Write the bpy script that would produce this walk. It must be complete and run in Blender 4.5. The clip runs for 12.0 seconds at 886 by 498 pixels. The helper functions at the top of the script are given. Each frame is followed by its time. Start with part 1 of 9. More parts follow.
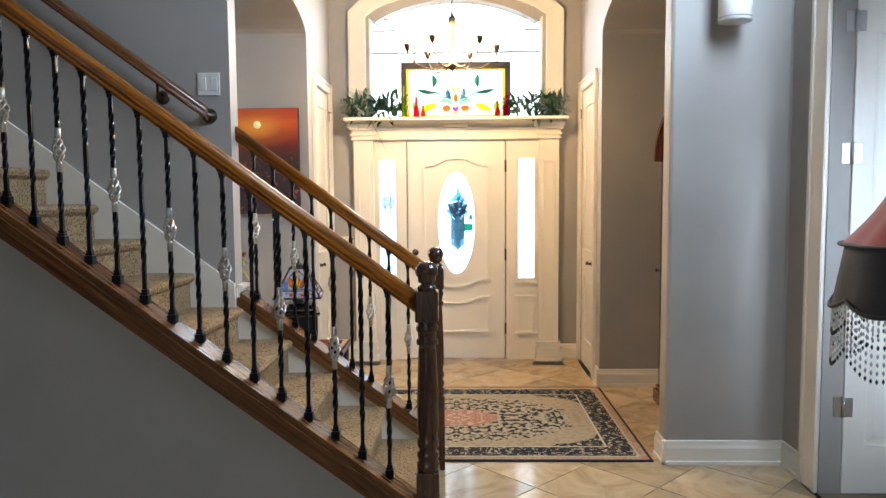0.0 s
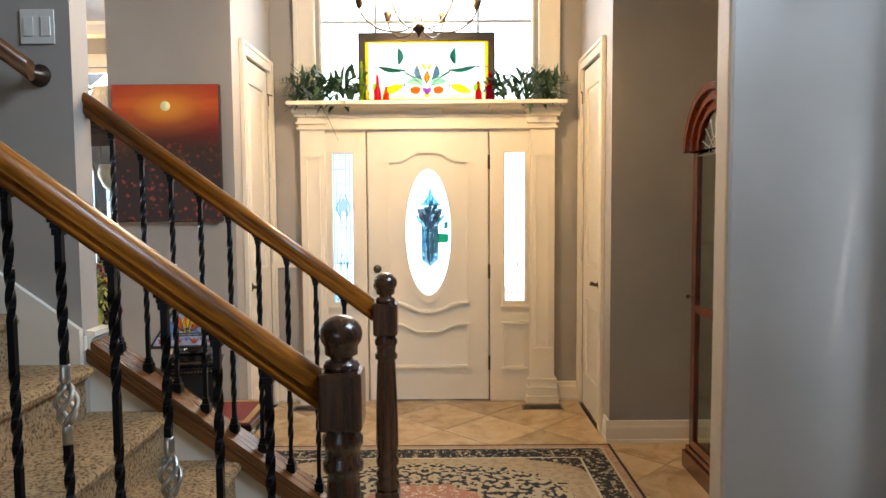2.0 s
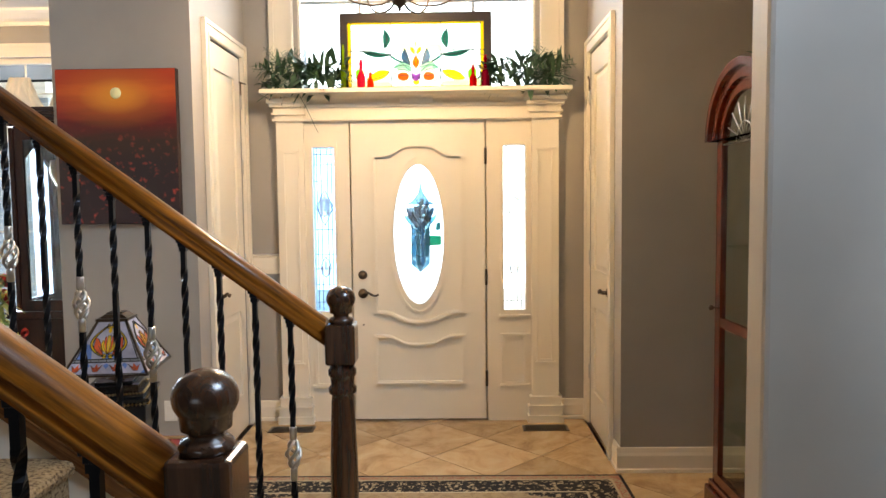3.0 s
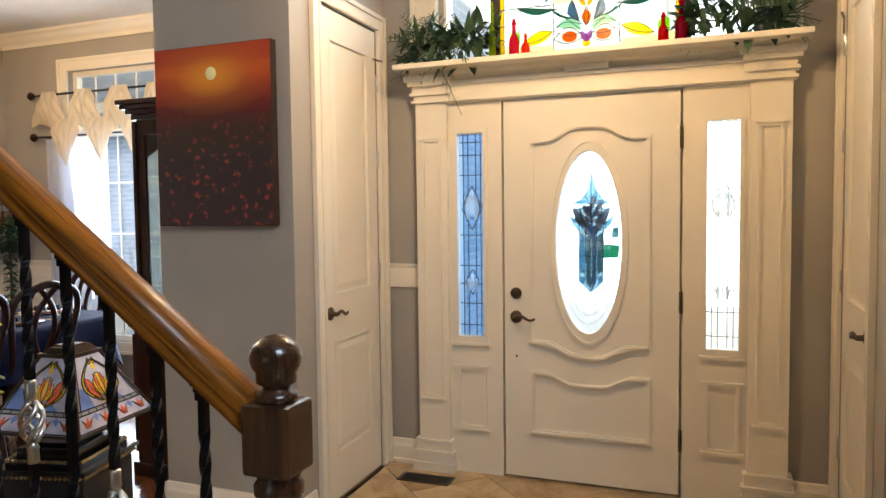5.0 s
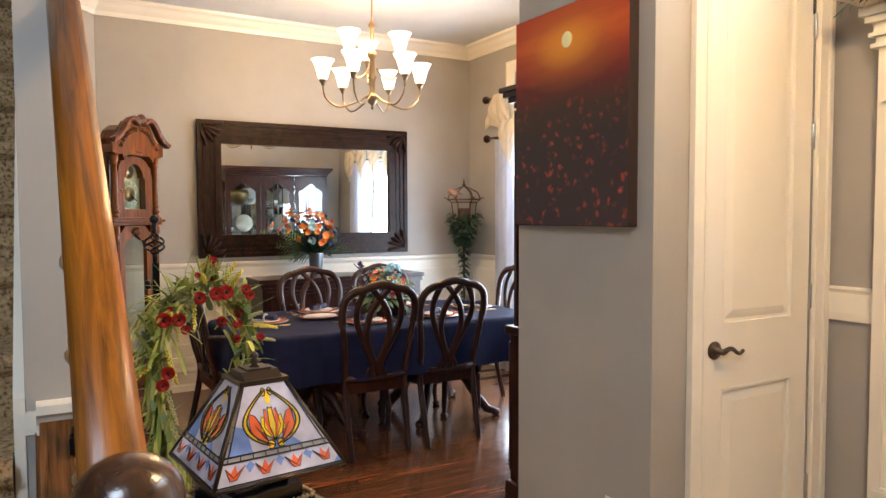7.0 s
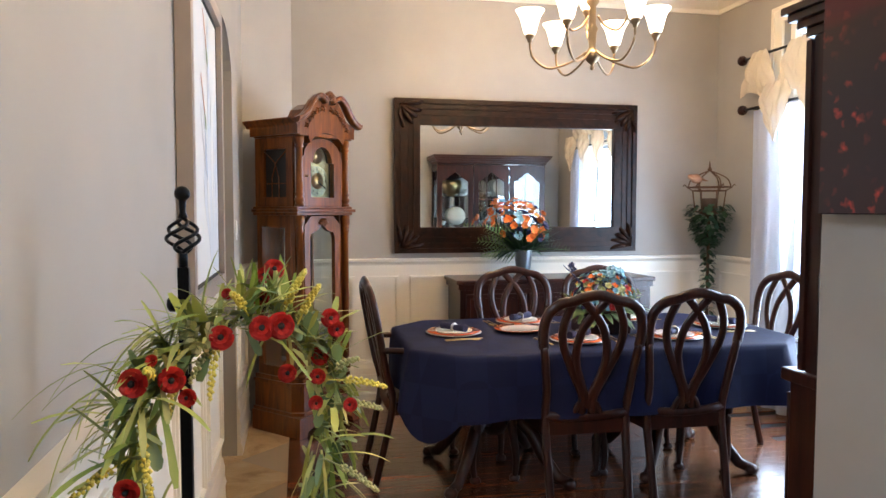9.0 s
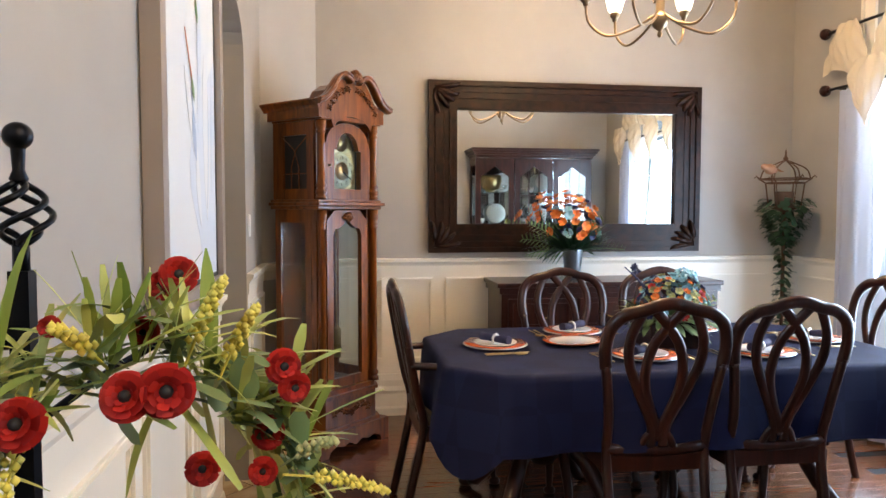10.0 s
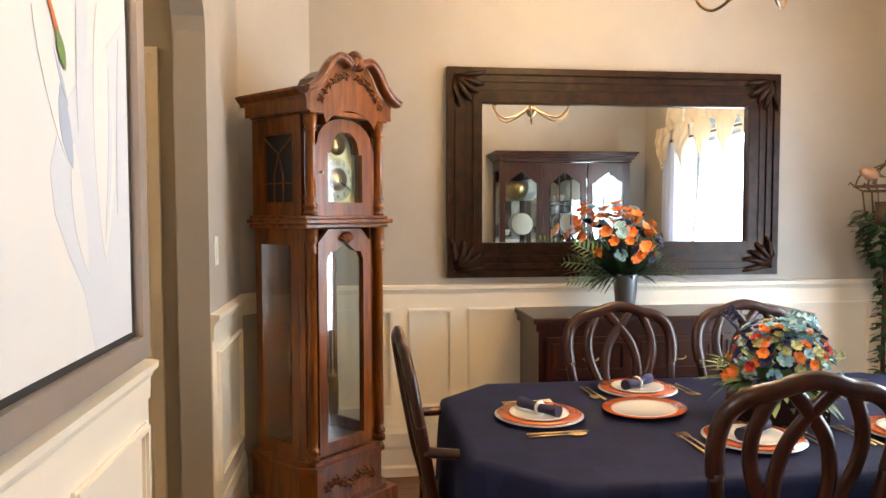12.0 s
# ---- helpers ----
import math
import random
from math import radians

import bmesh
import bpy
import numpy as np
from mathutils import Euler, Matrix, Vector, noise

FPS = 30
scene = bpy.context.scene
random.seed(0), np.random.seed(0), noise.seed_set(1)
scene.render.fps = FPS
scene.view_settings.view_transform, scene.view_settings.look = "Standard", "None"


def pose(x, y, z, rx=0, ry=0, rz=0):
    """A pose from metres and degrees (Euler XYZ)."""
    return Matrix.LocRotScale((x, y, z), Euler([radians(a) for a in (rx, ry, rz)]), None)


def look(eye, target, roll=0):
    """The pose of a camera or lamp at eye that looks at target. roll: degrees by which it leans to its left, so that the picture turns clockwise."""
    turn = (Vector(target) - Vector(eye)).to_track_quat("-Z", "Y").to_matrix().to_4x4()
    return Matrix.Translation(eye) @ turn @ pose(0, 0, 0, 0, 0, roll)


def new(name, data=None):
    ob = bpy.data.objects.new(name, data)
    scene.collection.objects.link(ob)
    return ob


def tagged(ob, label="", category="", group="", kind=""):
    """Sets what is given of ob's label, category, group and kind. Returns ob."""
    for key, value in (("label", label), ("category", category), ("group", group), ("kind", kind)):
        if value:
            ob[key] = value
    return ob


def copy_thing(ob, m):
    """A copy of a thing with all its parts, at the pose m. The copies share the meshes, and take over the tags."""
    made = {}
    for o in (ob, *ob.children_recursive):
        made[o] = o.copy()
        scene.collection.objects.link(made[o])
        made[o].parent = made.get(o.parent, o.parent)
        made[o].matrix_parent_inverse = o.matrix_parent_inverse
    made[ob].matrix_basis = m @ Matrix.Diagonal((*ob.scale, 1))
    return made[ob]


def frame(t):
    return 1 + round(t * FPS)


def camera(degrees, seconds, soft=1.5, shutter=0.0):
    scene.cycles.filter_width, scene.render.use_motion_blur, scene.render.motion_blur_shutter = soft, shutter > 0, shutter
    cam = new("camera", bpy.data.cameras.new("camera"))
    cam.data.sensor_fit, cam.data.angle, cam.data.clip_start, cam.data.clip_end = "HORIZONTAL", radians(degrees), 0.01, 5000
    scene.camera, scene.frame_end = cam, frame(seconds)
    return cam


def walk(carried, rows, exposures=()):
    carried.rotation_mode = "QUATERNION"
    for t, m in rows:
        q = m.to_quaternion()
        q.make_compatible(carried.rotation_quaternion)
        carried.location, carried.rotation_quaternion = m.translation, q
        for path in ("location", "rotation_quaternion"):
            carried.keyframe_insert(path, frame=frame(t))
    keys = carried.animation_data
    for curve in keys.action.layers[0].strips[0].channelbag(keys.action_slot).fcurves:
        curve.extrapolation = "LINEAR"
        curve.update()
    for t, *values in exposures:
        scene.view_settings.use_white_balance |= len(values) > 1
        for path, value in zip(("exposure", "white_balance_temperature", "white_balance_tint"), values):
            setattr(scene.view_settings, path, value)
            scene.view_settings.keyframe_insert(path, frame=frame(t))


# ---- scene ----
cam = camera(64.5, 12.0)
PATH = [
    (0, (0.024, 0.051, 1.536), (-0.022, 2.045, 1.387), -0.4),
    (0.5, (0.064, 0.395, 1.53), (0.034, 2.389, 1.386), -0.4),
    (1, (0.088, 0.719, 1.521), (0.093, 2.714, 1.379), -0.3),
    (1.5, (0.062, 1.037, 1.526), (0.068, 3.032, 1.388), -0.2),
    (2, (0.11, 1.318, 1.52), (0.11, 3.314, 1.386), -0.4),
    (2.5, (0.164, 1.58, 1.518), (0.162, 3.576, 1.385), -0.3),
    (2.7, (0.187, 1.684, 1.515), (0.182, 3.679, 1.382), -0.4),
    (4.3, (0.48, 2.51, 1.47), (0.097, 4.469, 1.358), -1.0),
    (4.5, (0.502, 2.641, 1.471), (0.041, 4.585, 1.366), -0.9),
    (5, (0.578, 2.929, 1.465), (-0.126, 4.797, 1.357), -0.7),
    (5.5, (0.654, 3.207, 1.469), (-0.343, 4.937, 1.37), -0.7),
    (6, (0.65, 3.454, 1.451), (-0.615, 5.0, 1.354), -0.5),
    (6.5, (0.607, 3.666, 1.453), (-0.924, 4.949, 1.351), -0.4),
    (7, (0.519, 3.877, 1.456), (-1.213, 4.872, 1.357), -0.2),
    (7.5, (0.38, 4.036, 1.433), (-1.492, 4.735, 1.332), 0.1),
    (7.7, (0.301, 4.075, 1.433), (-1.597, 4.695, 1.328), 0.1),
    (9.3, (-0.491, 4.367, 1.409), (-2.457, 4.713, 1.299), 0.0),
    (9.5, (-0.594, 4.384, 1.400), (-2.567, 4.693, 1.290), 0.0),
    (10, (-0.849, 4.422, 1.381), (-2.824, 4.715, 1.271), 0.1),
    (10.5, (-1.105, 4.481, 1.409), (-3.086, 4.734, 1.301), 0.1),
    (11, (-1.316, 4.513, 1.406), (-3.299, 4.759, 1.305), 0.0),
    (11.5, (-1.515, 4.506, 1.428), (-3.498, 4.749, 1.331), 0.0),
    (12, (-1.696, 4.526, 1.441), (-3.679, 4.768, 1.345), -0.1),
]
walk(cam, [(t, look(eye, target, roll)) for t, eye, target, roll in PATH],
     [(0, 0.38, 6150, 10), (2.5, 0.08, 6550, 11), (4.5, -0.10, 6700, 11), (5.5, -0.52, 6950, 12), (6.5, -0.26, 7150, 13), (7.5, 0.15, 6550, 13), (9.5, 0.05, 6150, 11), (12, 0.24, 7500, 12)])

# ---- world, sun and large lights ----
world = bpy.data.worlds.new("world")
scene.world = world
world.use_nodes = True
wn = world.node_tree
sky = wn.nodes.new("ShaderNodeTexSky")
sky.sky_type = "NISHITA"
sky.sun_disc = False
sky.sun_elevation = radians(48)
sky.sun_rotation = radians(150)
wn.nodes["Background"].inputs["Strength"].default_value = 0.15
wn.links.new(sky.outputs[0], wn.nodes["Background"].inputs["Color"])
sun = new("sun", bpy.data.lights.new("sun", "SUN"))
sun.data.energy, sun.data.angle, sun.data.color = 3.0, radians(0.6), (1.0, 0.95, 0.88)
sun.matrix_world = look((-2, 14, 12), (-3.5, 22, 0))


def area(name, place, target, w, h, watts, colour):
    lamp = new(name, bpy.data.lights.new(name, "AREA"))
    lamp.data.shape, lamp.data.size, lamp.data.size_y = "RECTANGLE", w, h
    lamp.data.energy, lamp.data.color = watts, colour
    lamp.matrix_world = look(place, target)
    return lamp


def point(name, place, watts, colour, r=0.05):
    lamp = new(name, bpy.data.lights.new(name, "POINT"))
    lamp.data.energy, lamp.data.color, lamp.data.shadow_soft_size = watts, colour, r
    lamp.location = place
    return lamp


WARM, COOL = (1.0, 0.66, 0.32), (0.64, 0.80, 1.0)
area("room_window_daylight", (-1.6, -2.85, 1.6), (0.9, 3.0, 1.9), 2.5, 1.7, 9, COOL)
# cool fill from an unseen, assumed opening high on the east wall
area("high_window_daylight", (1.84, 2.5, 3.5), (-0.6, 3.5, 1.6), 1.15, 1.15, 105, COOL)
area("dining_window_daylight", (-3.80, 7.64, 1.27), (-3.4, 4.0, 1.5), 1.7, 1.7, 145, COOL)
area("side_room_daylight", (2.7, 1.14, 1.6), (2.5, 3.6, 1.4), 0.75, 1.2, 9, COOL).data.spread = radians(55)
area("transom_daylight", (0, 6.76, 3.03), (-0.4, 2.0, 0.5), 1.3, 0.42, 38, COOL)
point("foyer_chandelier_light", (-0.02, 5.40, 2.72), 120, WARM, 0.12)
point("dining_chandelier_light", (-3.93, 5.88, 2.75), 105, WARM, 0.16)
# added warm point that brightens the hall; its source is unseen
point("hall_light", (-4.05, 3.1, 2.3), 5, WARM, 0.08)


# ---- materials ----
def nodes(name, base=(0.5, 0.5, 0.5), rough=0.5, metal=0.0):
    m = bpy.data.materials.new(name)
    m.use_nodes = True
    b = m.node_tree.nodes["Principled BSDF"]
    b.inputs["Base Color"].default_value = (*base, 1)
    b.inputs["Roughness"].default_value, b.inputs["Metallic"].default_value = rough, metal
    return m, m.node_tree, b


def add(t, kind, **values):
    n = t.nodes.new(kind)
    for k, v in values.items():
        n.inputs[k.replace("_", " ")].default_value = v
    return n


def coords(t, scale=(1, 1, 1), kind="Object"):
    c, mp = t.nodes.new("ShaderNodeTexCoord"), t.nodes.new("ShaderNodeMapping")
    mp.inputs["Scale"].default_value = scale
    t.links.new(c.outputs[kind], mp.inputs["Vector"])
    return mp.outputs["Vector"]


def ramp(t, source, stops):
    r = t.nodes.new("ShaderNodeValToRGB")
    while len(r.color_ramp.elements) < len(stops):
        r.color_ramp.elements.new(0.5)
    for e, (p, c) in zip(r.color_ramp.elements, stops):
        e.position, e.color = p, (*c, 1)
    t.links.new(source, r.inputs["Fac"])
    return r.outputs["Color"]


def bumped(t, b, source, strength=0.2, distance=0.002):
    n = add(t, "ShaderNodeBump", Strength=strength, Distance=distance)
    t.links.new(source, n.inputs["Height"])
    t.links.new(n.outputs["Normal"], b.inputs["Normal"])


def paint(name, base, rough=0.5, grain=220, bump=0.15, vary=0.06, metal=0.0, coat=0.0):
    m, t, b = nodes(name, base, rough, metal)
    v = coords(t)
    big = add(t, "ShaderNodeTexNoise", Scale=2.3, Detail=4.0)
    fine = add(t, "ShaderNodeTexNoise", Scale=grain, Detail=3.0)
    t.links.new(v, big.inputs["Vector"])
    t.links.new(v, fine.inputs["Vector"])
    lo, hi = [c * (1 - vary) for c in base], [min(1, c * (1 + vary)) for c in base]
    t.links.new(ramp(t, big.outputs["Fac"], [(0.3, lo), (0.7, hi)]), b.inputs["Base Color"])
    bumped(t, b, fine.outputs["Fac"], bump, 0.001)
    b.inputs["Coat Weight"].default_value, b.inputs["Coat Roughness"].default_value = coat, 0.22
    return m


def wood(name, dark, light, rough=0.35, stretch=(1, 14, 14), coat=0.3, bump=0.12, scale=3.0, by_object=False, pitch=0.0):
    m, t, b = nodes(name, light, rough)
    v = coords(t, stretch)
    if pitch:
        turn = t.nodes.new("ShaderNodeMapping")
        turn.inputs["Rotation"].default_value = (0, pitch, 0)
        stretcher = v.node
        t.links.new(stretcher.inputs["Vector"].links[0].from_socket, turn.inputs["Vector"])
        t.links.new(turn.outputs["Vector"], stretcher.inputs["Vector"])
    if by_object:
        info = t.nodes.new("ShaderNodeObjectInfo")
        mul = add(t, "ShaderNodeVectorMath")
        mul.operation = "ADD"
        comb = t.nodes.new("ShaderNodeCombineXYZ")
        sc = t.nodes.new("ShaderNodeMath")
        sc.operation = "MULTIPLY"
        sc.inputs[1].default_value = 37.0
        t.links.new(info.outputs["Random"], sc.inputs[0])
        for k in "XYZ":
            t.links.new(sc.outputs[0], comb.inputs[k])
        t.links.new(v, mul.inputs[0])
        t.links.new(comb.outputs[0], mul.inputs[1])
        v = mul.outputs[0]
    n = add(t, "ShaderNodeTexNoise", Scale=scale, Detail=8.0, Roughness=0.62, Distortion=0.6)
    t.links.new(v, n.inputs["Vector"])
    f = add(t, "ShaderNodeTexNoise", Scale=scale * 9, Detail=4.0)
    t.links.new(v, f.inputs["Vector"])
    mid = [(a + c) / 2 for a, c in zip(dark, light)]
    col = ramp(t, n.outputs["Fac"], [(0.32, dark), (0.5, mid), (0.68, light)])
    if by_object:
        hsv = t.nodes.new("ShaderNodeHueSaturation")
        mr = add(t, "ShaderNodeMapRange")
        mr.inputs["To Min"].default_value, mr.inputs["To Max"].default_value = 0.7, 1.35
        t.links.new(info.outputs["Random"], mr.inputs["Value"])
        t.links.new(mr.outputs[0], hsv.inputs["Value"])
        t.links.new(col, hsv.inputs["Color"])
        col = hsv.outputs[0]
    t.links.new(col, b.inputs["Base Color"])
    bumped(t, b, f.outputs["Fac"], bump, 0.001)
    b.inputs["Specular IOR Level"].default_value = 0.25 if pitch else 0.5
    b.inputs["Coat Weight"].default_value, b.inputs["Coat Roughness"].default_value = coat, 0.15
    return m


def plain(name, base, rough=0.5, metal=0.0, emit=0.0, trans=0.0, coat=0.0):
    m, t, b = nodes(name, base, rough, metal)
    if emit:
        b.inputs["Emission Color"].default_value, b.inputs["Emission Strength"].default_value = (*base, 1), emit
    b.inputs["Transmission Weight"].default_value = trans
    b.inputs["Coat Weight"].default_value = coat
    return m


def pane(name, colour, tint=0.75, gloss=0.08):
    """Thin glass: light passes straight through, with a little gloss."""
    m, t, b = nodes(name, colour, 0.03)
    tr = t.nodes.new("ShaderNodeBsdfTransparent")
    tr.inputs["Color"].default_value = (*colour, 1)
    gl = add(t, "ShaderNodeBsdfGlossy", Roughness=0.03)
    mix = t.nodes.new("ShaderNodeMixShader")
    mix.inputs[0].default_value = gloss
    t.links.new(tr.outputs[0], mix.inputs[1])
    t.links.new(gl.outputs[0], mix.inputs[2])
    t.links.new(mix.outputs[0], t.nodes["Material Output"].inputs["Surface"])
    return m


def stained(name, colour, clear=0.55):
    """Coloured translucent glass."""
    m, t, b = nodes(name, colour, 0.15)
    tr, tl, mix = t.nodes.new("ShaderNodeBsdfTransparent"), t.nodes.new("ShaderNodeBsdfTranslucent"), t.nodes.new("ShaderNodeMixShader")
    tr.inputs["Color"].default_value = tl.inputs["Color"].default_value = (*colour, 1)
    mix.inputs[0].default_value = 1 - clear
    t.links.new(tr.outputs[0], mix.inputs[1])
    t.links.new(tl.outputs[0], mix.inputs[2])
    mix2 = t.nodes.new("ShaderNodeMixShader")
    mix2.inputs[0].default_value = 0.12
    t.links.new(mix.outputs[0], mix2.inputs[1])
    t.links.new(b.outputs[0], mix2.inputs[2])
    t.links.new(mix2.outputs[0], t.nodes["Material Output"].inputs["Surface"])
    return m


M_WALL = paint("greige_wall_paint", (0.36, 0.335, 0.30), 0.55, 320, 0.25)
M_CREAM = paint("white_trim_paint", (0.82, 0.76, 0.65), 0.32, 60, 0.04, 0.03, coat=0.2)
M_CEIL = paint("ceiling_paint", (0.66, 0.64, 0.60), 0.8, 90, 0.4)
M_DOOR = paint("white_door_paint", (0.84, 0.79, 0.69), 0.28, 40, 0.05, 0.03, coat=0.3)
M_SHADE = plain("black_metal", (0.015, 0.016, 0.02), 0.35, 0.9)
M_SILVER = paint("pewter_metal", (0.62, 0.60, 0.56), 0.28, 90, 0.3, 0.15, metal=1.0)
M_BRONZE = paint("bronze_metal", (0.10, 0.075, 0.055), 0.35, 90, 0.2, 0.2, metal=0.9)
M_NICKEL = plain("satin_nickel", (0.55, 0.54, 0.52), 0.3, 1.0)
M_BRASS = paint("aged_brass", (0.50, 0.36, 0.17), 0.3, 90, 0.2, 0.2, metal=1.0)
M_OAK = wood("golden_oak_rail", (0.20, 0.070, 0.016), (0.52, 0.22, 0.055), 0.22, (1.2, 16, 16), 0.5, 0.15)
M_RAIL = wood("honey_oak_rail", (0.085, 0.026, 0.003), (0.42, 0.140, 0.011), 0.36, (1.4, 22, 22), 0.18, 0.35, pitch=math.atan(-0.735))
M_CAP = wood("dark_polished_oak", (0.055, 0.020, 0.006), (0.22, 0.088, 0.028), 0.25, (1.0, 20, 20), 0.4, 0.15, pitch=math.atan(-0.735))
M_OAKV = wood("oak_newel", (0.024, 0.010, 0.005), (0.088, 0.034, 0.014), 0.25, (16, 16, 1.0), 0.5, 0.25)
M_CHERRY = wood("dark_cherry", (0.010, 0.003, 0.002), (0.042, 0.010, 0.005), 0.32, (10, 10, 1.2), 0.2, 0.08)
M_CHERRY.node_tree.nodes["Principled BSDF"].inputs["Specular IOR Level"].default_value = 0.3
M_CLOCK = wood("warm_cherry_clock", (0.055, 0.015, 0.003), (0.23, 0.066, 0.008), 0.28, (10, 10, 1.0), 0.3, 0.08)
M_CLOCK.node_tree.nodes["Principled BSDF"].inputs["Specular IOR Level"].default_value = 0.3
M_REDW = wood("red_cherry_curio", (0.06, 0.012, 0.006), (0.17, 0.034, 0.014), 0.22, (10, 10, 1.0), 0.6, 0.06)
M_FLOORW = wood("dining_floor_wood", (0.045, 0.014, 0.006), (0.19, 0.064, 0.024), 0.22, (14, 1.2, 14), 0.4, 0.1, 2.6, True)
M_MIRROR = plain("mirror_silvering", (0.86, 0.87, 0.86), 0.01, 1.0)
M_GLASS = pane("clear_glass", (0.93, 0.96, 0.95), 0.8, 0.07)
M_PLASTIC = plain("white_plastic", (0.72, 0.71, 0.66), 0.35)
M_BLACK = plain("near_black", (0.01, 0.01, 0.01), 0.6)
M_GOLD = plain("gold_paint", (0.6, 0.42, 0.16), 0.3, 1.0)


def tile_material():
    m, t, b = nodes("travertine_tile", (0.5, 0.4, 0.28), 0.15)
    v = coords(t)
    info = t.nodes.new("ShaderNodeObjectInfo")
    vm = t.nodes.new("ShaderNodeVectorMath")
    vm.operation = "SCALE"
    t.links.new(info.outputs["Location"], vm.inputs[0])
    vm.inputs["Scale"].default_value = 7.3
    ad = t.nodes.new("ShaderNodeVectorMath")
    t.links.new(v, ad.inputs[0])
    t.links.new(vm.outputs[0], ad.inputs[1])
    n = add(t, "ShaderNodeTexNoise", Scale=4.0, Detail=9.0, Roughness=0.65, Distortion=1.2)
    f = add(t, "ShaderNodeTexNoise", Scale=38.0, Detail=6.0)
    t.links.new(ad.outputs[0], n.inputs["Vector"])
    t.links.new(ad.outputs[0], f.inputs["Vector"])
    col = ramp(t, n.outputs["Fac"], [(0.3, (0.36, 0.24, 0.125)), (0.5, (0.53, 0.38, 0.21)), (0.72, (0.62, 0.49, 0.31))])
    hsv = t.nodes.new("ShaderNodeHueSaturation")
    mr = add(t, "ShaderNodeMapRange")
    mr.inputs["To Min"].default_value, mr.inputs["To Max"].default_value = 0.78, 1.12
    t.links.new(info.outputs["Random"], mr.inputs["Value"])
    t.links.new(mr.outputs[0], hsv.inputs["Value"])
    t.links.new(col, hsv.inputs["Color"])
    t.links.new(hsv.outputs[0], b.inputs["Base Color"])
    bumped(t, b, f.outputs["Fac"], 0.12, 0.001)
    return m


def carpet_material():
    m, t, b = nodes("speckled_carpet", (0.3, 0.22, 0.13), 0.95)
    v = coords(t)
    n = add(t, "ShaderNodeTexNoise", Scale=95.0, Detail=3.0)
    g = add(t, "ShaderNodeTexNoise", Scale=9.0, Detail=4.0)
    f = add(t, "ShaderNodeTexNoise", Scale=420.0, Detail=2.0)
    for k in (n, g, f):
        t.links.new(v, k.inputs["Vector"])
    a = ramp(t, n.outputs["Fac"], [(0.36, (0.15, 0.090, 0.042)), (0.47, (0.42, 0.28, 0.135)), (0.66, (0.58, 0.41, 0.22))])
    c = ramp(t, g.outputs["Fac"], [(0.3, (0.75, 0.72, 0.7)), (0.7, (1, 1, 1))])
    mx = t.nodes.new("ShaderNodeMix")
    mx.data_type, mx.blend_type = "RGBA", "MULTIPLY"
    mx.inputs["Factor"].default_value = 1.0
    t.links.new(a, mx.inputs["A"])
    t.links.new(c, mx.inputs["B"])
    t.links.new(mx.outputs["Result"], b.inputs["Base Color"])
    bumped(t, b, f.outputs["Fac"], 0.9, 0.006)
    return m


M_TILE, M_CARPET = tile_material(), carpet_material()
M_GROUT = paint("tile_grout", (0.29, 0.22, 0.14), 0.8)


# ---- mesh helpers ----
def box(bm, x0, y0, z0, x1, y1, z1, bevel=0.0):
    x0, x1, y0, y1, z0, z1 = min(x0, x1), max(x0, x1), min(y0, y1), max(y0, y1), min(z0, z1), max(z0, z1)
    if bevel:
        tmp = bmesh.new()
        box(tmp, x0, y0, z0, x1, y1, z1)
        bmesh.ops.bevel(tmp, geom=tmp.edges[:], offset=bevel, segments=2, affect="EDGES", profile=0.5)
        merge(bm, tmp)
        return
    v = [bm.verts.new(p) for p in ((x0, y0, z0), (x1, y0, z0), (x1, y1, z0), (x0, y1, z0), (x0, y0, z1), (x1, y0, z1), (x1, y1, z1), (x0, y1, z1))]
    for f in ((3, 2, 1, 0), (4, 5, 6, 7), (0, 1, 5, 4), (1, 2, 6, 5), (2, 3, 7, 6), (3, 0, 4, 7)):
        bm.faces.new([v[i] for i in f])


def merge(bm, other, m=None):
    """Adds the other bmesh to bm, moved by m, and frees it."""
    if m is not None:
        other.transform(m)
    me = bpy.data.meshes.new("tmp")
    other.to_mesh(me)
    other.free()
    bm.from_mesh(me)
    bpy.data.meshes.remove(me)


def prism(bm, pts, plane, a, b):
    """A plate with the outline pts in the plane 'xy', 'xz' or 'yz', from a to b along the third axis."""
    def at(p, w):
        return {"xy": (p[0], p[1], w), "xz": (p[0], w, p[1]), "yz": (w, p[0], p[1])}[plane]
    lo, hi = [bm.verts.new(at(p, a)) for p in pts], [bm.verts.new(at(p, b)) for p in pts]
    faces = [bm.faces.new(lo), bm.faces.new(hi[::-1])]
    for i in range(len(pts)):
        j = (i + 1) % len(pts)
        faces.append(bm.faces.new((lo[j], lo[i], hi[i], hi[j])))
    bmesh.ops.recalc_face_normals(bm, faces=faces)


def ribbon(bm, outer, inner, plane, a, b):
    """A frame between two outlines with the same number of points, from a to b."""
    def at(p, w):
        return {"xy": (p[0], p[1], w), "xz": (p[0], w, p[1]), "yz": (w, p[0], p[1])}[plane]
    rings = [[bm.verts.new(at(p, w)) for p in ps] for ps, w in ((outer, a), (outer, b), (inner, b), (inner, a))]
    n, faces = len(outer), []
    for k in range(4):
        r, s = rings[k], rings[(k + 1) % 4]
        for i in range(n):
            j = (i + 1) % n
            faces.append(bm.faces.new((r[i], r[j], s[j], s[i])))
    bmesh.ops.recalc_face_normals(bm, faces=faces)


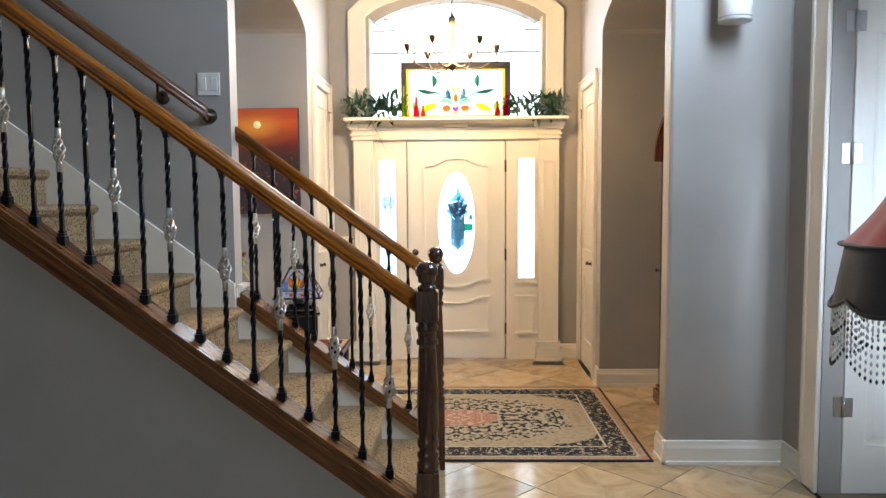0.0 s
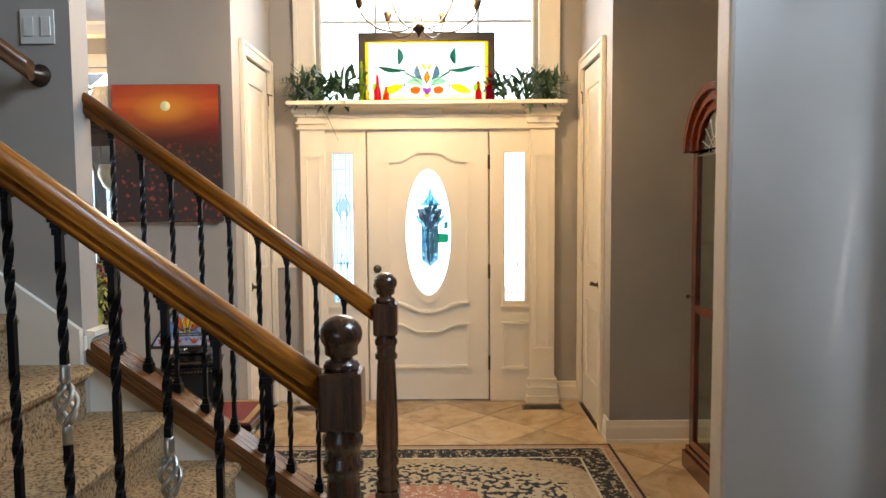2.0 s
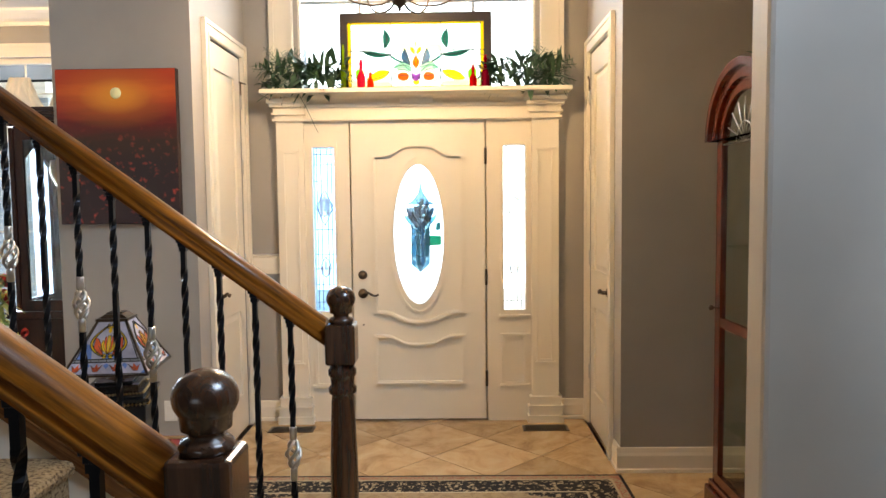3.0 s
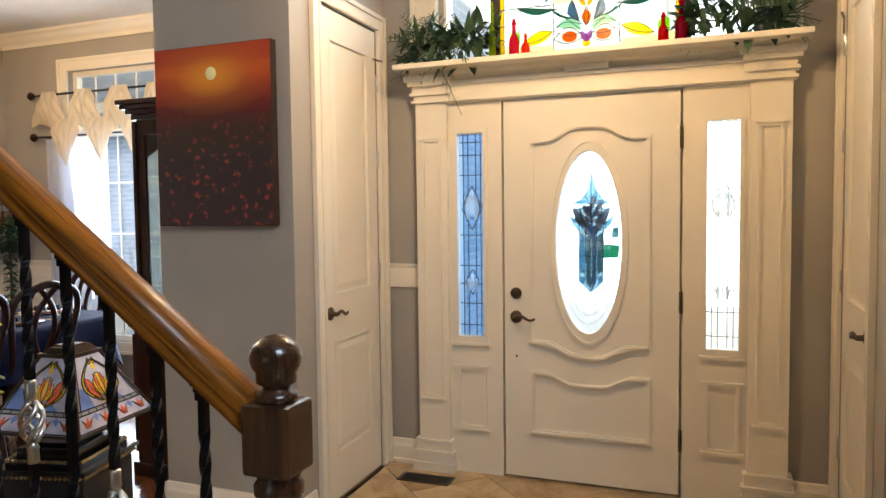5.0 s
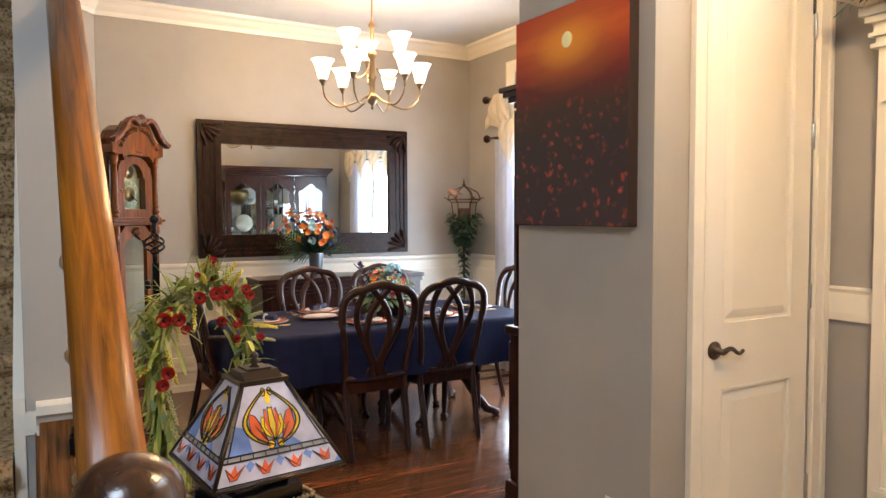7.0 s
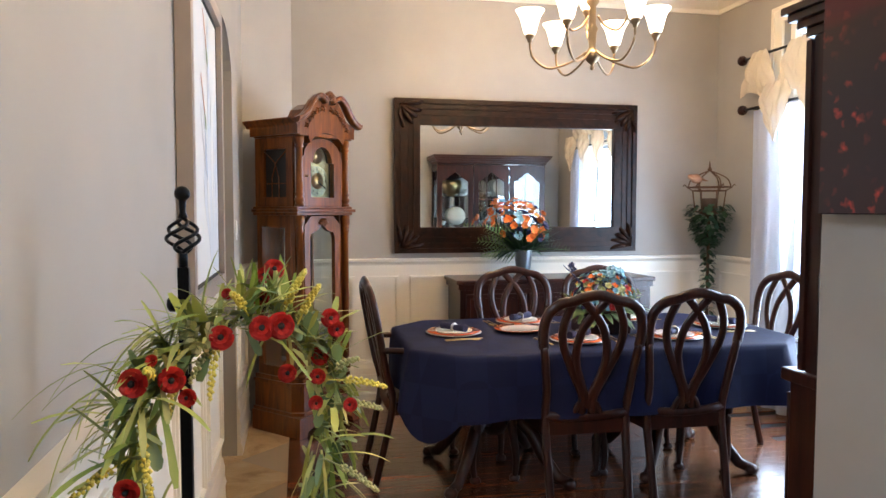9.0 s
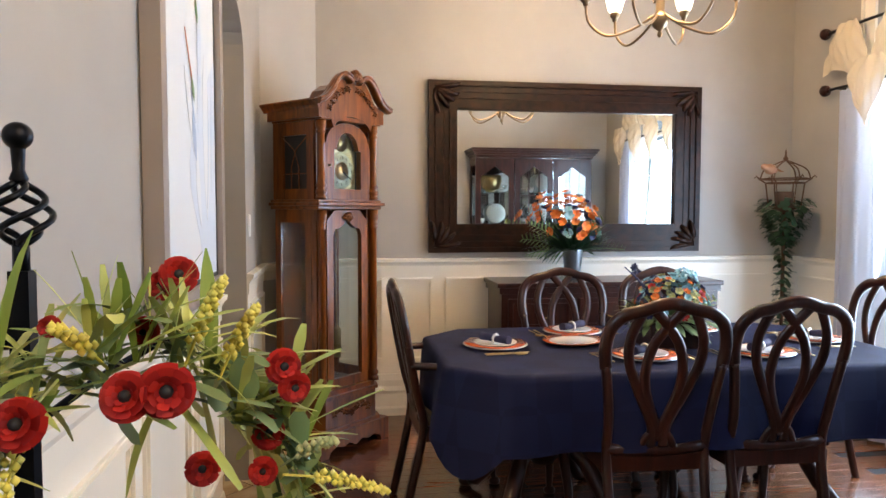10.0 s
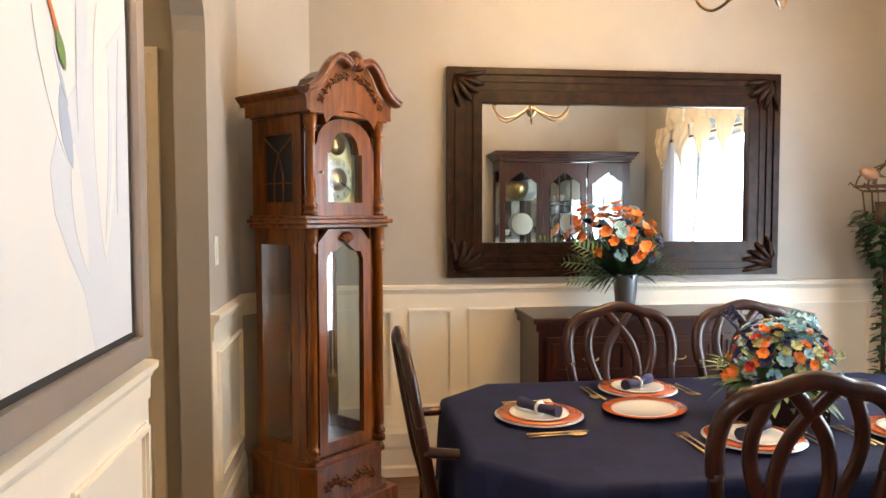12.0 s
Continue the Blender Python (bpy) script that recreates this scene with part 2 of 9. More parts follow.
def lathe(bm, profile, seg=20, centre=(0, 0, 0), m=None):
    """A turned shape from (radius, height) pairs."""
    tmp = bmesh.new()
    rings = []
    for r, z in profile:
        if r < 1e-5:
            rings.append([tmp.verts.new((0, 0, z))])
        else:
            rings.append([tmp.verts.new((r * math.cos(2 * math.pi * i / seg), r * math.sin(2 * math.pi * i / seg), z)) for i in range(seg)])
    for a, b in zip(rings, rings[1:]):
        for i in range(seg):
            j = (i + 1) % seg
            if len(a) == 1 and len(b) > 1:
                tmp.faces.new((a[0], b[j], b[i]))
            elif len(b) == 1 and len(a) > 1:
                tmp.faces.new((a[i], a[j], b[0]))
            elif len(a) > 1:
                tmp.faces.new((a[i], a[j], b[j], b[i]))
    for ring, flip in ((rings[0], True), (rings[-1], False)):
        if len(ring) > 1:
            tmp.faces.new(ring[::-1] if flip else ring)
    for f in tmp.faces:
        f.smooth = True
    merge(bm, tmp, (m or Matrix.Identity(4)) if m else Matrix.Translation(centre))


def tube(bm, pts, r, seg=8, flat=1.0, up=(0, 0, 1), closed=False, taper=None, twist=0.0):
    """A rod along pts; flat squeezes it along up."""
    pts = [Vector(p) for p in pts]
    n, rings = len(pts), []
    for i, p in enumerate(pts):
        a = pts[(i - 1) % n] if (closed or i) else pts[0]
        b = pts[(i + 1) % n] if (closed or i < n - 1) else pts[-1]
        d = (b - a).normalized() if (b - a).length > 1e-9 else Vector((0, 0, 1))
        u = Vector(up)
        if abs(d.dot(u.normalized())) > 0.98:
            u = Vector((1, 0, 0)) if abs(d.x) < 0.9 else Vector((0, 1, 0))
        s = d.cross(u).normalized()
        w = s.cross(d).normalized()
        rr = r if not callable(r) else r(i / max(1, n - 1))
        ph = twist * i
        rings.append([bm.verts.new(p + s * rr * math.cos(ph + 2 * math.pi * (k + 0.5) / seg) + w * rr * flat * math.sin(ph + 2 * math.pi * (k + 0.5) / seg)) for k in range(seg)])
    for i in range(n if closed else n - 1):
        a, b = rings[i], rings[(i + 1) % n]
        for k in range(seg):
            f = bm.faces.new((a[k], a[(k + 1) % seg], b[(k + 1) % seg], b[k]))
            f.smooth = seg > 4
    if not closed:
        bm.faces.new(rings[0][::-1])
        bm.faces.new(rings[-1])


def profile_run(bm, prof, a, b, out):
    """A moulding with the profile (distance out of the wall, height) from point a to b; out: the way out of the wall."""
    a, b, o = Vector(a), Vector(b), Vector(out).normalized()
    n = len(prof)
    ra = [bm.verts.new(a + o * p + Vector((0, 0, z))) for p, z in prof]
    rb = [bm.verts.new(b + o * p + Vector((0, 0, z))) for p, z in prof]
    fs = [bm.faces.new(ra), bm.faces.new(rb[::-1])]
    for i in range(n):
        j = (i + 1) % n
        fs.append(bm.faces.new((ra[i], ra[j], rb[j], rb[i])))
    bmesh.ops.recalc_face_normals(bm, faces=fs)


def part(name, bm, material, parent=None, label="", kind="", category="", smooth=False, place=None):
    me = bpy.data.meshes.new(name)
    if smooth:
        for f in bm.faces:
            f.smooth = True
    bm.to_mesh(me)
    bm.free()
    me.materials.append(material)
    ob = new(name, me)
    ob.parent = parent
    if place is not None:
        ob.matrix_basis = place
    return tagged(ob, label, category, "", kind)


def structure(name, bm, material, label=""):
    return part(name, bm, material, None, label, "structure")


def thing(name, label, category, place=(0, 0, 0), turn=0.0, group=""):
    ob = new(name)
    ob.empty_display_size = 0.1
    ob.matrix_basis = pose(*place, 0, 0, turn)
    return tagged(ob, label, category, group)


def arc(cx, cz, rx, rz, a0, a1, n):
    return [(cx + rx * math.cos(radians(a0 + (a1 - a0) * i / n)), cz + rz * math.sin(radians(a0 + (a1 - a0) * i / n))) for i in range(n + 1)]


# ---- the house ----
Z_TOP, Z_DIN, SLOPE = 5.4, 3.11, 0.735
BASE = [(0, 0), (0.022, 0), (0.022, 0.018), (0.016, 0.024), (0.016, 0.095), (0.011, 0.112), (0.008, 0.135), (0.003, 0.14), (0, 0.14)]
BASE_TALL = [(0, 0), (0.03, 0), (0.03, 0.05), (0.022, 0.065), (0.02, 0.15), (0.026, 0.17), (0.018, 0.20), (0.02, 0.24), (0.012, 0.28), (0, 0.29)]
RAIL = [(0, 0.955), (0.012, 0.955), (0.014, 1.01), (0.024, 1.028), (0.034, 1.036), (0.036, 1.055), (0, 1.06)]
CROWN = [(0, 0), (0.014, 0), (0.02, 0.03), (0.05, 0.055), (0.075, 0.085), (0.105, 0.10), (0.11, 0.12), (0, 0.12)]


def wall(name, label, *boxes, mat=None):
    bm = bmesh.new()
    for b in boxes:
        box(bm, *b)
    return structure(name, bm, mat or M_WALL, label)


# front wall with the door unit and the arched window above it
bm = bmesh.new()
for b in ((-1.30, 6.64, 0, -0.80, 6.80, Z_TOP), (0.80, 6.64, 0, 1.30, 6.80, Z_TOP), (-0.80, 6.64, 2.10, 0.80, 6.80, 2.22)):
    box(bm, *b)
prism(bm, [(-0.80, Z_TOP), (-0.80, 3.18)] + arc(0, 2.04, 1.39, 1.30, 125.1, 54.9, 24)[1:-1] + [(0.80, 3.18), (0.80, Z_TOP)], "xz", 6.64, 6.80)
structure("wall_front", bm, M_WALL, "greige painted entry wall around the front door")

wall("wall_entry_west", "greige painted foyer side wall with a closet door", (-1.29, 5.78, 0, -1.17, 5.92, Z_TOP), (-1.29, 6.53, 0, -1.17, 6.64, Z_TOP), (-1.29, 5.92, 2.47, -1.17, 6.53, Z_TOP))
wall("wall_entry_east", "greige painted foyer side wall with a closet door", (1.15, 5.78, 0, 1.27, 5.92, Z_TOP), (1.15, 6.53, 0, 1.27, 6.64, Z_TOP), (1.15, 5.92, 2.47, 1.27, 6.53, Z_TOP))
wall("wall_picture", "greige painted wall end carrying the sunset canvas", (-1.93, 5.66, 0, -1.17, 5.78, 3.4))
wall("wall_alcove_north", "greige painted side wall of the cabinet alcove", (1.15, 5.66, 0, 2.0, 5.78, 3.4))
wall("wall_alcove_back", "greige painted back wall of the cabinet alcove", (1.87, 4.14, 0, 2.0, 5.66, 3.4))
bm = bmesh.new()
box(bm, 1.195, 4.0, 0, 1.86, 4.14, Z_TOP, 0.018)
structure("wall_near_east", bm, M_WALL, "greige painted wall end beside the alcove with a rounded corner")
# thick arches to the dining room and over the alcove
for nm, x0, x1, y0 in (("arch_dining", -1.93, -1.17, 3.96), ("arch_alcove", 1.15, 1.87, 4.14)):
    bm = bmesh.new()
    cy, ry = (y0 + 5.66) / 2, (5.66 - y0) / 2
    under = arc(cy, 2.79, ry, 0.20, 0, 180, 20)
    prism(bm, [(5.66, Z_TOP)] + under + [(y0, Z_TOP)], "yz", x0, x1)
    structure(nm, bm, M_WALL, "deep greige painted elliptical arch")
wall("wall_upper_west", "greige painted upper foyer wall", (-1.29, 5.66, 3.4, -1.17, 5.78, Z_TOP))
wall("wall_upper_east", "greige painted upper foyer wall", (1.15, 5.66, 3.4, 1.27, 5.78, Z_TOP))
# stair wall and the dining room's south wall
bm = bmesh.new()
box(bm, -3.64, 3.84, 0, -1.20, 3.96, Z_TOP)
structure("wall_stair", bm, M_WALL, "greige painted wall between the stairs and the dining room")
bm = bmesh.new()
box(bm, -6.0, 3.84, 0, -4.48, 3.96, Z_TOP)
under = arc(-4.06, 2.14, 0.42, 0.24, 0, 180, 14)
prism(bm, [(-3.64, Z_TOP)] + under + [(-4.48, Z_TOP)], "xz", 3.84, 3.96)
prism(bm, [(-5.20, 3.96), (-5.66, 3.96), (-5.66, 4.28), (-5.53, 4.28)], "xy", 0, 3.4)
structure("wall_dining_south", bm, M_WALL, "greige painted dining wall with an arched hall opening")
wall("wall_mirror", "greige painted dining wall behind the big mirror", (-5.66, 4.28, 0, -5.53, 7.80, 3.4))
WX0, WX1, WZ0, WZ1 = -4.74, -2.85, 0.35, 2.74
wall("wall_dining_north", "greige painted dining wall with a tall window", (-5.66, 7.66, 0, WX0, 7.80, 3.4), (WX1, 7.66, 0, -1.80, 7.80, 3.4), (WX0, 7.66, 0, WX1, 7.80, WZ0), (WX0, 7.66, WZ1, WX1, 7.80, 3.4))
wall("wall_dining_east", "greige painted dining wall behind the china cabinet", (-1.93, 5.78, 0, -1.81, 7.66, 3.4))
# the hall seen through the arched opening
wall("wall_hall_east", "beige painted hall wall", (-3.60, 2.70, 0, -3.50, 3.84, 2.5))
wall("wall_hall_west", "beige painted hall wall", (-4.72, 2.70, 0, -4.62, 3.84, 2.5))
wall("wall_hall_end", "beige painted hall end wall", (-4.72, 2.58, 0, -3.50, 2.70, 2.5))
# the side room that the open door leads to, daylit by its own window
wall("wall_side_room", "pale painted side room wall", (2.0, 3.78, 0, 3.5, 3.88, 2.7), (3.4, 1.2, 0, 3.5, 3.78, 2.7), (2.0, 1.1, 0, 2.3, 1.2, 2.7), (3.1, 1.1, 0, 3.5, 1.2, 2.7), (2.3, 1.1, 0, 3.1, 1.2, 0.9), (2.3, 1.1, 2.2, 3.1, 1.2, 2.7))
wall("ceiling_side_room", "white painted side room ceiling", (2.0, 1.1, 2.7, 3.5, 3.88, 2.76), mat=M_CEIL)
wall("floor_side_room", "sand-coloured side room floor", (2.0, 1.1, -0.12, 3.5, 3.88, -0.004), mat=M_GROUT)
wall("ceiling_hall", "white painted hall ceiling", (-4.72, 2.58, 2.5, -3.62, 3.84, 2.56), mat=M_CEIL)
# the room the walk starts in
# the high gap in this wall is added for the cool fill lamp
wall("wall_room_east", "greige painted room wall with a white door", (1.86, 3.60, 0, 2.0, 4.0, Z_TOP), (1.86, 3.10, 2.50, 2.0, 3.60, Z_TOP), (1.86, 2.72, 2.50, 2.0, 3.10, 2.9), (1.86, 1.9, 0, 2.0, 2.72, 2.9), (1.86, 1.9, 4.1, 2.0, 3.10, Z_TOP), (1.86, -3.1, 0, 2.0, 1.9, Z_TOP))
wall("wall_room_west", "greige painted room wall", (-6.1, -3.1, 0, -6.0, 3.96, Z_TOP))
wall("wall_room_south", "greige painted room wall with a wide window", (-6.1, -3.1, 0, -2.9, -2.98, Z_TOP), (-0.3, -3.1, 0, 2.0, -2.98, Z_TOP), (-2.9, -3.1, 0, -0.3, -2.98, 0.7), (-2.9, -3.1, 2.5, -0.3, -2.98, Z_TOP))
wall("ceiling_foyer", "white painted high ceiling", (-6.1, -3.1, Z_TOP, 2.0, 6.80, Z_TOP + 0.1), mat=M_CEIL)
wall("ceiling_dining", "white painted dining ceiling", (-5.66, 3.97, Z_DIN, -1.94, 7.66, Z_DIN + 0.1), mat=M_CEIL)
wall("wall_upper_landing", "greige painted wall above the hall", (-6.0, 2.58, 2.56, -3.64, 2.70, Z_TOP))

# floors: screed, then tiles and planks as pieces later
wall("floor", "sand-coloured grout and screed under the tiles", (-6.1, -3.1, -0.12, 2.0, 6.80, -0.004), mat=M_GROUT)
wall("floor_dining", "dark screed under the dining planks", (-5.66, 4.25, -0.06, -1.94, 7.66, -0.0035), mat=M_BLACK)


def run(name, prof, mat, label, *segs, z=0):
    bm = bmesh.new()
    for a, b, o in segs:
        profile_run(bm, prof, (a[0], a[1], z), (b[0], b[1], z), (*o, 0))
    return structure(name, bm, mat, label)


run("baseboard", BASE, M_CREAM, "white moulded baseboard",
    ((-1.17, 6.64), (-0.96, 6.64), (0, -1)), ((0.96, 6.64), (1.15, 6.64), (0, -1)),
    ((-1.93, 5.66), (-1.148, 5.66), (0, -1)), ((1.128, 5.66), (1.87, 5.66), (0, -1)), ((-1.17, 5.66), (-1.17, 5.80), (1, 0)), ((1.15, 5.66), (1.15, 5.80), (-1, 0)),
    ((-1.93, 5.638), (-1.93, 5.95), (-1, 0)), ((1.87, 4.14), (1.87, 5.66), (-1, 0)),
    ((1.173, 4.0), (1.86, 4.0), (0, -1)), ((1.195, 3.978), (1.195, 4.162), (-1, 0)), ((1.195, 4.14), (1.87, 4.14), (0, 1)),
    ((1.86, 3.765), (1.86, 4.0), (-1, 0)), ((1.86, -2.98), (1.86, 2.55), (-1, 0)), ((-2.6, 2.70), (-0.15, 2.70), (0, -1)),
    ((-6.0, -2.98), (1.86, -2.98), (0, 1)), ((-3.6, 2.72), (-3.6, 3.84), (-1, 0)), ((-4.62, 2.72), (-4.62, 3.84), (1, 0)))
run("baseboard_dining", BASE_TALL, M_CREAM, "tall white moulded baseboard",
    ((-5.53, 4.28), (-5.53, 7.66), (1, 0)), ((-5.53, 7.66), (WX0, 7.66), (0, -1)), ((-3.64, 3.96), (-1.20, 3.96), (0, 1)), ((-5.20, 3.96), (-4.48, 3.96), (0, 1)))
run("chair_rail", RAIL, M_CREAM, "white moulded chair rail",
    ((-5.53, 4.28), (-5.53, 7.66), (1, 0)), ((-5.53, 7.66), (WX0 - 0.10, 7.66), (0, -1)), ((-3.64, 3.96), (-1.20, 3.96), (0, 1)), ((-5.20, 3.96), (-4.48, 3.96), (0, 1)), ((-1.20, 3.86), (-1.20, 3.99), (1, 0)), ((-5.20, 3.96), (-5.53, 4.28), (1, 1)))
run("crown_moulding", CROWN, M_CREAM, "white crown moulding",
    ((-5.53, 4.28), (-5.53, 7.66), (1, 0)), ((-5.53, 7.66), (-1.93, 7.66), (0, -1)), ((-5.20, 3.96), (-1.93, 3.96), (0, 1)), ((-5.20, 3.96), (-5.53, 4.28), (1, 1)), ((-1.93, 5.7), (-1.93, 7.66), (-1, 0)), z=Z_DIN - 0.12)
# painted wainscot between rail and baseboard, with moulded frames
bm = bmesh.new()
box(bm, -5.53, 4.28, 0.25, -5.524, 7.66, 0.97)
box(bm, -5.53, 7.654, 0.25, WX0, 7.66, 0.97)
box(bm, -3.64, 3.96, 0.1, -1.20, 3.966, 0.97)
box(bm, -1.20, 3.84, 0.99, -1.194, 3.966, 1.04)
box(bm, -5.20, 3.96, 0.1, -4.48, 3.966, 0.97)
structure("wainscot", bm, M_CREAM, "white painted wainscot")


def frame_on(bm, axis, w, a0, a1, z0, z1, out, t=0.02):
    """A raised moulding frame on a wall: axis 'x' (wall at x=w, spans y) or 'y'."""
    def rect(g):
        return [(a0 + g, z0 + g), (a1 - g, z0 + g), (a1 - g, z1 - g), (a0 + g, z1 - g)]
    plane = "yz" if axis == "x" else "xz"
    ribbon(bm, rect(0), rect(t + 0.006), plane, w, w + out * 0.009)
    ribbon(bm, rect(0.005), rect(t), plane, w + out * 0.001, w + out * 0.017)


bm = bmesh.new()
for a0, a1 in ((4.36, 4.72), (4.80, 5.05), (5.13, 5.72), (5.80, 6.52), (6.60, 7.56)):
    frame_on(bm, "x", -5.524, a0, a1, 0.37, 0.93, 1)
frame_on(bm, "y", 7.654, -5.44, -4.86, 0.37, 0.93, -1)
for a0, a1 in ((-1.72, -1.28), (-2.44, -1.82), (-3.02, -2.54), (-3.60, -3.12)):
    frame_on(bm, "y", 3.966, a0, a1, 0.37, 0.90, 1)
frame_on(bm, "y", 3.966, -5.12, -4.56, 0.37, 0.90, 1)
structure("wainscot_frames", bm, M_CREAM, "white raised wainscot mouldings")


# ---- outdoors, as the windows show it ----
M_GROUND = paint("pale_porch_concrete", (0.55, 0.54, 0.50), 0.9, 30, 0.4)
# emission on the backdrop sheet stands in for blown-out daylight
M_GLOW = plain("daylight_sheet_glow", (0.88, 0.94, 1.0), 1.0, 0.0, 4.2)
bm = bmesh.new()
box(bm, -60, 6.80, -0.4, 60, 120, -0.12)
box(bm, -60, -60, -0.4, 60, -3.1, -0.12)
structure("ground", bm, M_GROUND, "pale concrete and dry ground outside")
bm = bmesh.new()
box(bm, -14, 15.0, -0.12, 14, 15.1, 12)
structure("backdrop", bm, M_GLOW, "glowing sheet standing in for daylight beyond the porch")
def brick_material():
    # the blue cast of outdoor daylight is mixed into these brick colours
    m, t, b = nodes("pale_brick", (0.42, 0.49, 0.58), 0.85)
    c, sep, sm, cb = t.nodes.new("ShaderNodeTexCoord"), t.nodes.new("ShaderNodeSeparateXYZ"), t.nodes.new("ShaderNodeMath"), t.nodes.new("ShaderNodeCombineXYZ")
    t.links.new(c.outputs["Object"], sep.inputs[0])
    t.links.new(sep.outputs["X"], sm.inputs[0])
    t.links.new(sep.outputs["Y"], sm.inputs[1])
    t.links.new(sm.outputs[0], cb.inputs[0])
    t.links.new(sep.outputs["Z"], cb.inputs[1])
    br = add(t, "ShaderNodeTexBrick", Scale=1.0, Mortar_Size=0.006, Brick_Width=0.215, Row_Height=0.075)
    br.inputs["Color1"].default_value, br.inputs["Color2"].default_value, br.inputs["Mortar"].default_value = (0.36, 0.43, 0.53, 1), (0.46, 0.52, 0.60, 1), (0.60, 0.64, 0.68, 1)
    t.links.new(cb.outputs[0], br.inputs["Vector"])
    t.links.new(br.outputs["Color"], b.inputs["Base Color"])
    return m


M_BRICKOUT = brick_material()
bm = bmesh.new()
box(bm, -16.0, 11.5, -0.12, -5.3, 11.7, 3.0)
structure("neighbour_house_wall", bm, M_BRICKOUT, "pale brick wall of the house next door, tinted with blue daylight")
bm = bmesh.new()
box(bm, -16.2, 11.1, 3.0, -5.1, 11.7, 3.16)
structure("neighbour_eave", bm, M_CREAM, "white eave board of the house next door")
bm = bmesh.new()
prism(bm, [(11.1, 3.161), (11.7, 3.161), (16.0, 5.6), (15.9, 5.7)], "yz", -16.2, -5.1)
structure("neighbour_roof", bm, paint("grey_shingle", (0.16, 0.17, 0.19), 0.9, 20, 0.5, 0.3), "grey shingled roof of the house next door")
bm = bmesh.new()
box(bm, -1.75, 7.80, -0.12, -1.55, 10.6, 3.4)
structure("porch_brick_wall", bm, M_BRICKOUT, "pale brick wall of the porch")


# ---- front door unit ----
def panel_outline(x, z0, z1, top, bottom, sag, n=12):
    """A door panel with a raised middle above and a sagging middle below."""
    out = []
    for i in range(n + 1):
        u = -1 + 2 * i / n
        out.append((x * u, z0 + bottom * min(1, max(0, (abs(u) - 0.25) / 0.45)) * sag))
    for i in range(n + 1):
        u = 1 - 2 * i / n
        w = min(1, max(0, (abs(u) - 0.25) / 0.45))
        out.append((x * u, z1 - top * (3 * w * w - 2 * w ** 3)))
    return out


def inset(pts, d):
    cx, cz = sum(p[0] for p in pts) / len(pts), (min(p[1] for p in pts) + max(p[1] for p in pts)) / 2
    hx, hz = max(abs(p[0] - cx) for p in pts), (max(p[1] for p in pts) - min(p[1] for p in pts)) / 2
    return [(cx + (p[0] - cx) * (hx - d) / hx, cz + (p[1] - cz) * (hz - d) / hz) for p in pts]


def lever(name, parent, place, turn, flip=1):
    """A lever handle on a round rose; it stands out along local -y."""
    bm = bmesh.new()
    lathe(bm, [(0.032, 0), (0.034, 0.006), (0.026, 0.014), (0.012, 0.018), (0.011, 0.045), (0.0, 0.046)], 20, m=pose(0, 0, 0, 90))
    pts = [(flip * x, -0.045 - 0.004 * math.sin(x * 40), 0.012 * math.sin(x * 55)) for x in [i * 0.011 for i in range(11)]]
    tube(bm, pts, lambda u: 0.0095 - 0.003 * u, 10)
    return part(name, bm, M_BRONZE, parent, "dark bronze lever handle", place=pose(*place, 0, 0, turn), smooth=True)


front_door = thing("front_door", "white panelled entry door with an oval leaded glass, closed", "door", (0, 6.60, 0.015))
bm = bmesh.new()
OV = [(0.205 * math.cos(a), 1.275 + 0.535 * math.sin(a)) for a in [2 * math.pi * i / 48 for i in range(48)]]
OVS = [(0.17 * math.cos(a), 1.275 + 0.475 * math.sin(a)) for a in [2 * math.pi * i / 48 for i in range(48)]]
# slab: the ring between the oval and the door's edge, made square at the corners
sq = []
for i in range(48):
    a = 2 * math.pi * i / 48
    sq.append((max(-0.45, min(0.45, 0.45 * 1.42 * math.cos(a))), max(0.0, min(2.03, 1.275 + (0.755 if math.sin(a) > 0 else 1.275) * 1.42 * math.sin(a)))))
ribbon(bm, sq, OVS, "xz", 0.0, 0.045)
slab = part("slab", bm, M_DOOR, front_door, "smooth white painted door slab")
bm = bmesh.new()
ribbon(bm, OV, [(p[0] * 0.93, 1.275 + (p[1] - 1.275) * 0.97) for p in OV], "xz", -0.014, 0.01)
ribbon(bm, [(p[0] * 0.96, 1.275 + (p[1] - 1.275) * 0.98) for p in OV], [(0.172 * math.cos(2 * math.pi * i / 48), 1.275 + 0.477 * math.sin(2 * math.pi * i / 48)) for i in range(48)], "xz", -0.007, 0.02)
part("oval_frame", bm, M_DOOR, front_door, "white oval moulding round the glass")
for nm, z0, z1, top, bottom, sag in (("upper_panel_moulding", 0.66, 1.89, 0.07, 0.07, 1.0), ("lower_panel_moulding", 0.24, 0.53, -0.06, 0.0, 0.0)):
    bm = bmesh.new()
    o = panel_outline(0.315, z0, z1, top, bottom, sag)
    ribbon(bm, o, inset(o, 0.028), "xz", -0.015, 0.002)
    ribbon(bm, inset(o, 0.006), inset(o, 0.020), "xz", -0.024, 0.002)
    part(nm, bm, M_DOOR, front_door, "white raised door moulding")
M_BEVEL = pane("bevelled_glass", (0.90, 0.95, 0.97), 0.9, 0.16)
bm = bmesh.new()
prism(bm, OVS, "xz", 0.018, 0.024)
oval = part("oval_glass", bm, M_BEVEL, front_door, "clear bevelled oval glass")
M_LEAD = plain("lead_came", (0.06, 0.075, 0.08), 0.4, 0.6)
bm = bmesh.new()
C = (0.012, 0.0)
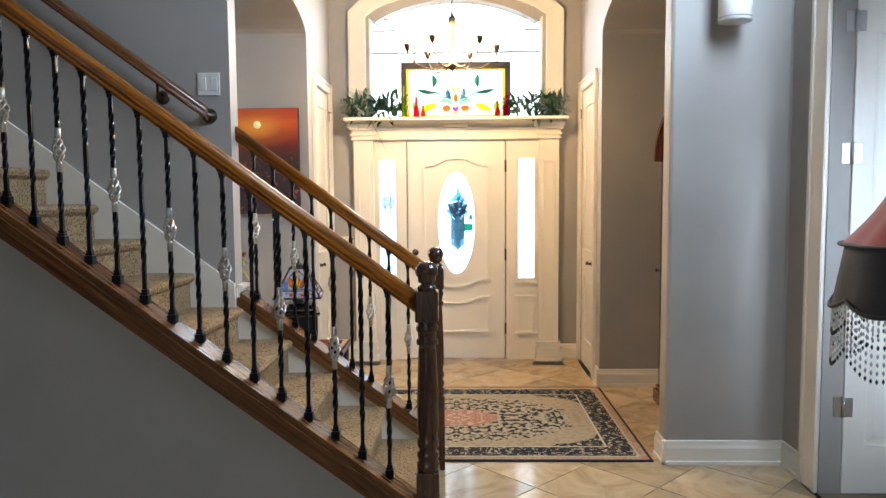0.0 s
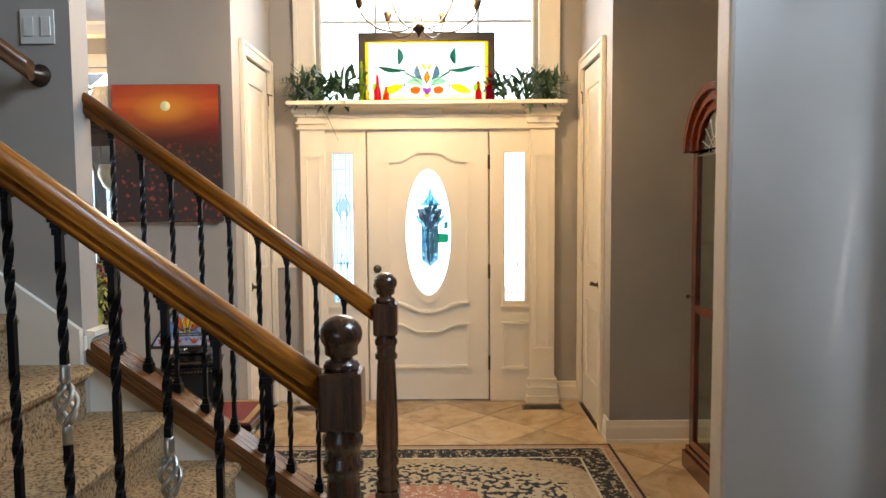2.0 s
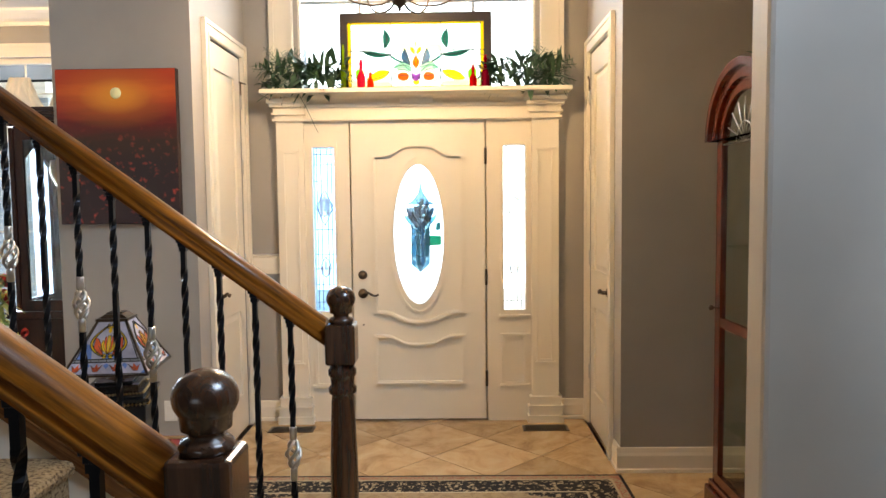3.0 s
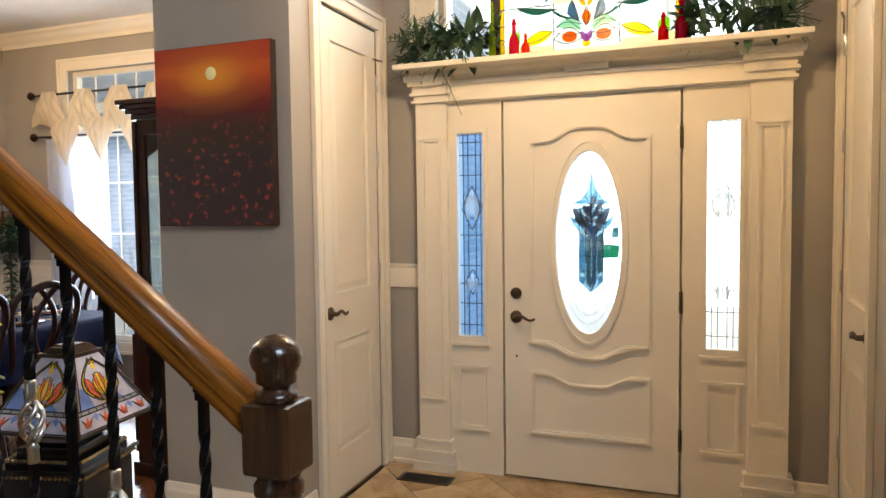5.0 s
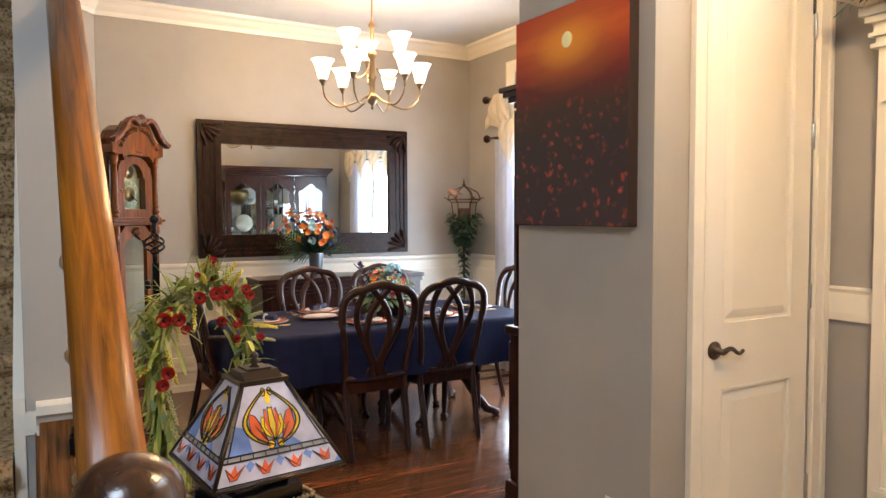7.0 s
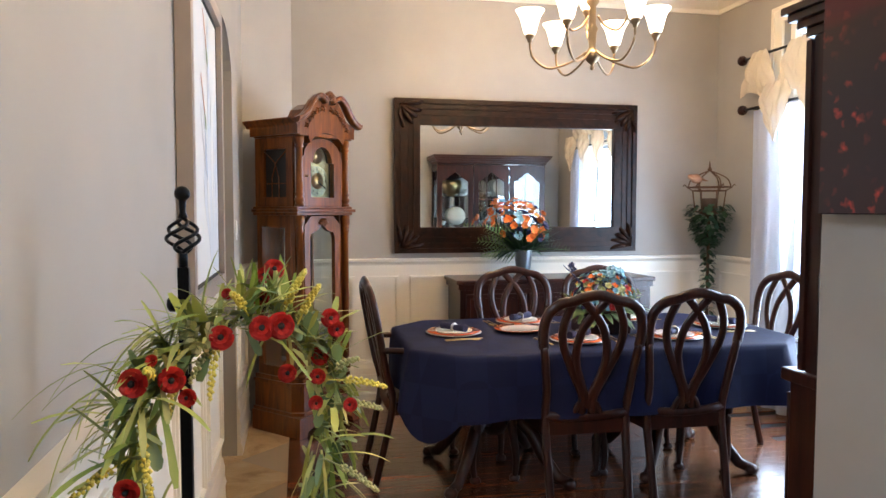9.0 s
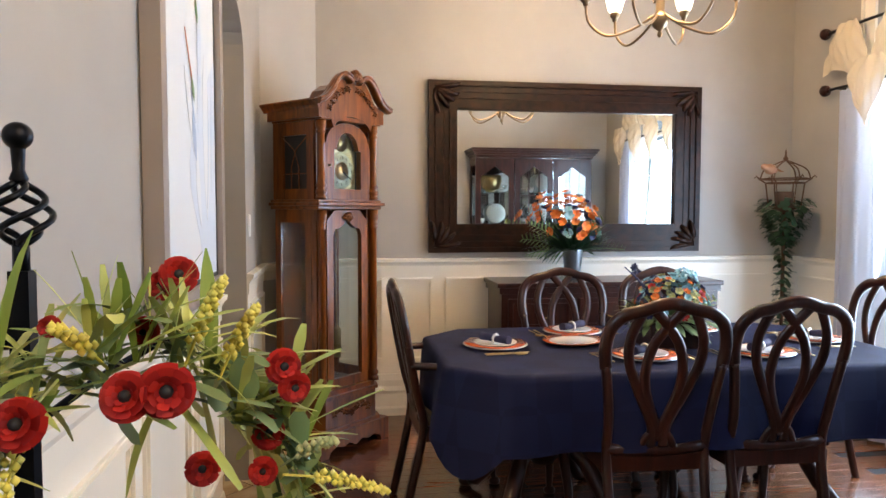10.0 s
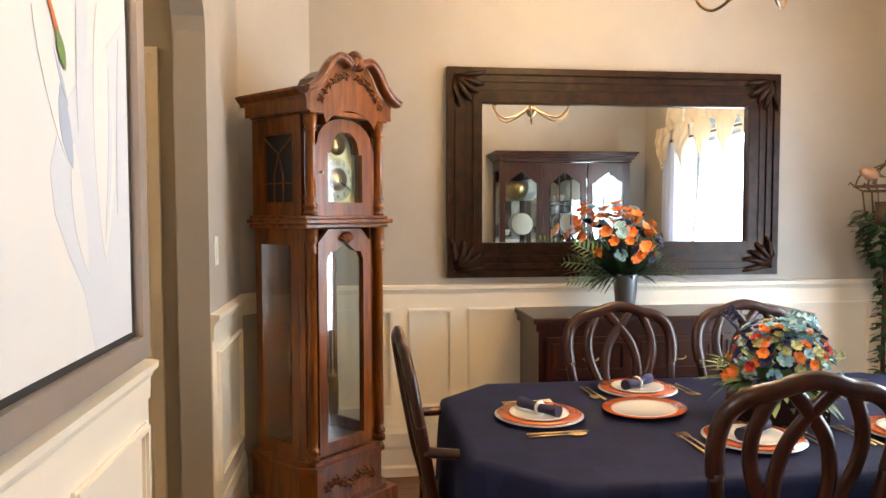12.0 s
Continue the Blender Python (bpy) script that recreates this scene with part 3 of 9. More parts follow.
for s in (-1, 1):
    for x0, z0, x1, z1, w in ((0.0, 1.30, 0.10, 1.47, 0.022), (0.0, 1.34, 0.055, 1.46, 0.018), (0.02, 1.30, 0.075, 1.36, 0.014), (0.0, 1.06, 0.028, 1.33, 0.012), (0.0, 1.47, 0.02, 1.55, 0.016)):
        tube(bm, [(C[0] + s * (x0 + (x1 - x0) * t + w * math.sin(math.pi * t)), 0.016, z0 + (z1 - z0) * t) for t in [i / 8 for i in range(9)]], 0.0016, 5)
    for x in (0.030, 0.062):
        tube(bm, [(C[0] + s * x, 0.016, 1.08 if x < 0.05 else 1.10), (C[0] + s * x, 0.016, 1.38)], 0.0016, 5)
    for z in (1.12, 1.20, 1.28):
        tube(bm, [(C[0], 0.016, z), (C[0] + s * 0.03, 0.016, z + 0.012), (C[0] + s * 0.062, 0.016, z)], 0.002, 5)
    tube(bm, [(C[0] + s * 0.165, 0.016, 1.275), (C[0] + s * 0.075, 0.016, 1.30)], 0.0014, 5)
tube(bm, [(C[0], 0.016, 1.02), (C[0], 0.016, 1.64)], 0.0016, 5)
for z in (1.475, 1.492, 1.51):
    tube(bm, [(-0.09, 0.016, z), (0.11, 0.016, z + 0.004)], 0.001, 5)
part("leading", bm, M_LEAD, front_door, "dark lead lines of a flower pattern")


def oval_piece(name, pts, mat, d, label):
    bm = bmesh.new()
    prism(bm, pts, "xz", 0.0245 + d, 0.0265 + d)
    part(name, bm, mat, oval, label)


def petal(x0, z0, x1, z1, w, n=8):
    dx, dz = x1 - x0, z1 - z0
    ln = math.hypot(dx, dz)
    up = [(x0 + dx * t - dz / ln * w * math.sin(math.pi * t), z0 + dz * t + dx / ln * w * math.sin(math.pi * t)) for t in [k / n for k in range(n + 1)]]
    dn = [(x0 + dx * t + dz / ln * w * math.sin(math.pi * t), z0 + dz * t - dx / ln * w * math.sin(math.pi * t)) for t in [k / n for k in range(n - 1, 0, -1)]]
    return up + dn


M_SKYG, M_SLATE, M_TEALG, M_GREENG = stained("pale_sky_glass", (0.40, 0.74, 0.90), 0.5), stained("slate_glass", (0.22, 0.40, 0.56), 0.5), stained("teal_glass", (0.12, 0.42, 0.44), 0.5), stained("bottle_green_glass", (0.05, 0.50, 0.34), 0.35)
oval_piece("sky_piece", [(0.015, 1.64), (0.035, 1.56), (0.075, 1.50), (0.12, 1.478), (-0.09, 1.478), (-0.045, 1.50), (-0.005, 1.55)], M_SKYG, 0.0, "pale blue bevelled piece")
oval_piece("haze_piece", [(-0.055, 1.07), (0.012, 1.01), (0.075, 1.07), (0.078, 1.35), (0.11, 1.45), (0.012, 1.475), (-0.085, 1.45), (-0.052, 1.35)], stained("blue_grey_glass", (0.50, 0.68, 0.76), 0.6), -0.003, "blue-grey bevelled back piece")
for sgn in (-1, 1):
    oval_piece("slate_petal", petal(C[0] + sgn * 0.006, 1.315, C[0] + sgn * 0.095, 1.465, 0.020), M_SLATE, 0.0, "slate blue petal")
    oval_piece("slate_petal", petal(C[0] + sgn * 0.004, 1.40, C[0] + sgn * 0.045, 1.475, 0.014), M_SLATE, 0.003, "slate blue petal")
    oval_piece("sky_petal", petal(C[0] + sgn * 0.055, 1.33, C[0] + sgn * 0.115, 1.42, 0.013), M_SKYG, 0.003, "pale blue petal")
    oval_piece("teal_strip", [(C[0] + sgn * 0.032, 1.11), (C[0] + sgn * 0.060, 1.13), (C[0] + sgn * 0.060, 1.33), (C[0] + sgn * 0.032, 1.30)], M_TEALG if sgn > 0 else M_SKYG, 0.0, "blue-green glass strip")
    oval_piece("slate_strip", [(C[0] + sgn * 0.004, 1.03), (C[0] + sgn * 0.026, 1.07), (C[0] + sgn * 0.026, 1.31), (C[0] + sgn * 0.004, 1.31)], M_TEALG if sgn < 0 else M_SLATE, 0.0, "dark blue-green glass strip")
    oval_piece("small_block", [(C[0] + sgn * 0.034, 1.06), (C[0] + sgn * 0.060, 1.07), (C[0] + sgn * 0.060, 1.10), (C[0] + sgn * 0.034, 1.095)], M_SKYG, 0.0, "pale blue block")
oval_piece("green_piece", [(0.072, 1.195), (0.150, 1.20), (0.155, 1.262), (0.076, 1.268)], M_GREENG, 0.0, "bottle green glass piece")
oval_piece("green_piece", [(0.115, 1.30), (0.150, 1.305), (0.148, 1.36), (0.120, 1.35)], M_TEALG, 0.0, "teal glass piece")
oval_piece("slate_heart", petal(-0.03, 1.33, 0.055, 1.345, 0.03), M_SLATE, 0.006, "slate blue flower heart")
M_CLEARG = stained("clear_bevel_piece", (0.85, 0.94, 0.98), 0.45)
oval_lead = bmesh.new()
for q in range(34):
    an, ln0 = random.uniform(-0.3, math.pi + 0.3), random.uniform(0.0, 0.05)
    ln1 = ln0 + random.uniform(0.03, 0.06)
    cz = 1.36 + 0.03 * (q % 3)
    pts = petal(C[0] + ln0 * math.cos(an), cz + ln0 * math.sin(an), C[0] + ln1 * math.cos(an), cz + ln1 * math.sin(an) * 1.2, random.uniform(0.007, 0.013), 5)
    oval_piece("flower_petal", pts, (M_SKYG, M_SLATE, M_CLEARG, M_TEALG, M_CLEARG)[q % 5], 0.004 + 0.0003 * q, "small bevelled petal")
    tube(oval_lead, [(x, 0.0155, z) for x, z in pts + pts[:1]], 0.0009, 4)
for q in range(9):
    z = 1.06 + 0.028 * q
    oval_piece("column_bar", [(C[0] - 0.026, z), (C[0] + 0.026, z), (C[0] + 0.026, z + 0.008), (C[0] - 0.026, z + 0.008)], M_CLEARG if q % 2 else M_SKYG, 0.003, "short bevelled bar")
for k in (0.80, 0.90):
    tube(oval_lead, [(0.17 * k * math.cos(t), 0.0155, 1.275 + 0.475 * k * math.sin(t)) for t in [i * math.pi / 20 for i in range(40)]], 0.0009, 4, closed=True)
part("fine_leading", oval_lead, M_LEAD, oval, "fine lead lines of the bevelled flower")
# hidden bar, added to stop daylight leaking in under the slab
bm = bmesh.new()
box(bm, -0.455, 0.050, -0.002, 0.455, 0.17, 0.075, 0.003)
part("threshold", bm, M_BRONZE, front_door, "dark bronze bar added behind the door to block light below it")
lever("lever_handle", front_door, (-0.385, 0, 0.875), 0)
bm = bmesh.new()
lathe(bm, [(0.030, 0), (0.031, 0.008), (0.022, 0.014), (0.021, 0.02), (0, 0.021)], 20, m=pose(0, 0, 0, 90))
part("deadbolt", bm, M_BRONZE, front_door, "round dark bronze deadbolt", place=pose(-0.385, 0, 1.003), smooth=True)
for z in (0.28, 0.98, 1.80):
    bm = bmesh.new()
    lathe(bm, [(0.006, -0.055), (0.008, -0.05), (0.008, 0.05), (0.006, 0.055)], 8)
    part("hinge", bm, M_BRONZE, front_door, "dark bronze hinge", place=pose(0.457, -0.006, z))
bm = bmesh.new()
lathe(bm, [(0.006, 0), (0.006, 0.003), (0, 0.003)], 10, m=pose(0, 0, 0, 90))
part("peg_hole", bm, M_BLACK, front_door, place=pose(-0.385, -0.001, 0.66))

surround = thing("door_surround", "white pilastered entry surround with a deep cornice shelf and sidelights", "door surround", (0, 6.60, 0))
FL = 0.0


def side_frame(bm, x0, x1, gx0, gx1, gz0, gz1, z0, z1, y0, y1):
    ribbon(bm, [(x0, z0), (x1, z0), (x1, z1), (x0, z1)], [(gx0, gz0), (gx1, gz0), (gx1, gz1), (gx0, gz1)], "xz", y0, y1)


bm = bmesh.new()
side_frame(bm, -0.80, -0.463, -0.715, -0.565, 0.77, 1.885, 0.0, 2.055, 0.0, 0.10)
side_frame(bm, 0.463, 0.80, 0.575, 0.725, 0.77, 1.885, 0.0, 2.055, 0.0, 0.10)
box(bm, -0.463, 0.012, 2.048, 0.463, 0.10, 2.055)
box(bm, -0.4629, 0.047, 0.0, -0.43, 0.09, 2.047)
box(bm, 0.43, 0.047, 0.0, 0.4629, 0.09, 2.047)
part("jamb", bm, M_CREAM, surround, "white sidelight frame")
M_STARG = stained("clear_star_glass", (0.95, 0.98, 1.0), 0.3)
M_BLUEG, M_GLARELEAD = pane("outdoor_blue_glass", (0.58, 0.78, 0.98), 0.9, 0.12), plain("glare_washed_came", (0.75, 0.78, 0.80), 0.3, 0.3)
for s, c in ((-1, -0.64), (1, 0.65)):
    bm = bmesh.new()
    ribbon(bm, [(c - 0.095, 0.735), (c + 0.095, 0.735), (c + 0.095, 1.915), (c - 0.095, 1.915)], [(c - 0.074, 0.768), (c + 0.074, 0.768), (c + 0.074, 1.887), (c - 0.074, 1.887)], "xz", -0.012, 0.01)
    box(bm, c - 0.105, -0.02, 0.72, c + 0.105, 0.004, 0.737)
    for z0, z1 in ((0.25, 0.60),):
        ribbon(bm, [(c - 0.085, z0), (c + 0.085, z0), (c + 0.085, z1), (c - 0.085, z1)], [(c - 0.062, z0 + 0.02), (c + 0.062, z0 + 0.02), (c + 0.062, z1 - 0.02), (c - 0.062, z1 - 0.02)], "xz", -0.014, 0.004)
        box(bm, c - 0.10, -0.018, z1 - 0.008, c + 0.10, 0.003, z1 + 0.008)
        box(bm, c - 0.10, -0.018, z0 - 0.008, c + 0.10, 0.003, z0 + 0.008)
    part("sidelight_moulding", bm, M_CREAM, surround, "white moulding round the sidelight")
    bm = bmesh.new()
    box(bm, c - 0.076, 0.03, 0.765, c + 0.076, 0.035, 1.89)
    # left pane's tint stands in for the bluish shade outdoors behind it
    part("sidelight_glass", bm, M_BLUEG if s < 0 else M_GLASS, surround, "leaded bevelled sidelight glass")
    bm = bmesh.new()
    for dx in (-0.05, -0.022, 0.022, 0.05):
        box(bm, c + dx - 0.002, 0.024, 0.77, c + dx + 0.002, 0.030, 1.885)
    for z in (0.83, 0.95, 1.06, 1.16, 1.33, 1.66, 1.77, 1.84):
        box(bm, c - 0.073, 0.0245, z - 0.002, c + 0.073, 0.0295, z + 0.002)
    for z0, h, w in ((1.36, 0.24, 0.045), (1.0, 0.14, 0.035), (1.42, 0.12, 0.06)):
        for q in (-1, 1):
            tube(bm, [(c + q * w * math.sin(t * math.pi), 0.024, z0 + h * t) for t in [i / 8 for i in range(9)]], 0.0028, 5)
    # the right side's leading is coloured pale to imitate window glare
    part("sidelight_leading", bm, M_LEAD if s < 0 else M_GLARELEAD, surround, "thin lead lines")
    bm = bmesh.new()
    for z0, h, w in ((1.44, 0.14, 0.035), (1.04, 0.08, 0.022)):
        for q in (-1, 0, 1):
            prism(bm, [(c + q * 0.022 + w * 0.45 * math.sin(2 * math.pi * t), z0 + h / 2 + h / 2 * math.cos(2 * math.pi * t) - abs(q) * 0.03) for t in [i / 8 for i in range(8)]], "xz", 0.018 + 0.002 * q, 0.021 + 0.002 * q)
    part("bevel_cluster", bm, M_STARG, surround, "clear bevelled glass flower")
for s in (-1, 1):
    bm = bmesh.new()
    x0, x1 = s * 0.765, s * 0.945
    box(bm, x0, -0.035, 0.17, x1, 0.04, 2.06)
    ribbon(bm, [(min(x0, x1) + 0.035, 0.42), (max(x0, x1) - 0.035, 0.42), (max(x0, x1) - 0.035, 1.86), (min(x0, x1) + 0.035, 1.86)],
           [(min(x0, x1) + 0.05, 0.435), (max(x0, x1) - 0.05, 0.435), (max(x0, x1) - 0.05, 1.845), (min(x0, x1) + 0.05, 1.845)], "xz", -0.046, -0.034)
    for z0, z1, o in ((1.86, 1.875, 0.008), (0.405, 0.42, 0.008)):
        box(bm, min(x0, x1) + 0.03 - o, -0.052, z0, max(x0, x1) - 0.03 + o, -0.034, z1)
    part("pilaster", bm, M_CREAM, surround, "white panelled pilaster")
    bm = bmesh.new()
    for z0, z1, o in ((0.0, 0.05, 0.032), (0.05, 0.10, 0.022), (0.10, 0.118, 0.028), (0.118, 0.165, 0.014), (0.165, 0.18, 0.02)):
        box(bm, min(x0, x1) - o, -0.035 - o, z0, max(x0, x1) + o, 0.04, z1)
    part("plinth", bm, M_CREAM, surround, "white stepped pilaster base")
    bm = bmesh.new()
    for z0, z1, o in ((2.06, 2.075, 0.02), (2.075, 2.10, 0.008), (2.10, 2.115, 0.026), (2.115, 2.15, 0.014), (2.15, 2.175, 0.035), (2.175, 2.205, 0.05)):
        box(bm, min(x0, x1) - o, -0.035 - o, z0, max(x0, x1) + o, 0.04, z1)
    part("capital", bm, M_CREAM, surround, "white stepped pilaster capital")
bm = bmesh.new()
box(bm, -0.765, -0.03, 2.055, 0.765, 0.04, 2.17)
ribbon(bm, [(-0.755, 2.062), (0.755, 2.062), (0.755, 2.165), (-0.755, 2.165)], [(-0.735, 2.08), (0.735, 2.08), (0.735, 2.148), (-0.735, 2.148)], "xz", -0.042, -0.029)
box(bm, -0.11, -0.062, 2.168, 0.11, 0.0, 2.205)
part("frieze", bm, M_CREAM, surround, "white frieze board over the door")
bm = bmesh.new()
for prof in ([(0, 2.165), (0.05, 2.165), (0.06, 2.18), (0.10, 2.20), (0.12, 2.215), (0.15, 2.222), (0, 2.222)],):
    profile_run(bm, prof, (-0.985, 0.04, 0), (0.985, 0.04, 0), (0, -1, 0))
box(bm, -1.01, -0.20, 2.222, 1.01, 0.06, 2.25, 0.004)
part("cornice", bm, M_CREAM, surround, "white cornice shelf above the door")
bm = bmesh.new()
box(bm, -0.475, -0.02, 0.0, 0.475, 0.12, 0.014)
structure("threshold", bm, M_BRONZE, "dark bronze door threshold")

# arched window above the door
window = thing("transom_window", "arched white-framed window above the entry door", "window", (0, 6.64, 0))


def arch_outline(hw, z0, spring, apex, n=16):
    out = [(-hw, z0), (-hw, spring)]
    for i in range(1, n):
        u = -1 + 2 * i / n
        out.append((hw * u, spring + (apex - spring) * (1 - u * u) ** 0.75))
    return out + [(hw, spring), (hw, z0)]


bm = bmesh.new()
o = arch_outline(0.975, 2.25, 3.22, 3.56)
i1 = arch_outline(0.83, 2.25, 3.19, 3.40)
ribbon(bm, o, i1, "xz", -0.03, 0.01)
ribbon(bm, arch_outline(0.985, 2.25, 3.23, 3.57), arch_outline(0.955, 2.25, 3.215, 3.545), "xz", -0.045, -0.02)
ribbon(bm, arch_outline(0.86, 2.25, 3.20, 3.42), arch_outline(0.835, 2.25, 3.19, 3.405), "xz", -0.04, -0.02)
part("casing", bm, M_CREAM, window, "white arched window casing")
bm = bmesh.new()
ribbon(bm, arch_outline(0.832, 2.22, 3.19, 3.40), arch_outline(0.785, 2.26, 3.17, 3.34), "xz", 0.005, 0.10)
part("window_frame", bm, M_CREAM, window, "white window frame")
bm = bmesh.new()
prism(bm, arch_outline(0.79, 2.25, 3.175, 3.35), "xz", 0.058, 0.062)
part("pane", bm, M_GLASS, window, "clear window glass")
bm = bmesh.new()
M_MUNT = plain("grey_muntin", (0.45, 0.48, 0.50), 0.5)
box(bm, -0.785, 0.045, 2.858, 0.785, 0.057, 2.880)
for s in (-1, 1):
    box(bm, s * 0.385 - 0.010, 0.046, 2.26, s * 0.385 + 0.010, 0.056, 3.06)
    for px, pz in ((0.785, 3.24), (0.16, 3.33)):
        tube(bm, [(s * 0.385, 0.054, 3.06), (s * px, 0.054, pz)], 0.009, 4)
    tube(bm, [(s * 0.385, 0.054, 3.06), (s * 0.60, 0.054, 3.075), (s * 0.785, 0.054, 3.07)], 0.012, 4)
    tube(bm, [(s * 0.385, 0.054, 3.06), (s * 0.28, 0.054, 3.09)], 0.010, 4)
    for a, b in ((0.77, 0.70), (0.68, 0.60), (0.60, 0.53), (0.54, 0.50)):
        tube(bm, [(s * a, 0.054, 3.06), (s * b, 0.054, 2.90)], 0.008, 4)
part("muntins", bm, M_MUNT, window, "thin grey window bars")

# stained-glass panel on the shelf
pan = thing("stained_glass_panel", "wood-framed stained glass panel with a symmetrical flower, standing on the shelf", "stained glass panel", (0.0, 6.55, 2.25))
PW, PH = 0.45, 0.435
bm = bmesh.new()
ribbon(bm, [(-PW - 0.05, 0), (PW + 0.05, 0), (PW + 0.05, PH + 0.07), (-PW - 0.05, PH + 0.07)], [(-PW, 0.012), (PW, 0.012), (PW, PH + 0.012), (-PW, PH + 0.012)], "xz", -0.014, 0.018)
part("frame", bm, plain("dark_stained_frame", (0.03, 0.022, 0.02), 0.5), pan, "wide dark wooden frame")


def glass_bits(name, colour, shapes, y=0.0, clear=0.5):
    m = stained(name, colour, clear)
    for k, pts in enumerate(shapes):
        for s in (-1, 1):
            bm = bmesh.new()
            prism(bm, [(s * x, z) for x, z in pts], "xz", y + 0.0004 * k, y + 0.0015 + 0.0004 * k)
            part(name, bm, m, pan)


def leaf(x0, z0, x1, z1, w, n=8, sag=0.0):
    d = Vector((x1 - x0, z1 - z0))
    nrm = Vector((-d.y, d.x)).normalized()
    pts = []
    for side in (1, -1):
        rng = range(n + 1) if side > 0 else range(n - 1, 0, -1)
        for i in rng:
            u = i / n
            q = Vector((x0, z0)) + d * u + nrm * (side * w * math.sin(math.pi * u) ** 0.8 + sag * math.sin(math.pi * u))
            pts.append((q.x, q.y))
    return pts


bm = bmesh.new()
box(bm, -PW, 0.006, 0.012, PW, 0.008, PH + 0.012)
part("clear_background", bm, stained("milky_glass", (0.93, 0.95, 0.90), 0.75), pan, "milky white background glass")
ZB = 0.012
glass_bits("amber_border", (0.98, 0.72, 0.04), [[(PW - 0.022, ZB), (PW, ZB), (PW, PH + ZB), (PW - 0.022, PH + ZB)], [(0, ZB), (PW - 0.022, ZB), (PW - 0.022, ZB + 0.018), (0, ZB + 0.018)], [(0, PH + ZB - 0.014), (PW - 0.022, PH + ZB - 0.014), (PW - 0.022, PH + ZB), (0, PH + ZB)]], 0.004)
glass_bits("straw_pane", (0.97, 0.93, 0.62), [[(0.17, 0.032), (PW - 0.024, 0.032), (PW - 0.024, 0.075), (0.17, 0.06)], [(0.0, 0.262), (0.165, 0.262), (0.165, 0.30), (0.0, 0.32)]], 0.0048)
glass_bits("green_leaf", (0.05, 0.26, 0.20), [leaf(0.165, 0.235, 0.36, 0.262, 0.018, sag=-0.012), leaf(0.205, 0.275, 0.205, 0.40, 0.024, sag=0.012), leaf(0.06, 0.18, 0.19, 0.245, 0.007, sag=-0.012)], 0.002)
glass_bits("pale_green_wing", (0.45, 0.72, 0.55), [leaf(0.02, 0.125, 0.155, 0.15, 0.030, sag=0.025)], 0.0032)
glass_bits("white_arch", (0.93, 0.95, 0.90), [leaf(0.015, 0.085, 0.165, 0.085, 0.052, sag=0.012)], 0.0012)
glass_bits("orange_disc", (0.92, 0.30, 0.04), [[(0.085 + 0.038 * math.cos(q * math.pi / 8), 0.092 + 0.028 * math.sin(q * math.pi / 8)) for q in range(16)]], 0.000)
glass_bits("blue_petal", (0.12, 0.28, 0.42), [leaf(0.035, 0.165, 0.075, 0.275, 0.024, sag=-0.018)], -0.001)
glass_bits("amber_heart", (0.95, 0.55, 0.04), [leaf(0.0, 0.14, 0.0, 0.225, 0.022), leaf(0.005, 0.235, 0.035, 0.285, 0.013)], -0.0014)
glass_bits("purple_piece", (0.55, 0.22, 0.62), [leaf(0.0, 0.06, 0.025, 0.115, 0.016)], -0.002)
glass_bits("yellow_leaf", (0.97, 0.80, 0.06), [leaf(0.17, 0.125, 0.33, 0.075, 0.030), leaf(0, 0.035, 0.015, 0.07, 0.014)], 0.0028)
glass_bits("lime_piece", (0.42, 0.78, 0.06), [[(0.345, 0.08), (0.40, 0.08), (0.40, 0.135), (0.37, 0.15), (0.345, 0.125)]], 0.0045)
bm = bmesh.new()
for x in (-0.165, 0.165):
    tube(bm, [(x, -0.003, ZB), (x, -0.003, PH + ZB)], 0.003, 5)
tube(bm, [(0, -0.003, 0.29), (0, -0.003, 0.345)], 0.003, 5)
for s in (-1, 1):
    tube(bm, [(s * (PW - 0.022), -0.003, ZB), (s * (PW - 0.022), -0.003, PH + ZB)], 0.002, 5)
    tube(bm, [(s * PW, -0.003, 0.26), (s * 0.165, -0.003, 0.26)], 0.0025, 5)
    for x0, z0, x1, z1, b in ((0.165, 0.235, 0.36, 0.262, 0.02), (0.205, 0.275, 0.205, 0.40, 0.03), (0.02, 0.11, 0.165, 0.13, 0.045), (0.015, 0.085, 0.165, 0.085, 0.055), (0.035, 0.165, 0.075, 0.275, 0.02), (0.17, 0.125, 0.33, 0.075, 0.03), (0.0, 0.14, 0.0, 0.235, 0.024), (0.165, 0.24, 0.02, 0.15, -0.02)):
        for q in (1, -0.5):
            tube(bm, [(s * (x0 + (x1 - x0) * t + (q * b * math.sin(math.pi * t) if x0 == x1 else 0)), -0.003, z0 + (z1 - z0) * t + (0 if x0 == x1 else q * b * math.sin(math.pi * t))) for t in [i / 8 for i in range(9)]], 0.002, 5)
part("leading", bm, M_LEAD, pan, "dark lead lines between the glass")


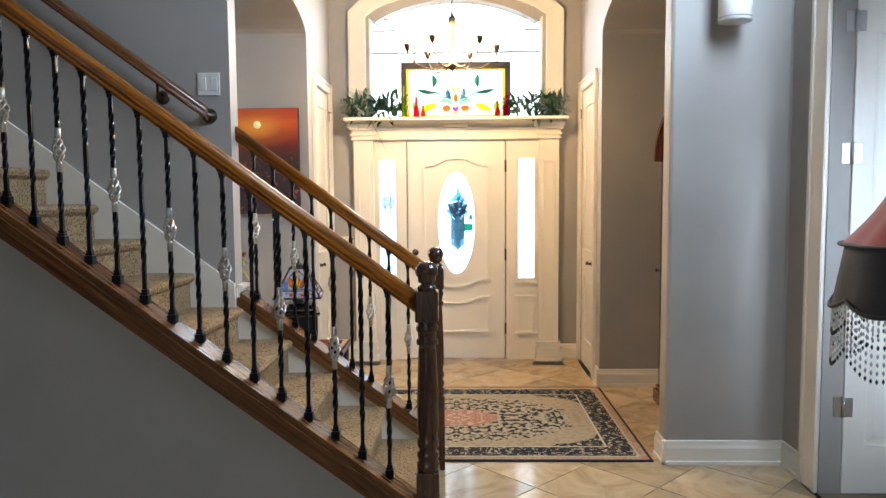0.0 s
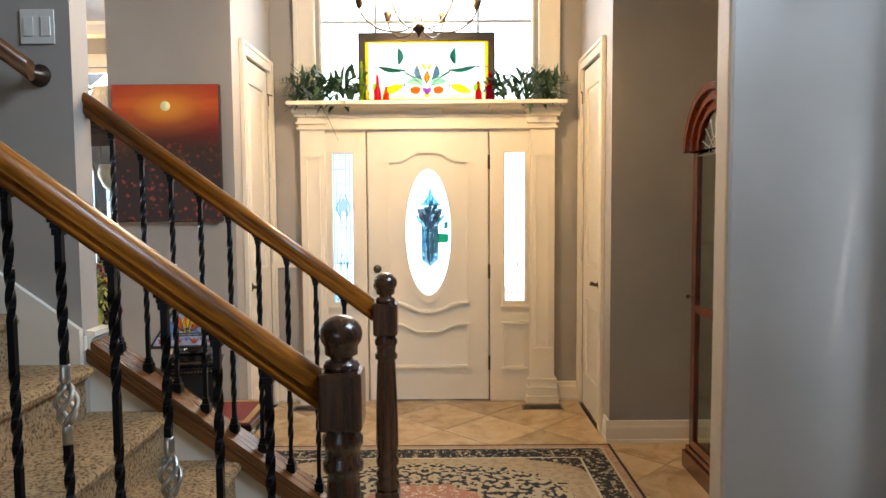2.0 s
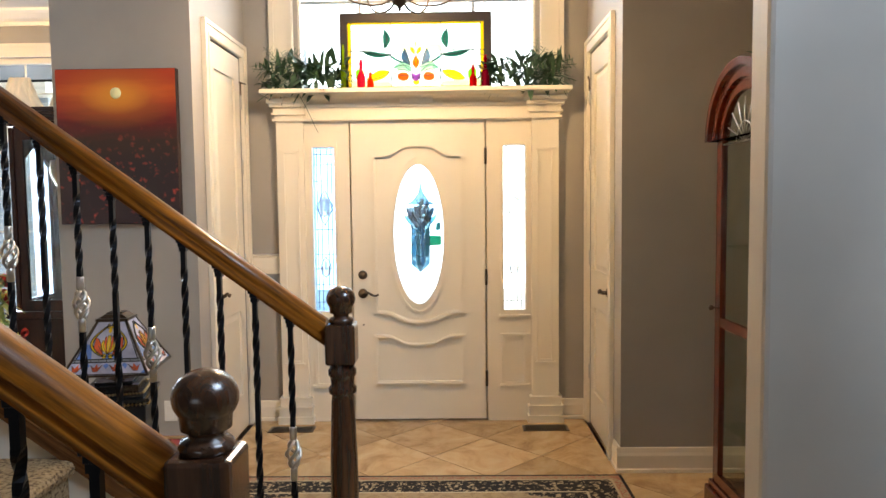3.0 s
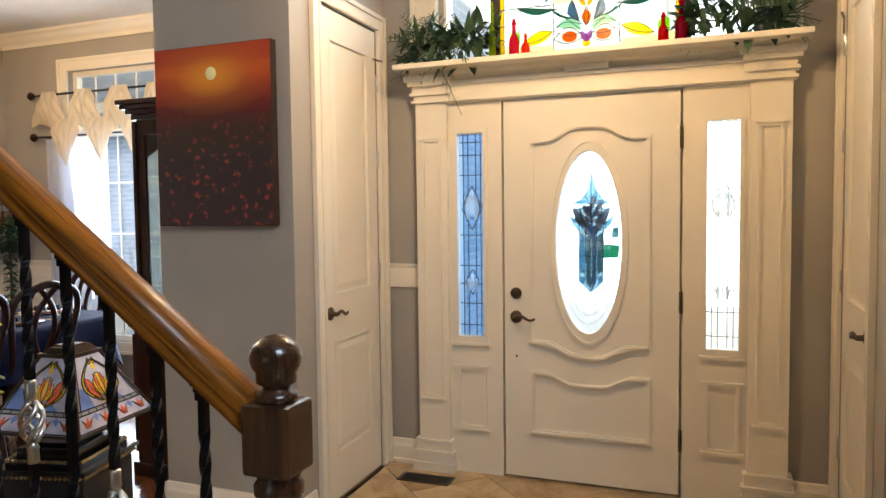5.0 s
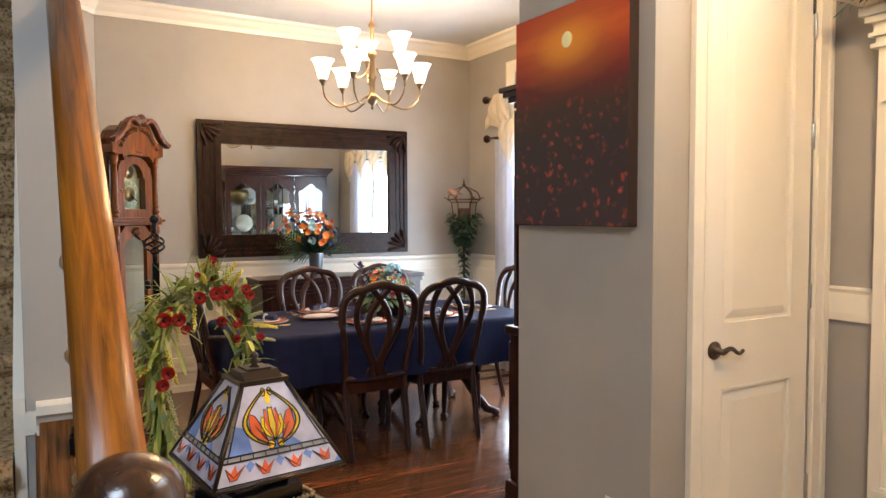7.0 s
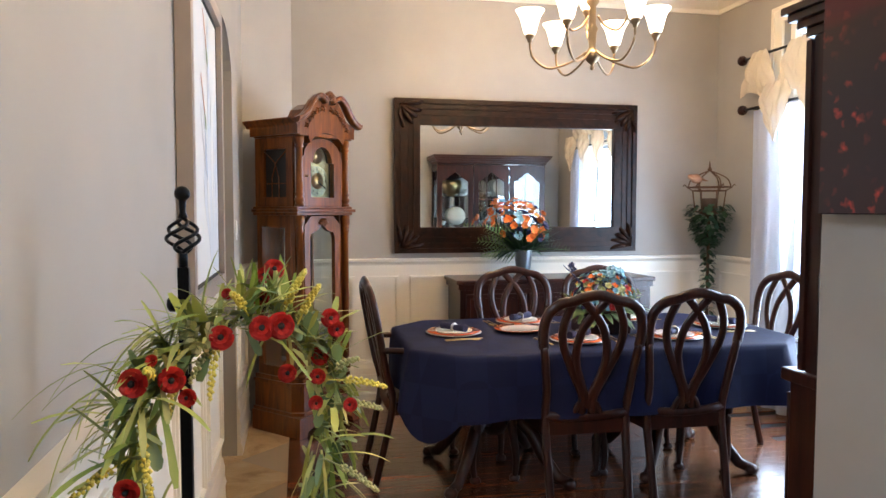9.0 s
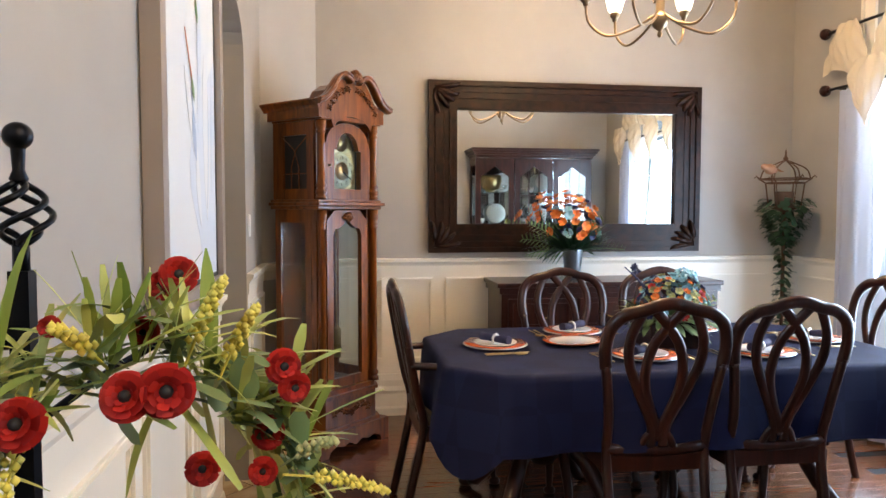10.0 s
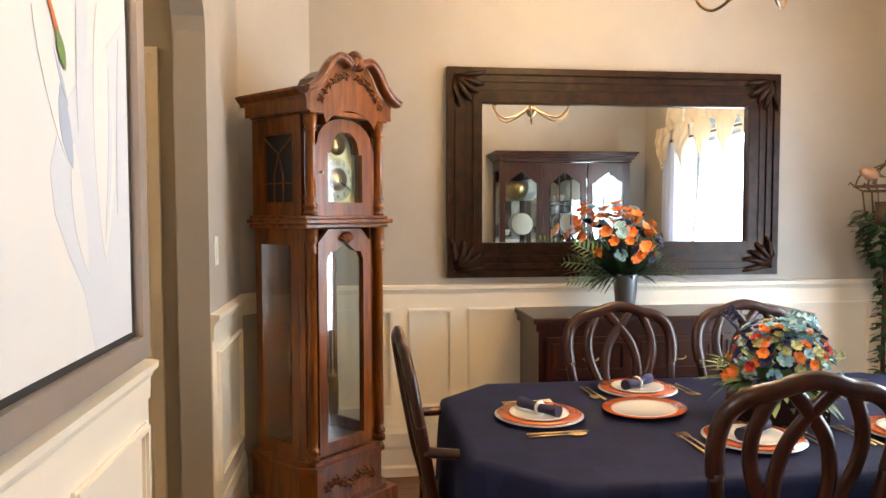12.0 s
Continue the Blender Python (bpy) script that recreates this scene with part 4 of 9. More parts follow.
def bottle(name, x, h, r, colour, label, y=6.47):
    ob = thing("glass_bottle", label, "bottle", (x, y, 2.25))
    bm = bmesh.new()
    lathe(bm, [(r * 0.9, 0), (r, 0.01), (r, h * 0.45), (r * 0.8, h * 0.55), (r * 0.4, h * 0.66), (r * 0.36, h * 0.93), (r * 0.5, h * 0.95), (r * 0.5, h), (0, h)], 16)
    part("glass", bm, stained(name, colour, 0.35), ob, smooth=True)
    bm = bmesh.new()
    lathe(bm, [(r * 0.3, 0), (r * 0.34, h * 0.10), (0, h * 0.11)], 12, centre=(0, 0, h))
    part("stopper", bm, stained(name + "_stopper", colour, 0.3), ob, smooth=True)


bottle("pink_glass", -0.355, 0.17, 0.026, (0.85, 0.03, 0.12), "pink-red glass bottle with a tall neck on the shelf")
bottle("orange_glass", -0.295, 0.10, 0.022, (0.90, 0.10, 0.02), "small orange-red glass bottle on the shelf")
bottle("lime_glass", -0.47, 0.26, 0.018, (0.55, 0.75, 0.03), "slender yellow-green glass bottle among leaves")
bottle("red_glass", 0.375, 0.13, 0.024, (0.75, 0.01, 0.02), "small deep red glass bottle on the shelf")
bottle("ruby_glass", 0.455, 0.19, 0.026, (0.60, 0.0, 0.06), "tall ruby glass bottle among leaves")

# ---- greenery helper ----
def blade(bm, base, way, length, width, droop=0.3, n=5, fold=0.15, strap=False):
    """A long leaf: bends down on its way."""
    b, d = Vector(base), Vector(way).normalized()
    side = d.cross(Vector((0, 0, 1)))
    side = side.normalized() if side.length > 0.05 else Vector((1, 0, 0))
    prev, p = None, b.copy()
    for i in range(n + 1):
        u = i / n
        w = width * (0.25 + math.sin(math.pi * min(1, 0.12 + u * 0.88))) * 0.8 if i < n else 0.0008
        if strap:
            w = width * (0.45 + 0.45 * u) * (1.0 if i < n else 0.45)
        nrm = side.cross(d).normalized()
        row = [bm.verts.new(p - side * w), bm.verts.new(p - nrm * w * fold), bm.verts.new(p + side * w)]
        if prev:
            bm.faces.new((prev[0], prev[1], row[1], row[0])).smooth = True
            bm.faces.new((prev[1], prev[2], row[2], row[1])).smooth = True
        prev = row
        d = (d + Vector((0, 0, -droop / n))).normalized()
        p = p + d * length / n


def leafmat(name, a, b, rough=0.5):
    m, t, bs = nodes(name, a, rough)
    g = t.nodes.new("ShaderNodeNewGeometry")
    t.links.new(ramp(t, g.outputs["Random Per Island"], [(0.0, a), (1.0, b)]), bs.inputs["Base Color"])
    bs.inputs["Subsurface Weight"].default_value = 0.0
    return m


M_LEAF = leafmat("dark_green_leaves", (0.025, 0.065, 0.03), (0.08, 0.15, 0.08))
M_LEAFB = leafmat("fresh_green_leaves", (0.16, 0.24, 0.035), (0.56, 0.58, 0.15))
M_PALM = leafmat("palm_leaves", (0.05, 0.12, 0.02), (0.16, 0.26, 0.06))
M_SAGE = leafmat("sage_leaves", (0.08, 0.15, 0.055), (0.26, 0.33, 0.14))
M_IVY = leafmat("ivy_leaves", (0.007, 0.028, 0.009), (0.022, 0.060, 0.020))


def rnd(a, b):
    return random.uniform(a, b)


for s, x in ((-1, -0.68), (1, 0.66)):
    gl = thing("greenery_garland", "dark green artificial leaf garland lying on the white shelf", "greenery", (x * 1.06, 6.50, 2.25))
    gl.scale = (1.0, 1.0, 1.2)
    bm, bf = bmesh.new(), bmesh.new()
    for i in range(230):
        bx = rnd(-0.25, 0.25)
        base = (bx, rnd(-0.03, 0.04), rnd(0.0, 0.15))
        way = (bx * 3 + rnd(-0.8, 0.8), rnd(-1, 0.2), rnd(-0.5, 1.2))
        blade(bm, base, way, rnd(0.06, 0.13), rnd(0.012, 0.021), rnd(0.2, 1.2), 4)
    for i in range(16):
        ang = rnd(-1.3, 1.3) if i < 10 else rnd(-2.2, 2.2)
        tip = Vector((math.sin(ang) * 0.8 + s * 0.25, rnd(-0.7, 0.1), math.cos(ang) * 0.8))
        b0 = Vector((rnd(-0.14, 0.14), rnd(-0.03, 0.02), 0.06))
        L = rnd(0.18, 0.30)
        tube(bf, [b0 + tip.normalized() * L * u + Vector((0, 0, -0.08 * u * u)) for u in (0, 0.3, 0.6, 1)], 0.002, 4)
        for k in range(9):
            u = k / 9
            q = b0 + tip.normalized() * L * u + Vector((0, 0, -0.08 * u * u))
            for e in (-1, 1):
                blade(bf, q, tip.normalized() * 0.6 + tip.cross(Vector((0, 1, 0))).normalized() * e, 0.07 * (1 - u * 0.6), 0.005, 0.4, 2)
    part("leaves", bm, M_LEAF, gl, "dark green oval leaves", "stuff")
    part("fern_fronds", bf, M_LEAF, gl, "dark green fern fronds", "stuff")


# ---- closet doors ----
def panel_door(name, label, width, height, panels, place, turn, hinge_side, handle=True):
    """A two-panel door in its casing; local x along the wall, -y out of it."""
    d = thing(name, label, "door", place, turn)
    bm = bmesh.new()
    xs = (0, 0.10, width - 0.10, width)
    zs = [0.0]
    for p0, p1 in panels:
        zs += [p0, p1]
    zs.append(height)
    for i in range(0, len(zs) - 1, 2):
        box(bm, 0.10, 0, zs[i], width - 0.10, 0.035, zs[i + 1])
    box(bm, 0, 0, 0, 0.10, 0.035, height)
    box(bm, width - 0.10, 0, 0, width, 0.035, height)
    part("slab", bm, M_DOOR, d, "smooth white painted door slab")
    for p0, p1 in panels:
        bm = bmesh.new()
        box(bm, 0.10, 0.012, p0, width - 0.10, 0.030, p1)
        o = [(0.10, p0), (width - 0.10, p0), (width - 0.10, p1), (0.10, p1)]
        def ins(k):
            return [(0.10 + k, p0 + k), (width - 0.10 - k, p0 + k), (width - 0.10 - k, p1 - k), (0.10 + k, p1 - k)]
        lo, hi = [bm.verts.new((x, 0.0115, z)) for x, z in ins(0.022)], [bm.verts.new((x, 0.002, z)) for x, z in ins(0.055)]
        bm.faces.new(hi)
        for q in range(4):
            bm.faces.new((lo[q], lo[(q + 1) % 4], hi[(q + 1) % 4], hi[q]))
        bmesh.ops.recalc_face_normals(bm, faces=bm.faces)
        ribbon(bm, ins(0.0), ins(0.010), "xz", -0.002, 0.0115)
        part("raised_panel", bm, M_DOOR, d, "white raised door panel")
    if not handle:
        for z in (0.45, 1.10, 1.73, 2.37):
            bm = bmesh.new()
            box(bm, 0.004, -0.003, z - 0.05, 0.042, 0.0, z + 0.05, 0.001)
            box(bm, -0.050, 0.007, z - 0.05, -0.012, 0.011, z + 0.05, 0.001)
            lathe(bm, [(0, -0.055), (0.007, -0.053), (0.007, 0.053), (0, 0.055)], 10, centre=(-0.004, 0.0, z))
            part("hinge", bm, M_NICKEL, d, "satin nickel hinge with both leaves showing")
        return d
    if handle:
        lever("lever_handle", d, (0.055 if hinge_side > 0 else width - 0.055, 0, 0.955), 0, 1 if hinge_side > 0 else -1)
    for z in (0.35, 1.12, 1.75, height - 0.28):
        bm = bmesh.new()
        lathe(bm, [(0.006, -0.05), (0.008, -0.045), (0.008, 0.045), (0.006, 0.05)], 8)
        part("hinge", bm, M_NICKEL, d, "satin nickel hinge", place=pose(width + 0.004 if hinge_side > 0 else -0.004, -0.006, z))
    bm = bmesh.new()
    hx = width - 0.03 if hinge_side > 0 else 0.03
    tube(bm, [(hx - 0.03, -0.02, height - 0.16), (hx + 0.05, -0.035, height - 0.16)], 0.005, 6)
    tube(bm, [(hx, -0.02, height - 0.16), (hx, -0.02, height - 0.24)], 0.004, 6)
    part("door_stop", bm, M_BRONZE, d, "small bronze hinge-pin stop")
    return d


def casing(name, w, h, place, turn, cw=0.09, jamb=0.115):
    bm = bmesh.new()
    def out(k):
        return [(-k, 0), (-k, h + k), (w + k, h + k), (w + k, 0)]
    ribbon(bm, out(cw), out(0.006), "xz", -0.016, 0.0)
    ribbon(bm, out(cw + 0.002), out(cw - 0.022), "xz", -0.026, -0.002)
    ribbon(bm, out(0.028), out(0.010), "xz", -0.021, -0.002)
    ob = part(name, bm, M_CREAM, None, "white moulded door casing", "structure", place=pose(*place, 0, 0, turn))
    for b in ((-0.006, 0.0, 0, -0.0005, jamb, h), (w + 0.0005, 0.0, 0, w + 0.006, jamb, h), (-0.006, 0.0, h + 0.0005, w + 0.006, jamb, h + 0.006)):
        bm = bmesh.new()
        box(bm, *b)
        part("jamb", bm, M_CREAM, ob)
    return ob


# west door faces east (local -y is world +x: turn 90), hinge far
casing("casing_closet_west", 0.61, 2.47, (-1.17, 5.92, 0), 90)
panel_door("closet_door", "tall white two-panel closet door with a bronze lever, closed", 0.608, 2.46, ((0.23, 0.81), (1.04, 2.32)), (-1.175, 5.921, 0.006), 90, 1)
casing("casing_closet_east", 0.61, 2.47, (1.15, 6.53, 0), -90)
panel_door("closet_door", "tall white two-panel closet door with a bronze lever, closed", 0.608, 2.46, ((0.23, 0.81), (1.04, 2.32)), (1.155, 6.529, 0.006), -90, -1)
casing("casing_room_door", 0.88, 2.50, (1.86, 3.60, 0), -90, 0.16, 0.14)
panel_door("room_door", "white two-panel room door with nickel hinges, standing open", 0.80, 2.48, ((0.24, 0.95), (1.15, 2.32)), (1.972, 3.588, 0.006), 0, -1, False)
# the dim hall's door behind the arched opening
casing("casing_hall_door", 0.76, 2.03, (-4.62, 2.92, 0), 90, 0.07, 0.04)
panel_door("hall_door", "white two-panel hall door in a moulded casing, closed", 0.756, 2.02, ((0.20, 0.80), (0.98, 1.90)), (-4.615, 2.922, 0.006), 90, 1, False)
# rail block beside the west pilaster
bm = bmesh.new()
profile_run(bm, [(0, 1.03), (0.014, 1.03), (0.018, 1.06), (0.018, 1.14), (0.026, 1.155), (0, 1.165)], (-1.17, 6.64, 0), (-0.965, 6.64, 0), (0, -1, 0))
structure("rail_block", bm, M_CREAM, "short white rail between casing and pilaster")

# ---- staircase ----
RISE, RUN, X1 = 0.1885, 0.2567, -0.145
stairs = thing("staircase", "straight staircase with speckled tan carpet between white skirts", "staircase", (0, 0, 0))
for k in range(1, 16):
    xn, z = X1 - RUN * (k - 1), RISE * k
    bm = bmesh.new()
    prof = [(xn - 0.012, z - RISE), (xn - 0.014, z - 0.06), (xn - 0.004, z - 0.052), (xn + 0.012, z - 0.040), (xn + 0.018, z - 0.022), (xn + 0.010, z - 0.006), (xn - 0.012, z), (xn - RUN - 0.03, z), (xn - RUN - 0.03, z - RISE)]
    prism(bm, prof, "xz", 2.835, 3.815 if xn < -1.1 else 3.875)
    part("step", bm, M_CARPET, stairs, "carpeted step with a rounded nose")
bm = bmesh.new()
prism(bm, [(-0.15, 0), (-4.0, 0), (-4.0, 0.25 - 0.06 + 0.735 * 4.0), (-0.15, 0.25 - 0.06 + 0.735 * 0.15)], "xz", 2.70, 2.79)
part("side_wall", bm, M_WALL, stairs, "greige painted wall below the stairs")


def slope_z(z0, x):
    return z0 + SLOPE * (-x)


NB, FB = 0.250, 0.148   # height of the baluster feet's line above x = 0: near side, far side


def capboard(name, y0, y1, zb, x0, x1, label, face):
    bm = bmesh.new()
    t = 0.032
    prism(bm, [(x0, slope_z(zb, x0)), (x1, slope_z(zb, x1)), (x1, slope_z(zb, x1) - t), (x0, slope_z(zb, x0) - t)], "xz", y0, y1)
    ob = part(name, bm, M_CAP, stairs, label)
    for fy0, fy1, d in face:
        bm = bmesh.new()
        prism(bm, [(x0, slope_z(zb, x0) - t), (x1, slope_z(zb, x1) - t), (x1, slope_z(zb, x1) - d), (x0, slope_z(zb, x0) - d)], "xz", fy0, fy1)
        part("cap_moulding", bm, M_CAP, ob, "dark oak moulding under the cap")
    return ob


capboard("near_cap", 2.69, 2.83, NB - 0.05 + 0.035, -0.14, -4.0, "dark polished oak stringer cap", ((2.680, 2.700, 0.075), (2.688, 2.700, 0.115)))
capboard("far_cap", 3.865, 4.005, FB, -0.15, -1.20, "dark polished oak stringer cap", ((3.857, 3.875, 0.085), (3.995, 4.013, 0.085)))
bm = bmesh.new()
prism(bm, [(-0.15, 0), (-1.20, 0), (-1.20, slope_z(FB, -1.20) - 0.033), (-0.15, slope_z(FB, -0.15) - 0.033)], "xz", 3.876, 3.994)
part("far_stringer", bm, M_CREAM, stairs, "white stringer wall below the far railing")
bm = bmesh.new()
prism(bm, [(-1.20, 0.5), (-4.1, 2.6), (-4.1, slope_z(FB + 0.04, -4.1)), (-1.20, slope_z(FB + 0.04, -1.20))], "xz", 3.818, 3.842)
prism(bm, [(-0.15, 0), (-4.0, 2.7), (-4.0, slope_z(0.2, -4.0)), (-0.15, slope_z(0.2, -0.15))], "xz", 2.79, 2.834)
part("skirt", bm, M_CREAM, stairs, "white stair skirt board")


def newel(label, place, zb):
    ob = thing("newel_post", label, "newel post", place)
    bm = bmesh.new()
    box(bm, -0.045, -0.045, 0, 0.045, 0.045, zb - 0.78, 0.006)
    part("base_block", bm, M_OAKV, ob, "square oak base")
    bm = bmesh.new()
    a = zb - 0.78
    lathe(bm, [(0.040, a - 0.005), (0.045, a + 0.01), (0.045, a + 0.03), (0.036, a + 0.04), (0.044, a + 0.055), (0.044, a + 0.07), (0.034, a + 0.085), (0.043, a + 0.10), (0.043, a + 0.12), (0.036, a + 0.135), (0.043, a + 0.18), (0.042, a + 0.30), (0.035, a + 0.48), (0.033, a + 0.50), (0.042, a + 0.505), (0.043, a + 0.52), (0.035, a + 0.53), (0.038, a + 0.555), (0.043, a + 0.56), (0.043, a + 0.575), (0.036, a + 0.585), (0.042, a + 0.60)], 24)
    part("turned_shaft", bm, M_OAKV, ob, "turned dark oak shaft with rings")
    bm = bmesh.new()
    box(bm, -0.045, -0.045, zb - 0.185, 0.045, 0.045, zb - 0.062, 0.008)
    part("upper_block", bm, M_OAKV, ob, "square oak block")
    bm = bmesh.new()
    b = zb - 0.062
    lathe(bm, [(0.034, b - 0.002), (0.038, b + 0.008), (0.034, b + 0.016), (0.024, b + 0.020), (0.023, b + 0.026), (0.034, b + 0.032)] + [(0.0445 * math.cos(radians(t)), zb + 0.012 + 0.039 * math.sin(radians(t))) for t in range(-38, 91, 8)], 28)
    part("ball_finial", bm, M_OAKV, ob, "polished ball finial")
    return ob


newel("dark oak newel post with a ball finial at the stairs", (-0.103, 2.762, 0), 1.236)
newel("dark oak newel post with a ball finial ending the inner railing", (-0.107, 3.935, 0), 1.208)


def handrail(name, y, x0, z0, x1, label, w=0.033, h=0.032, mat=None):
    rail = thing(name, label, "handrail", (0, 0, 0))
    bm = bmesh.new()
    sec = [(-0.8, -1), (0.8, -1), (0.9, -0.55), (0.72, -0.25), (1.0, 0.15), (0.95, 0.6), (0.6, 0.92), (0, 1.0), (-0.6, 0.92), (-0.95, 0.6), (-1.0, 0.15), (-0.72, -0.25), (-0.9, -0.55)]
    rings = []
    for x in (x0, x1):
        z = z0 + SLOPE * (x0 - x)
        rings.append([bm.verts.new((x + SLOPE * v * h * 0.0, y + u * w, z + v * h / math.cos(math.atan(SLOPE)))) for u, v in sec])
    n = len(sec)
    for k in range(n):
        bm.faces.new((rings[0][k], rings[0][(k + 1) % n], rings[1][(k + 1) % n], rings[1][k])).smooth = True
    bm.faces.new(rings[0][::-1])
    bm.faces.new(rings[1])
    bmesh.ops.recalc_face_normals(bm, faces=bm.faces)
    me = bm
    part("rail", me, mat or M_RAIL, rail, "moulded oak rail")
    bm = bmesh.new()
    prism(bm, [(x0 - 0.001, z0 - h * 1.25 + 0.001), (x1, z0 + SLOPE * (x0 - x1) - h * 1.25), (x1, z0 + SLOPE * (x0 - x1) - h * 1.25 - 0.008), (x0 - 0.001, z0 - h * 1.25 - 0.007)], "xz", y - 0.011, y + 0.011)
    part("fillet", bm, mat or M_RAIL, rail, "slim fillet strip under the rail")
    return rail


near_rail = handrail("stair_handrail", 2.762, -0.145, 1.132, -4.0, "moulded oak handrail over the near iron balusters")
far_rail = handrail("stair_handrail", 3.935, -0.15, 1.120, -1.20, "moulded oak handrail over the inner iron balusters")


def basket(bm, z, h=0.085, r=0.021):
    for q in range(4):
        pts = []
        for i in range(11):
            u = i / 10
            a = q * math.pi / 2 + u * math.pi * 1.15
            rr = 0.006 + (r - 0.006) * math.sin(math.pi * u) ** 0.75
            pts.append((rr * math.cos(a), rr * math.sin(a), z - h / 2 + h * u))
        tube(bm, pts, 0.0056, 6)


def baluster(label, length, fancy, place, tw0=None):
    ob = thing("iron_baluster", label, "baluster", place, group="iron balusters of the stairs")
    a = 0.0072
    bm = bmesh.new()
    mid = length * 0.47
    zs = [0.0, 0.05]
    if fancy:
        tw = [(0.10, mid - 0.105), (mid + 0.105, length - 0.10)]
    else:
        tw = [(length * 0.18, length * 0.46), (length * 0.60, length * 0.88)]
    def stretch(bm, z0, z1, twisted):
        n = max(1, int((z1 - z0) / 0.009)) if twisted else 1
        rows = []
        turns = (z1 - z0) / 0.055 * math.pi / 2
        turns = round(turns / (math.pi / 2)) * math.pi / 2
        for i in range(n + 1):
            u = i / n
            t = turns * u if twisted else 0
            s = a * (1.0 if not twisted else 1.05)
            rows.append([bm.verts.new((s * 1.414 * math.cos(t + math.pi / 4 + k * math.pi / 2), s * 1.414 * math.sin(t + math.pi / 4 + k * math.pi / 2), z0 + (z1 - z0) * u)) for k in range(4)])
        for p, q in zip(rows, rows[1:]):
            for k in range(4):
                bm.faces.new((p[k], p[(k + 1) % 4], q[(k + 1) % 4], q[k]))
    cur = 0.0
    for t0, t1 in tw:
        if fancy and t0 > mid:
            stretch(bm, cur, mid - 0.07, False)
            part("bar", bm, M_SHADE, ob, "black twisted square bar")
            bm = bmesh.new()
            cur = mid + 0.07
        stretch(bm, cur, t0, False)
        stretch(bm, t0, t1, True)
        cur = t1
    stretch(bm, cur, length, False)
    part("bar", bm, M_SHADE, ob, "black twisted square bar")
    for s in (1, -1):
        bm = bmesh.new()
        if s > 0:
            box(bm, -0.017, -0.017, -0.014, 0.017, 0.017, 0.022, 0.002)
            box(bm, -0.013, -0.013, 0.022, 0.013, 0.013, 0.032, 0.002)
            box(bm, -0.0105, -0.0105, 0.032, 0.0105, 0.0105, 0.044)
        else:
            box(bm, -0.017, -0.017, length - 0.02, 0.017, 0.017, length + 0.012, 0.002)
            box(bm, -0.013, -0.013, length - 0.032, 0.013, 0.013, length - 0.02, 0.002)
            box(bm, -0.0105, -0.0105, length - 0.046, 0.0105, 0.0105, length - 0.032)
        part("shoe", bm, M_SHADE, ob, "black iron shoe")
    if fancy:
        bm = bmesh.new()
        lathe(bm, [(0.0095, mid - 0.085), (0.0115, mid - 0.08), (0.0105, mid - 0.06), (0.012, mid - 0.055), (0.009, mid - 0.045), (0.006, mid - 0.04)], 12)
        part("collar", bm, M_SILVER, ob, "pewter collar", smooth=True)
        bm = bmesh.new()
        lathe(bm, [(0.006, mid + 0.04), (0.009, mid + 0.045), (0.012, mid + 0.055), (0.0105, mid + 0.06), (0.0115, mid + 0.08), (0.0095, mid + 0.085)], 12)
        part("collar", bm, M_SILVER, ob, "pewter collar", smooth=True)
        bm = bmesh.new()
        basket(bm, mid)
        part("twisted_basket", bm, M_SILVER, ob, "pewter twisted basket")
    return ob


def balusters(y, x0, step, n, zb, rail_z, rail_x, fancy_at):
    length = (rail_z + SLOPE * rail_x) - zb - 0.035
    a = baluster("black iron baluster with two twisted stretches", length, False, (0, 0, -50))
    b = baluster("black iron baluster with a pewter basket", length, True, (0, 0, -50))
    for i in range(n):
        x = x0 - step * i
        src = b if fancy_at(i) else a
        copy_thing(src, pose(x, y, zb - SLOPE * x + 0.013))
    for src in (a, b):
        for o in [*src.children_recursive, src]:
            bpy.data.objects.remove(o)


balusters(2.762, -0.256, 0.1060, 34, NB - 0.05 + 0.035, 1.132, -0.145, lambda i: i % 2 == 0)
balusters(3.935, -0.262, 0.1060, 9, FB, 1.120, -0.15, lambda i: i % 2 == 0)

wall_rail = handrail("wall_handrail", 3.765, -1.30, 1.985, -3.6, "dark oak wall handrail on bronze rosettes", 0.024, 0.026, M_CAP)
bm = bmesh.new()
lathe(bm, [(0.036, 0), (0.040, 0.006), (0.030, 0.012), (0.032, 0.02), (0.018, 0.026), (0.016, 0.06), (0, 0.061)], 22, m=pose(-1.31, 3.84, 1.975, 90))
part("rosette", bm, M_BRONZE, wall_rail, "round bronze end rosette", smooth=True)
for x in (-1.56, -2.6):
    bm = bmesh.new()
    z = 1.985 + SLOPE * (-1.30 - x) - 0.10
    lathe(bm, [(0.036, 0), (0.038, 0.006), (0.024, 0.012), (0, 0.013)], 20, m=pose(x, 3.84, z, 90))
    tube(bm, [(x, 3.83, z), (x, 3.79, z - 0.012), (x, 3.768, z + 0.02), (x, 3.766, z + 0.075)], 0.008, 8)
    part("bracket", bm, M_BRONZE, wall_rail, "bronze rail bracket", smooth=True)


def plate(name, label, place, turn, w=0.12, h=0.12, kind="switch", n=2):
    ob = thing(name, label, kind, place, turn)
    bm = bmesh.new()
    box(bm, -w / 2, -0.006, -h / 2, w / 2, 0, h / 2, 0.002)
    part("plate", bm, M_PLASTIC, ob)
    for i in range(n):
        cx = (i - (n - 1) / 2) * w / max(1, n)
        bm = bmesh.new()
        box(bm, cx - 0.017, -0.009, -0.033, cx + 0.017, -0.005, 0.033, 0.001)
        part("rocker" if kind == "switch" else "socket_face", bm, M_PLASTIC, ob)
    return ob


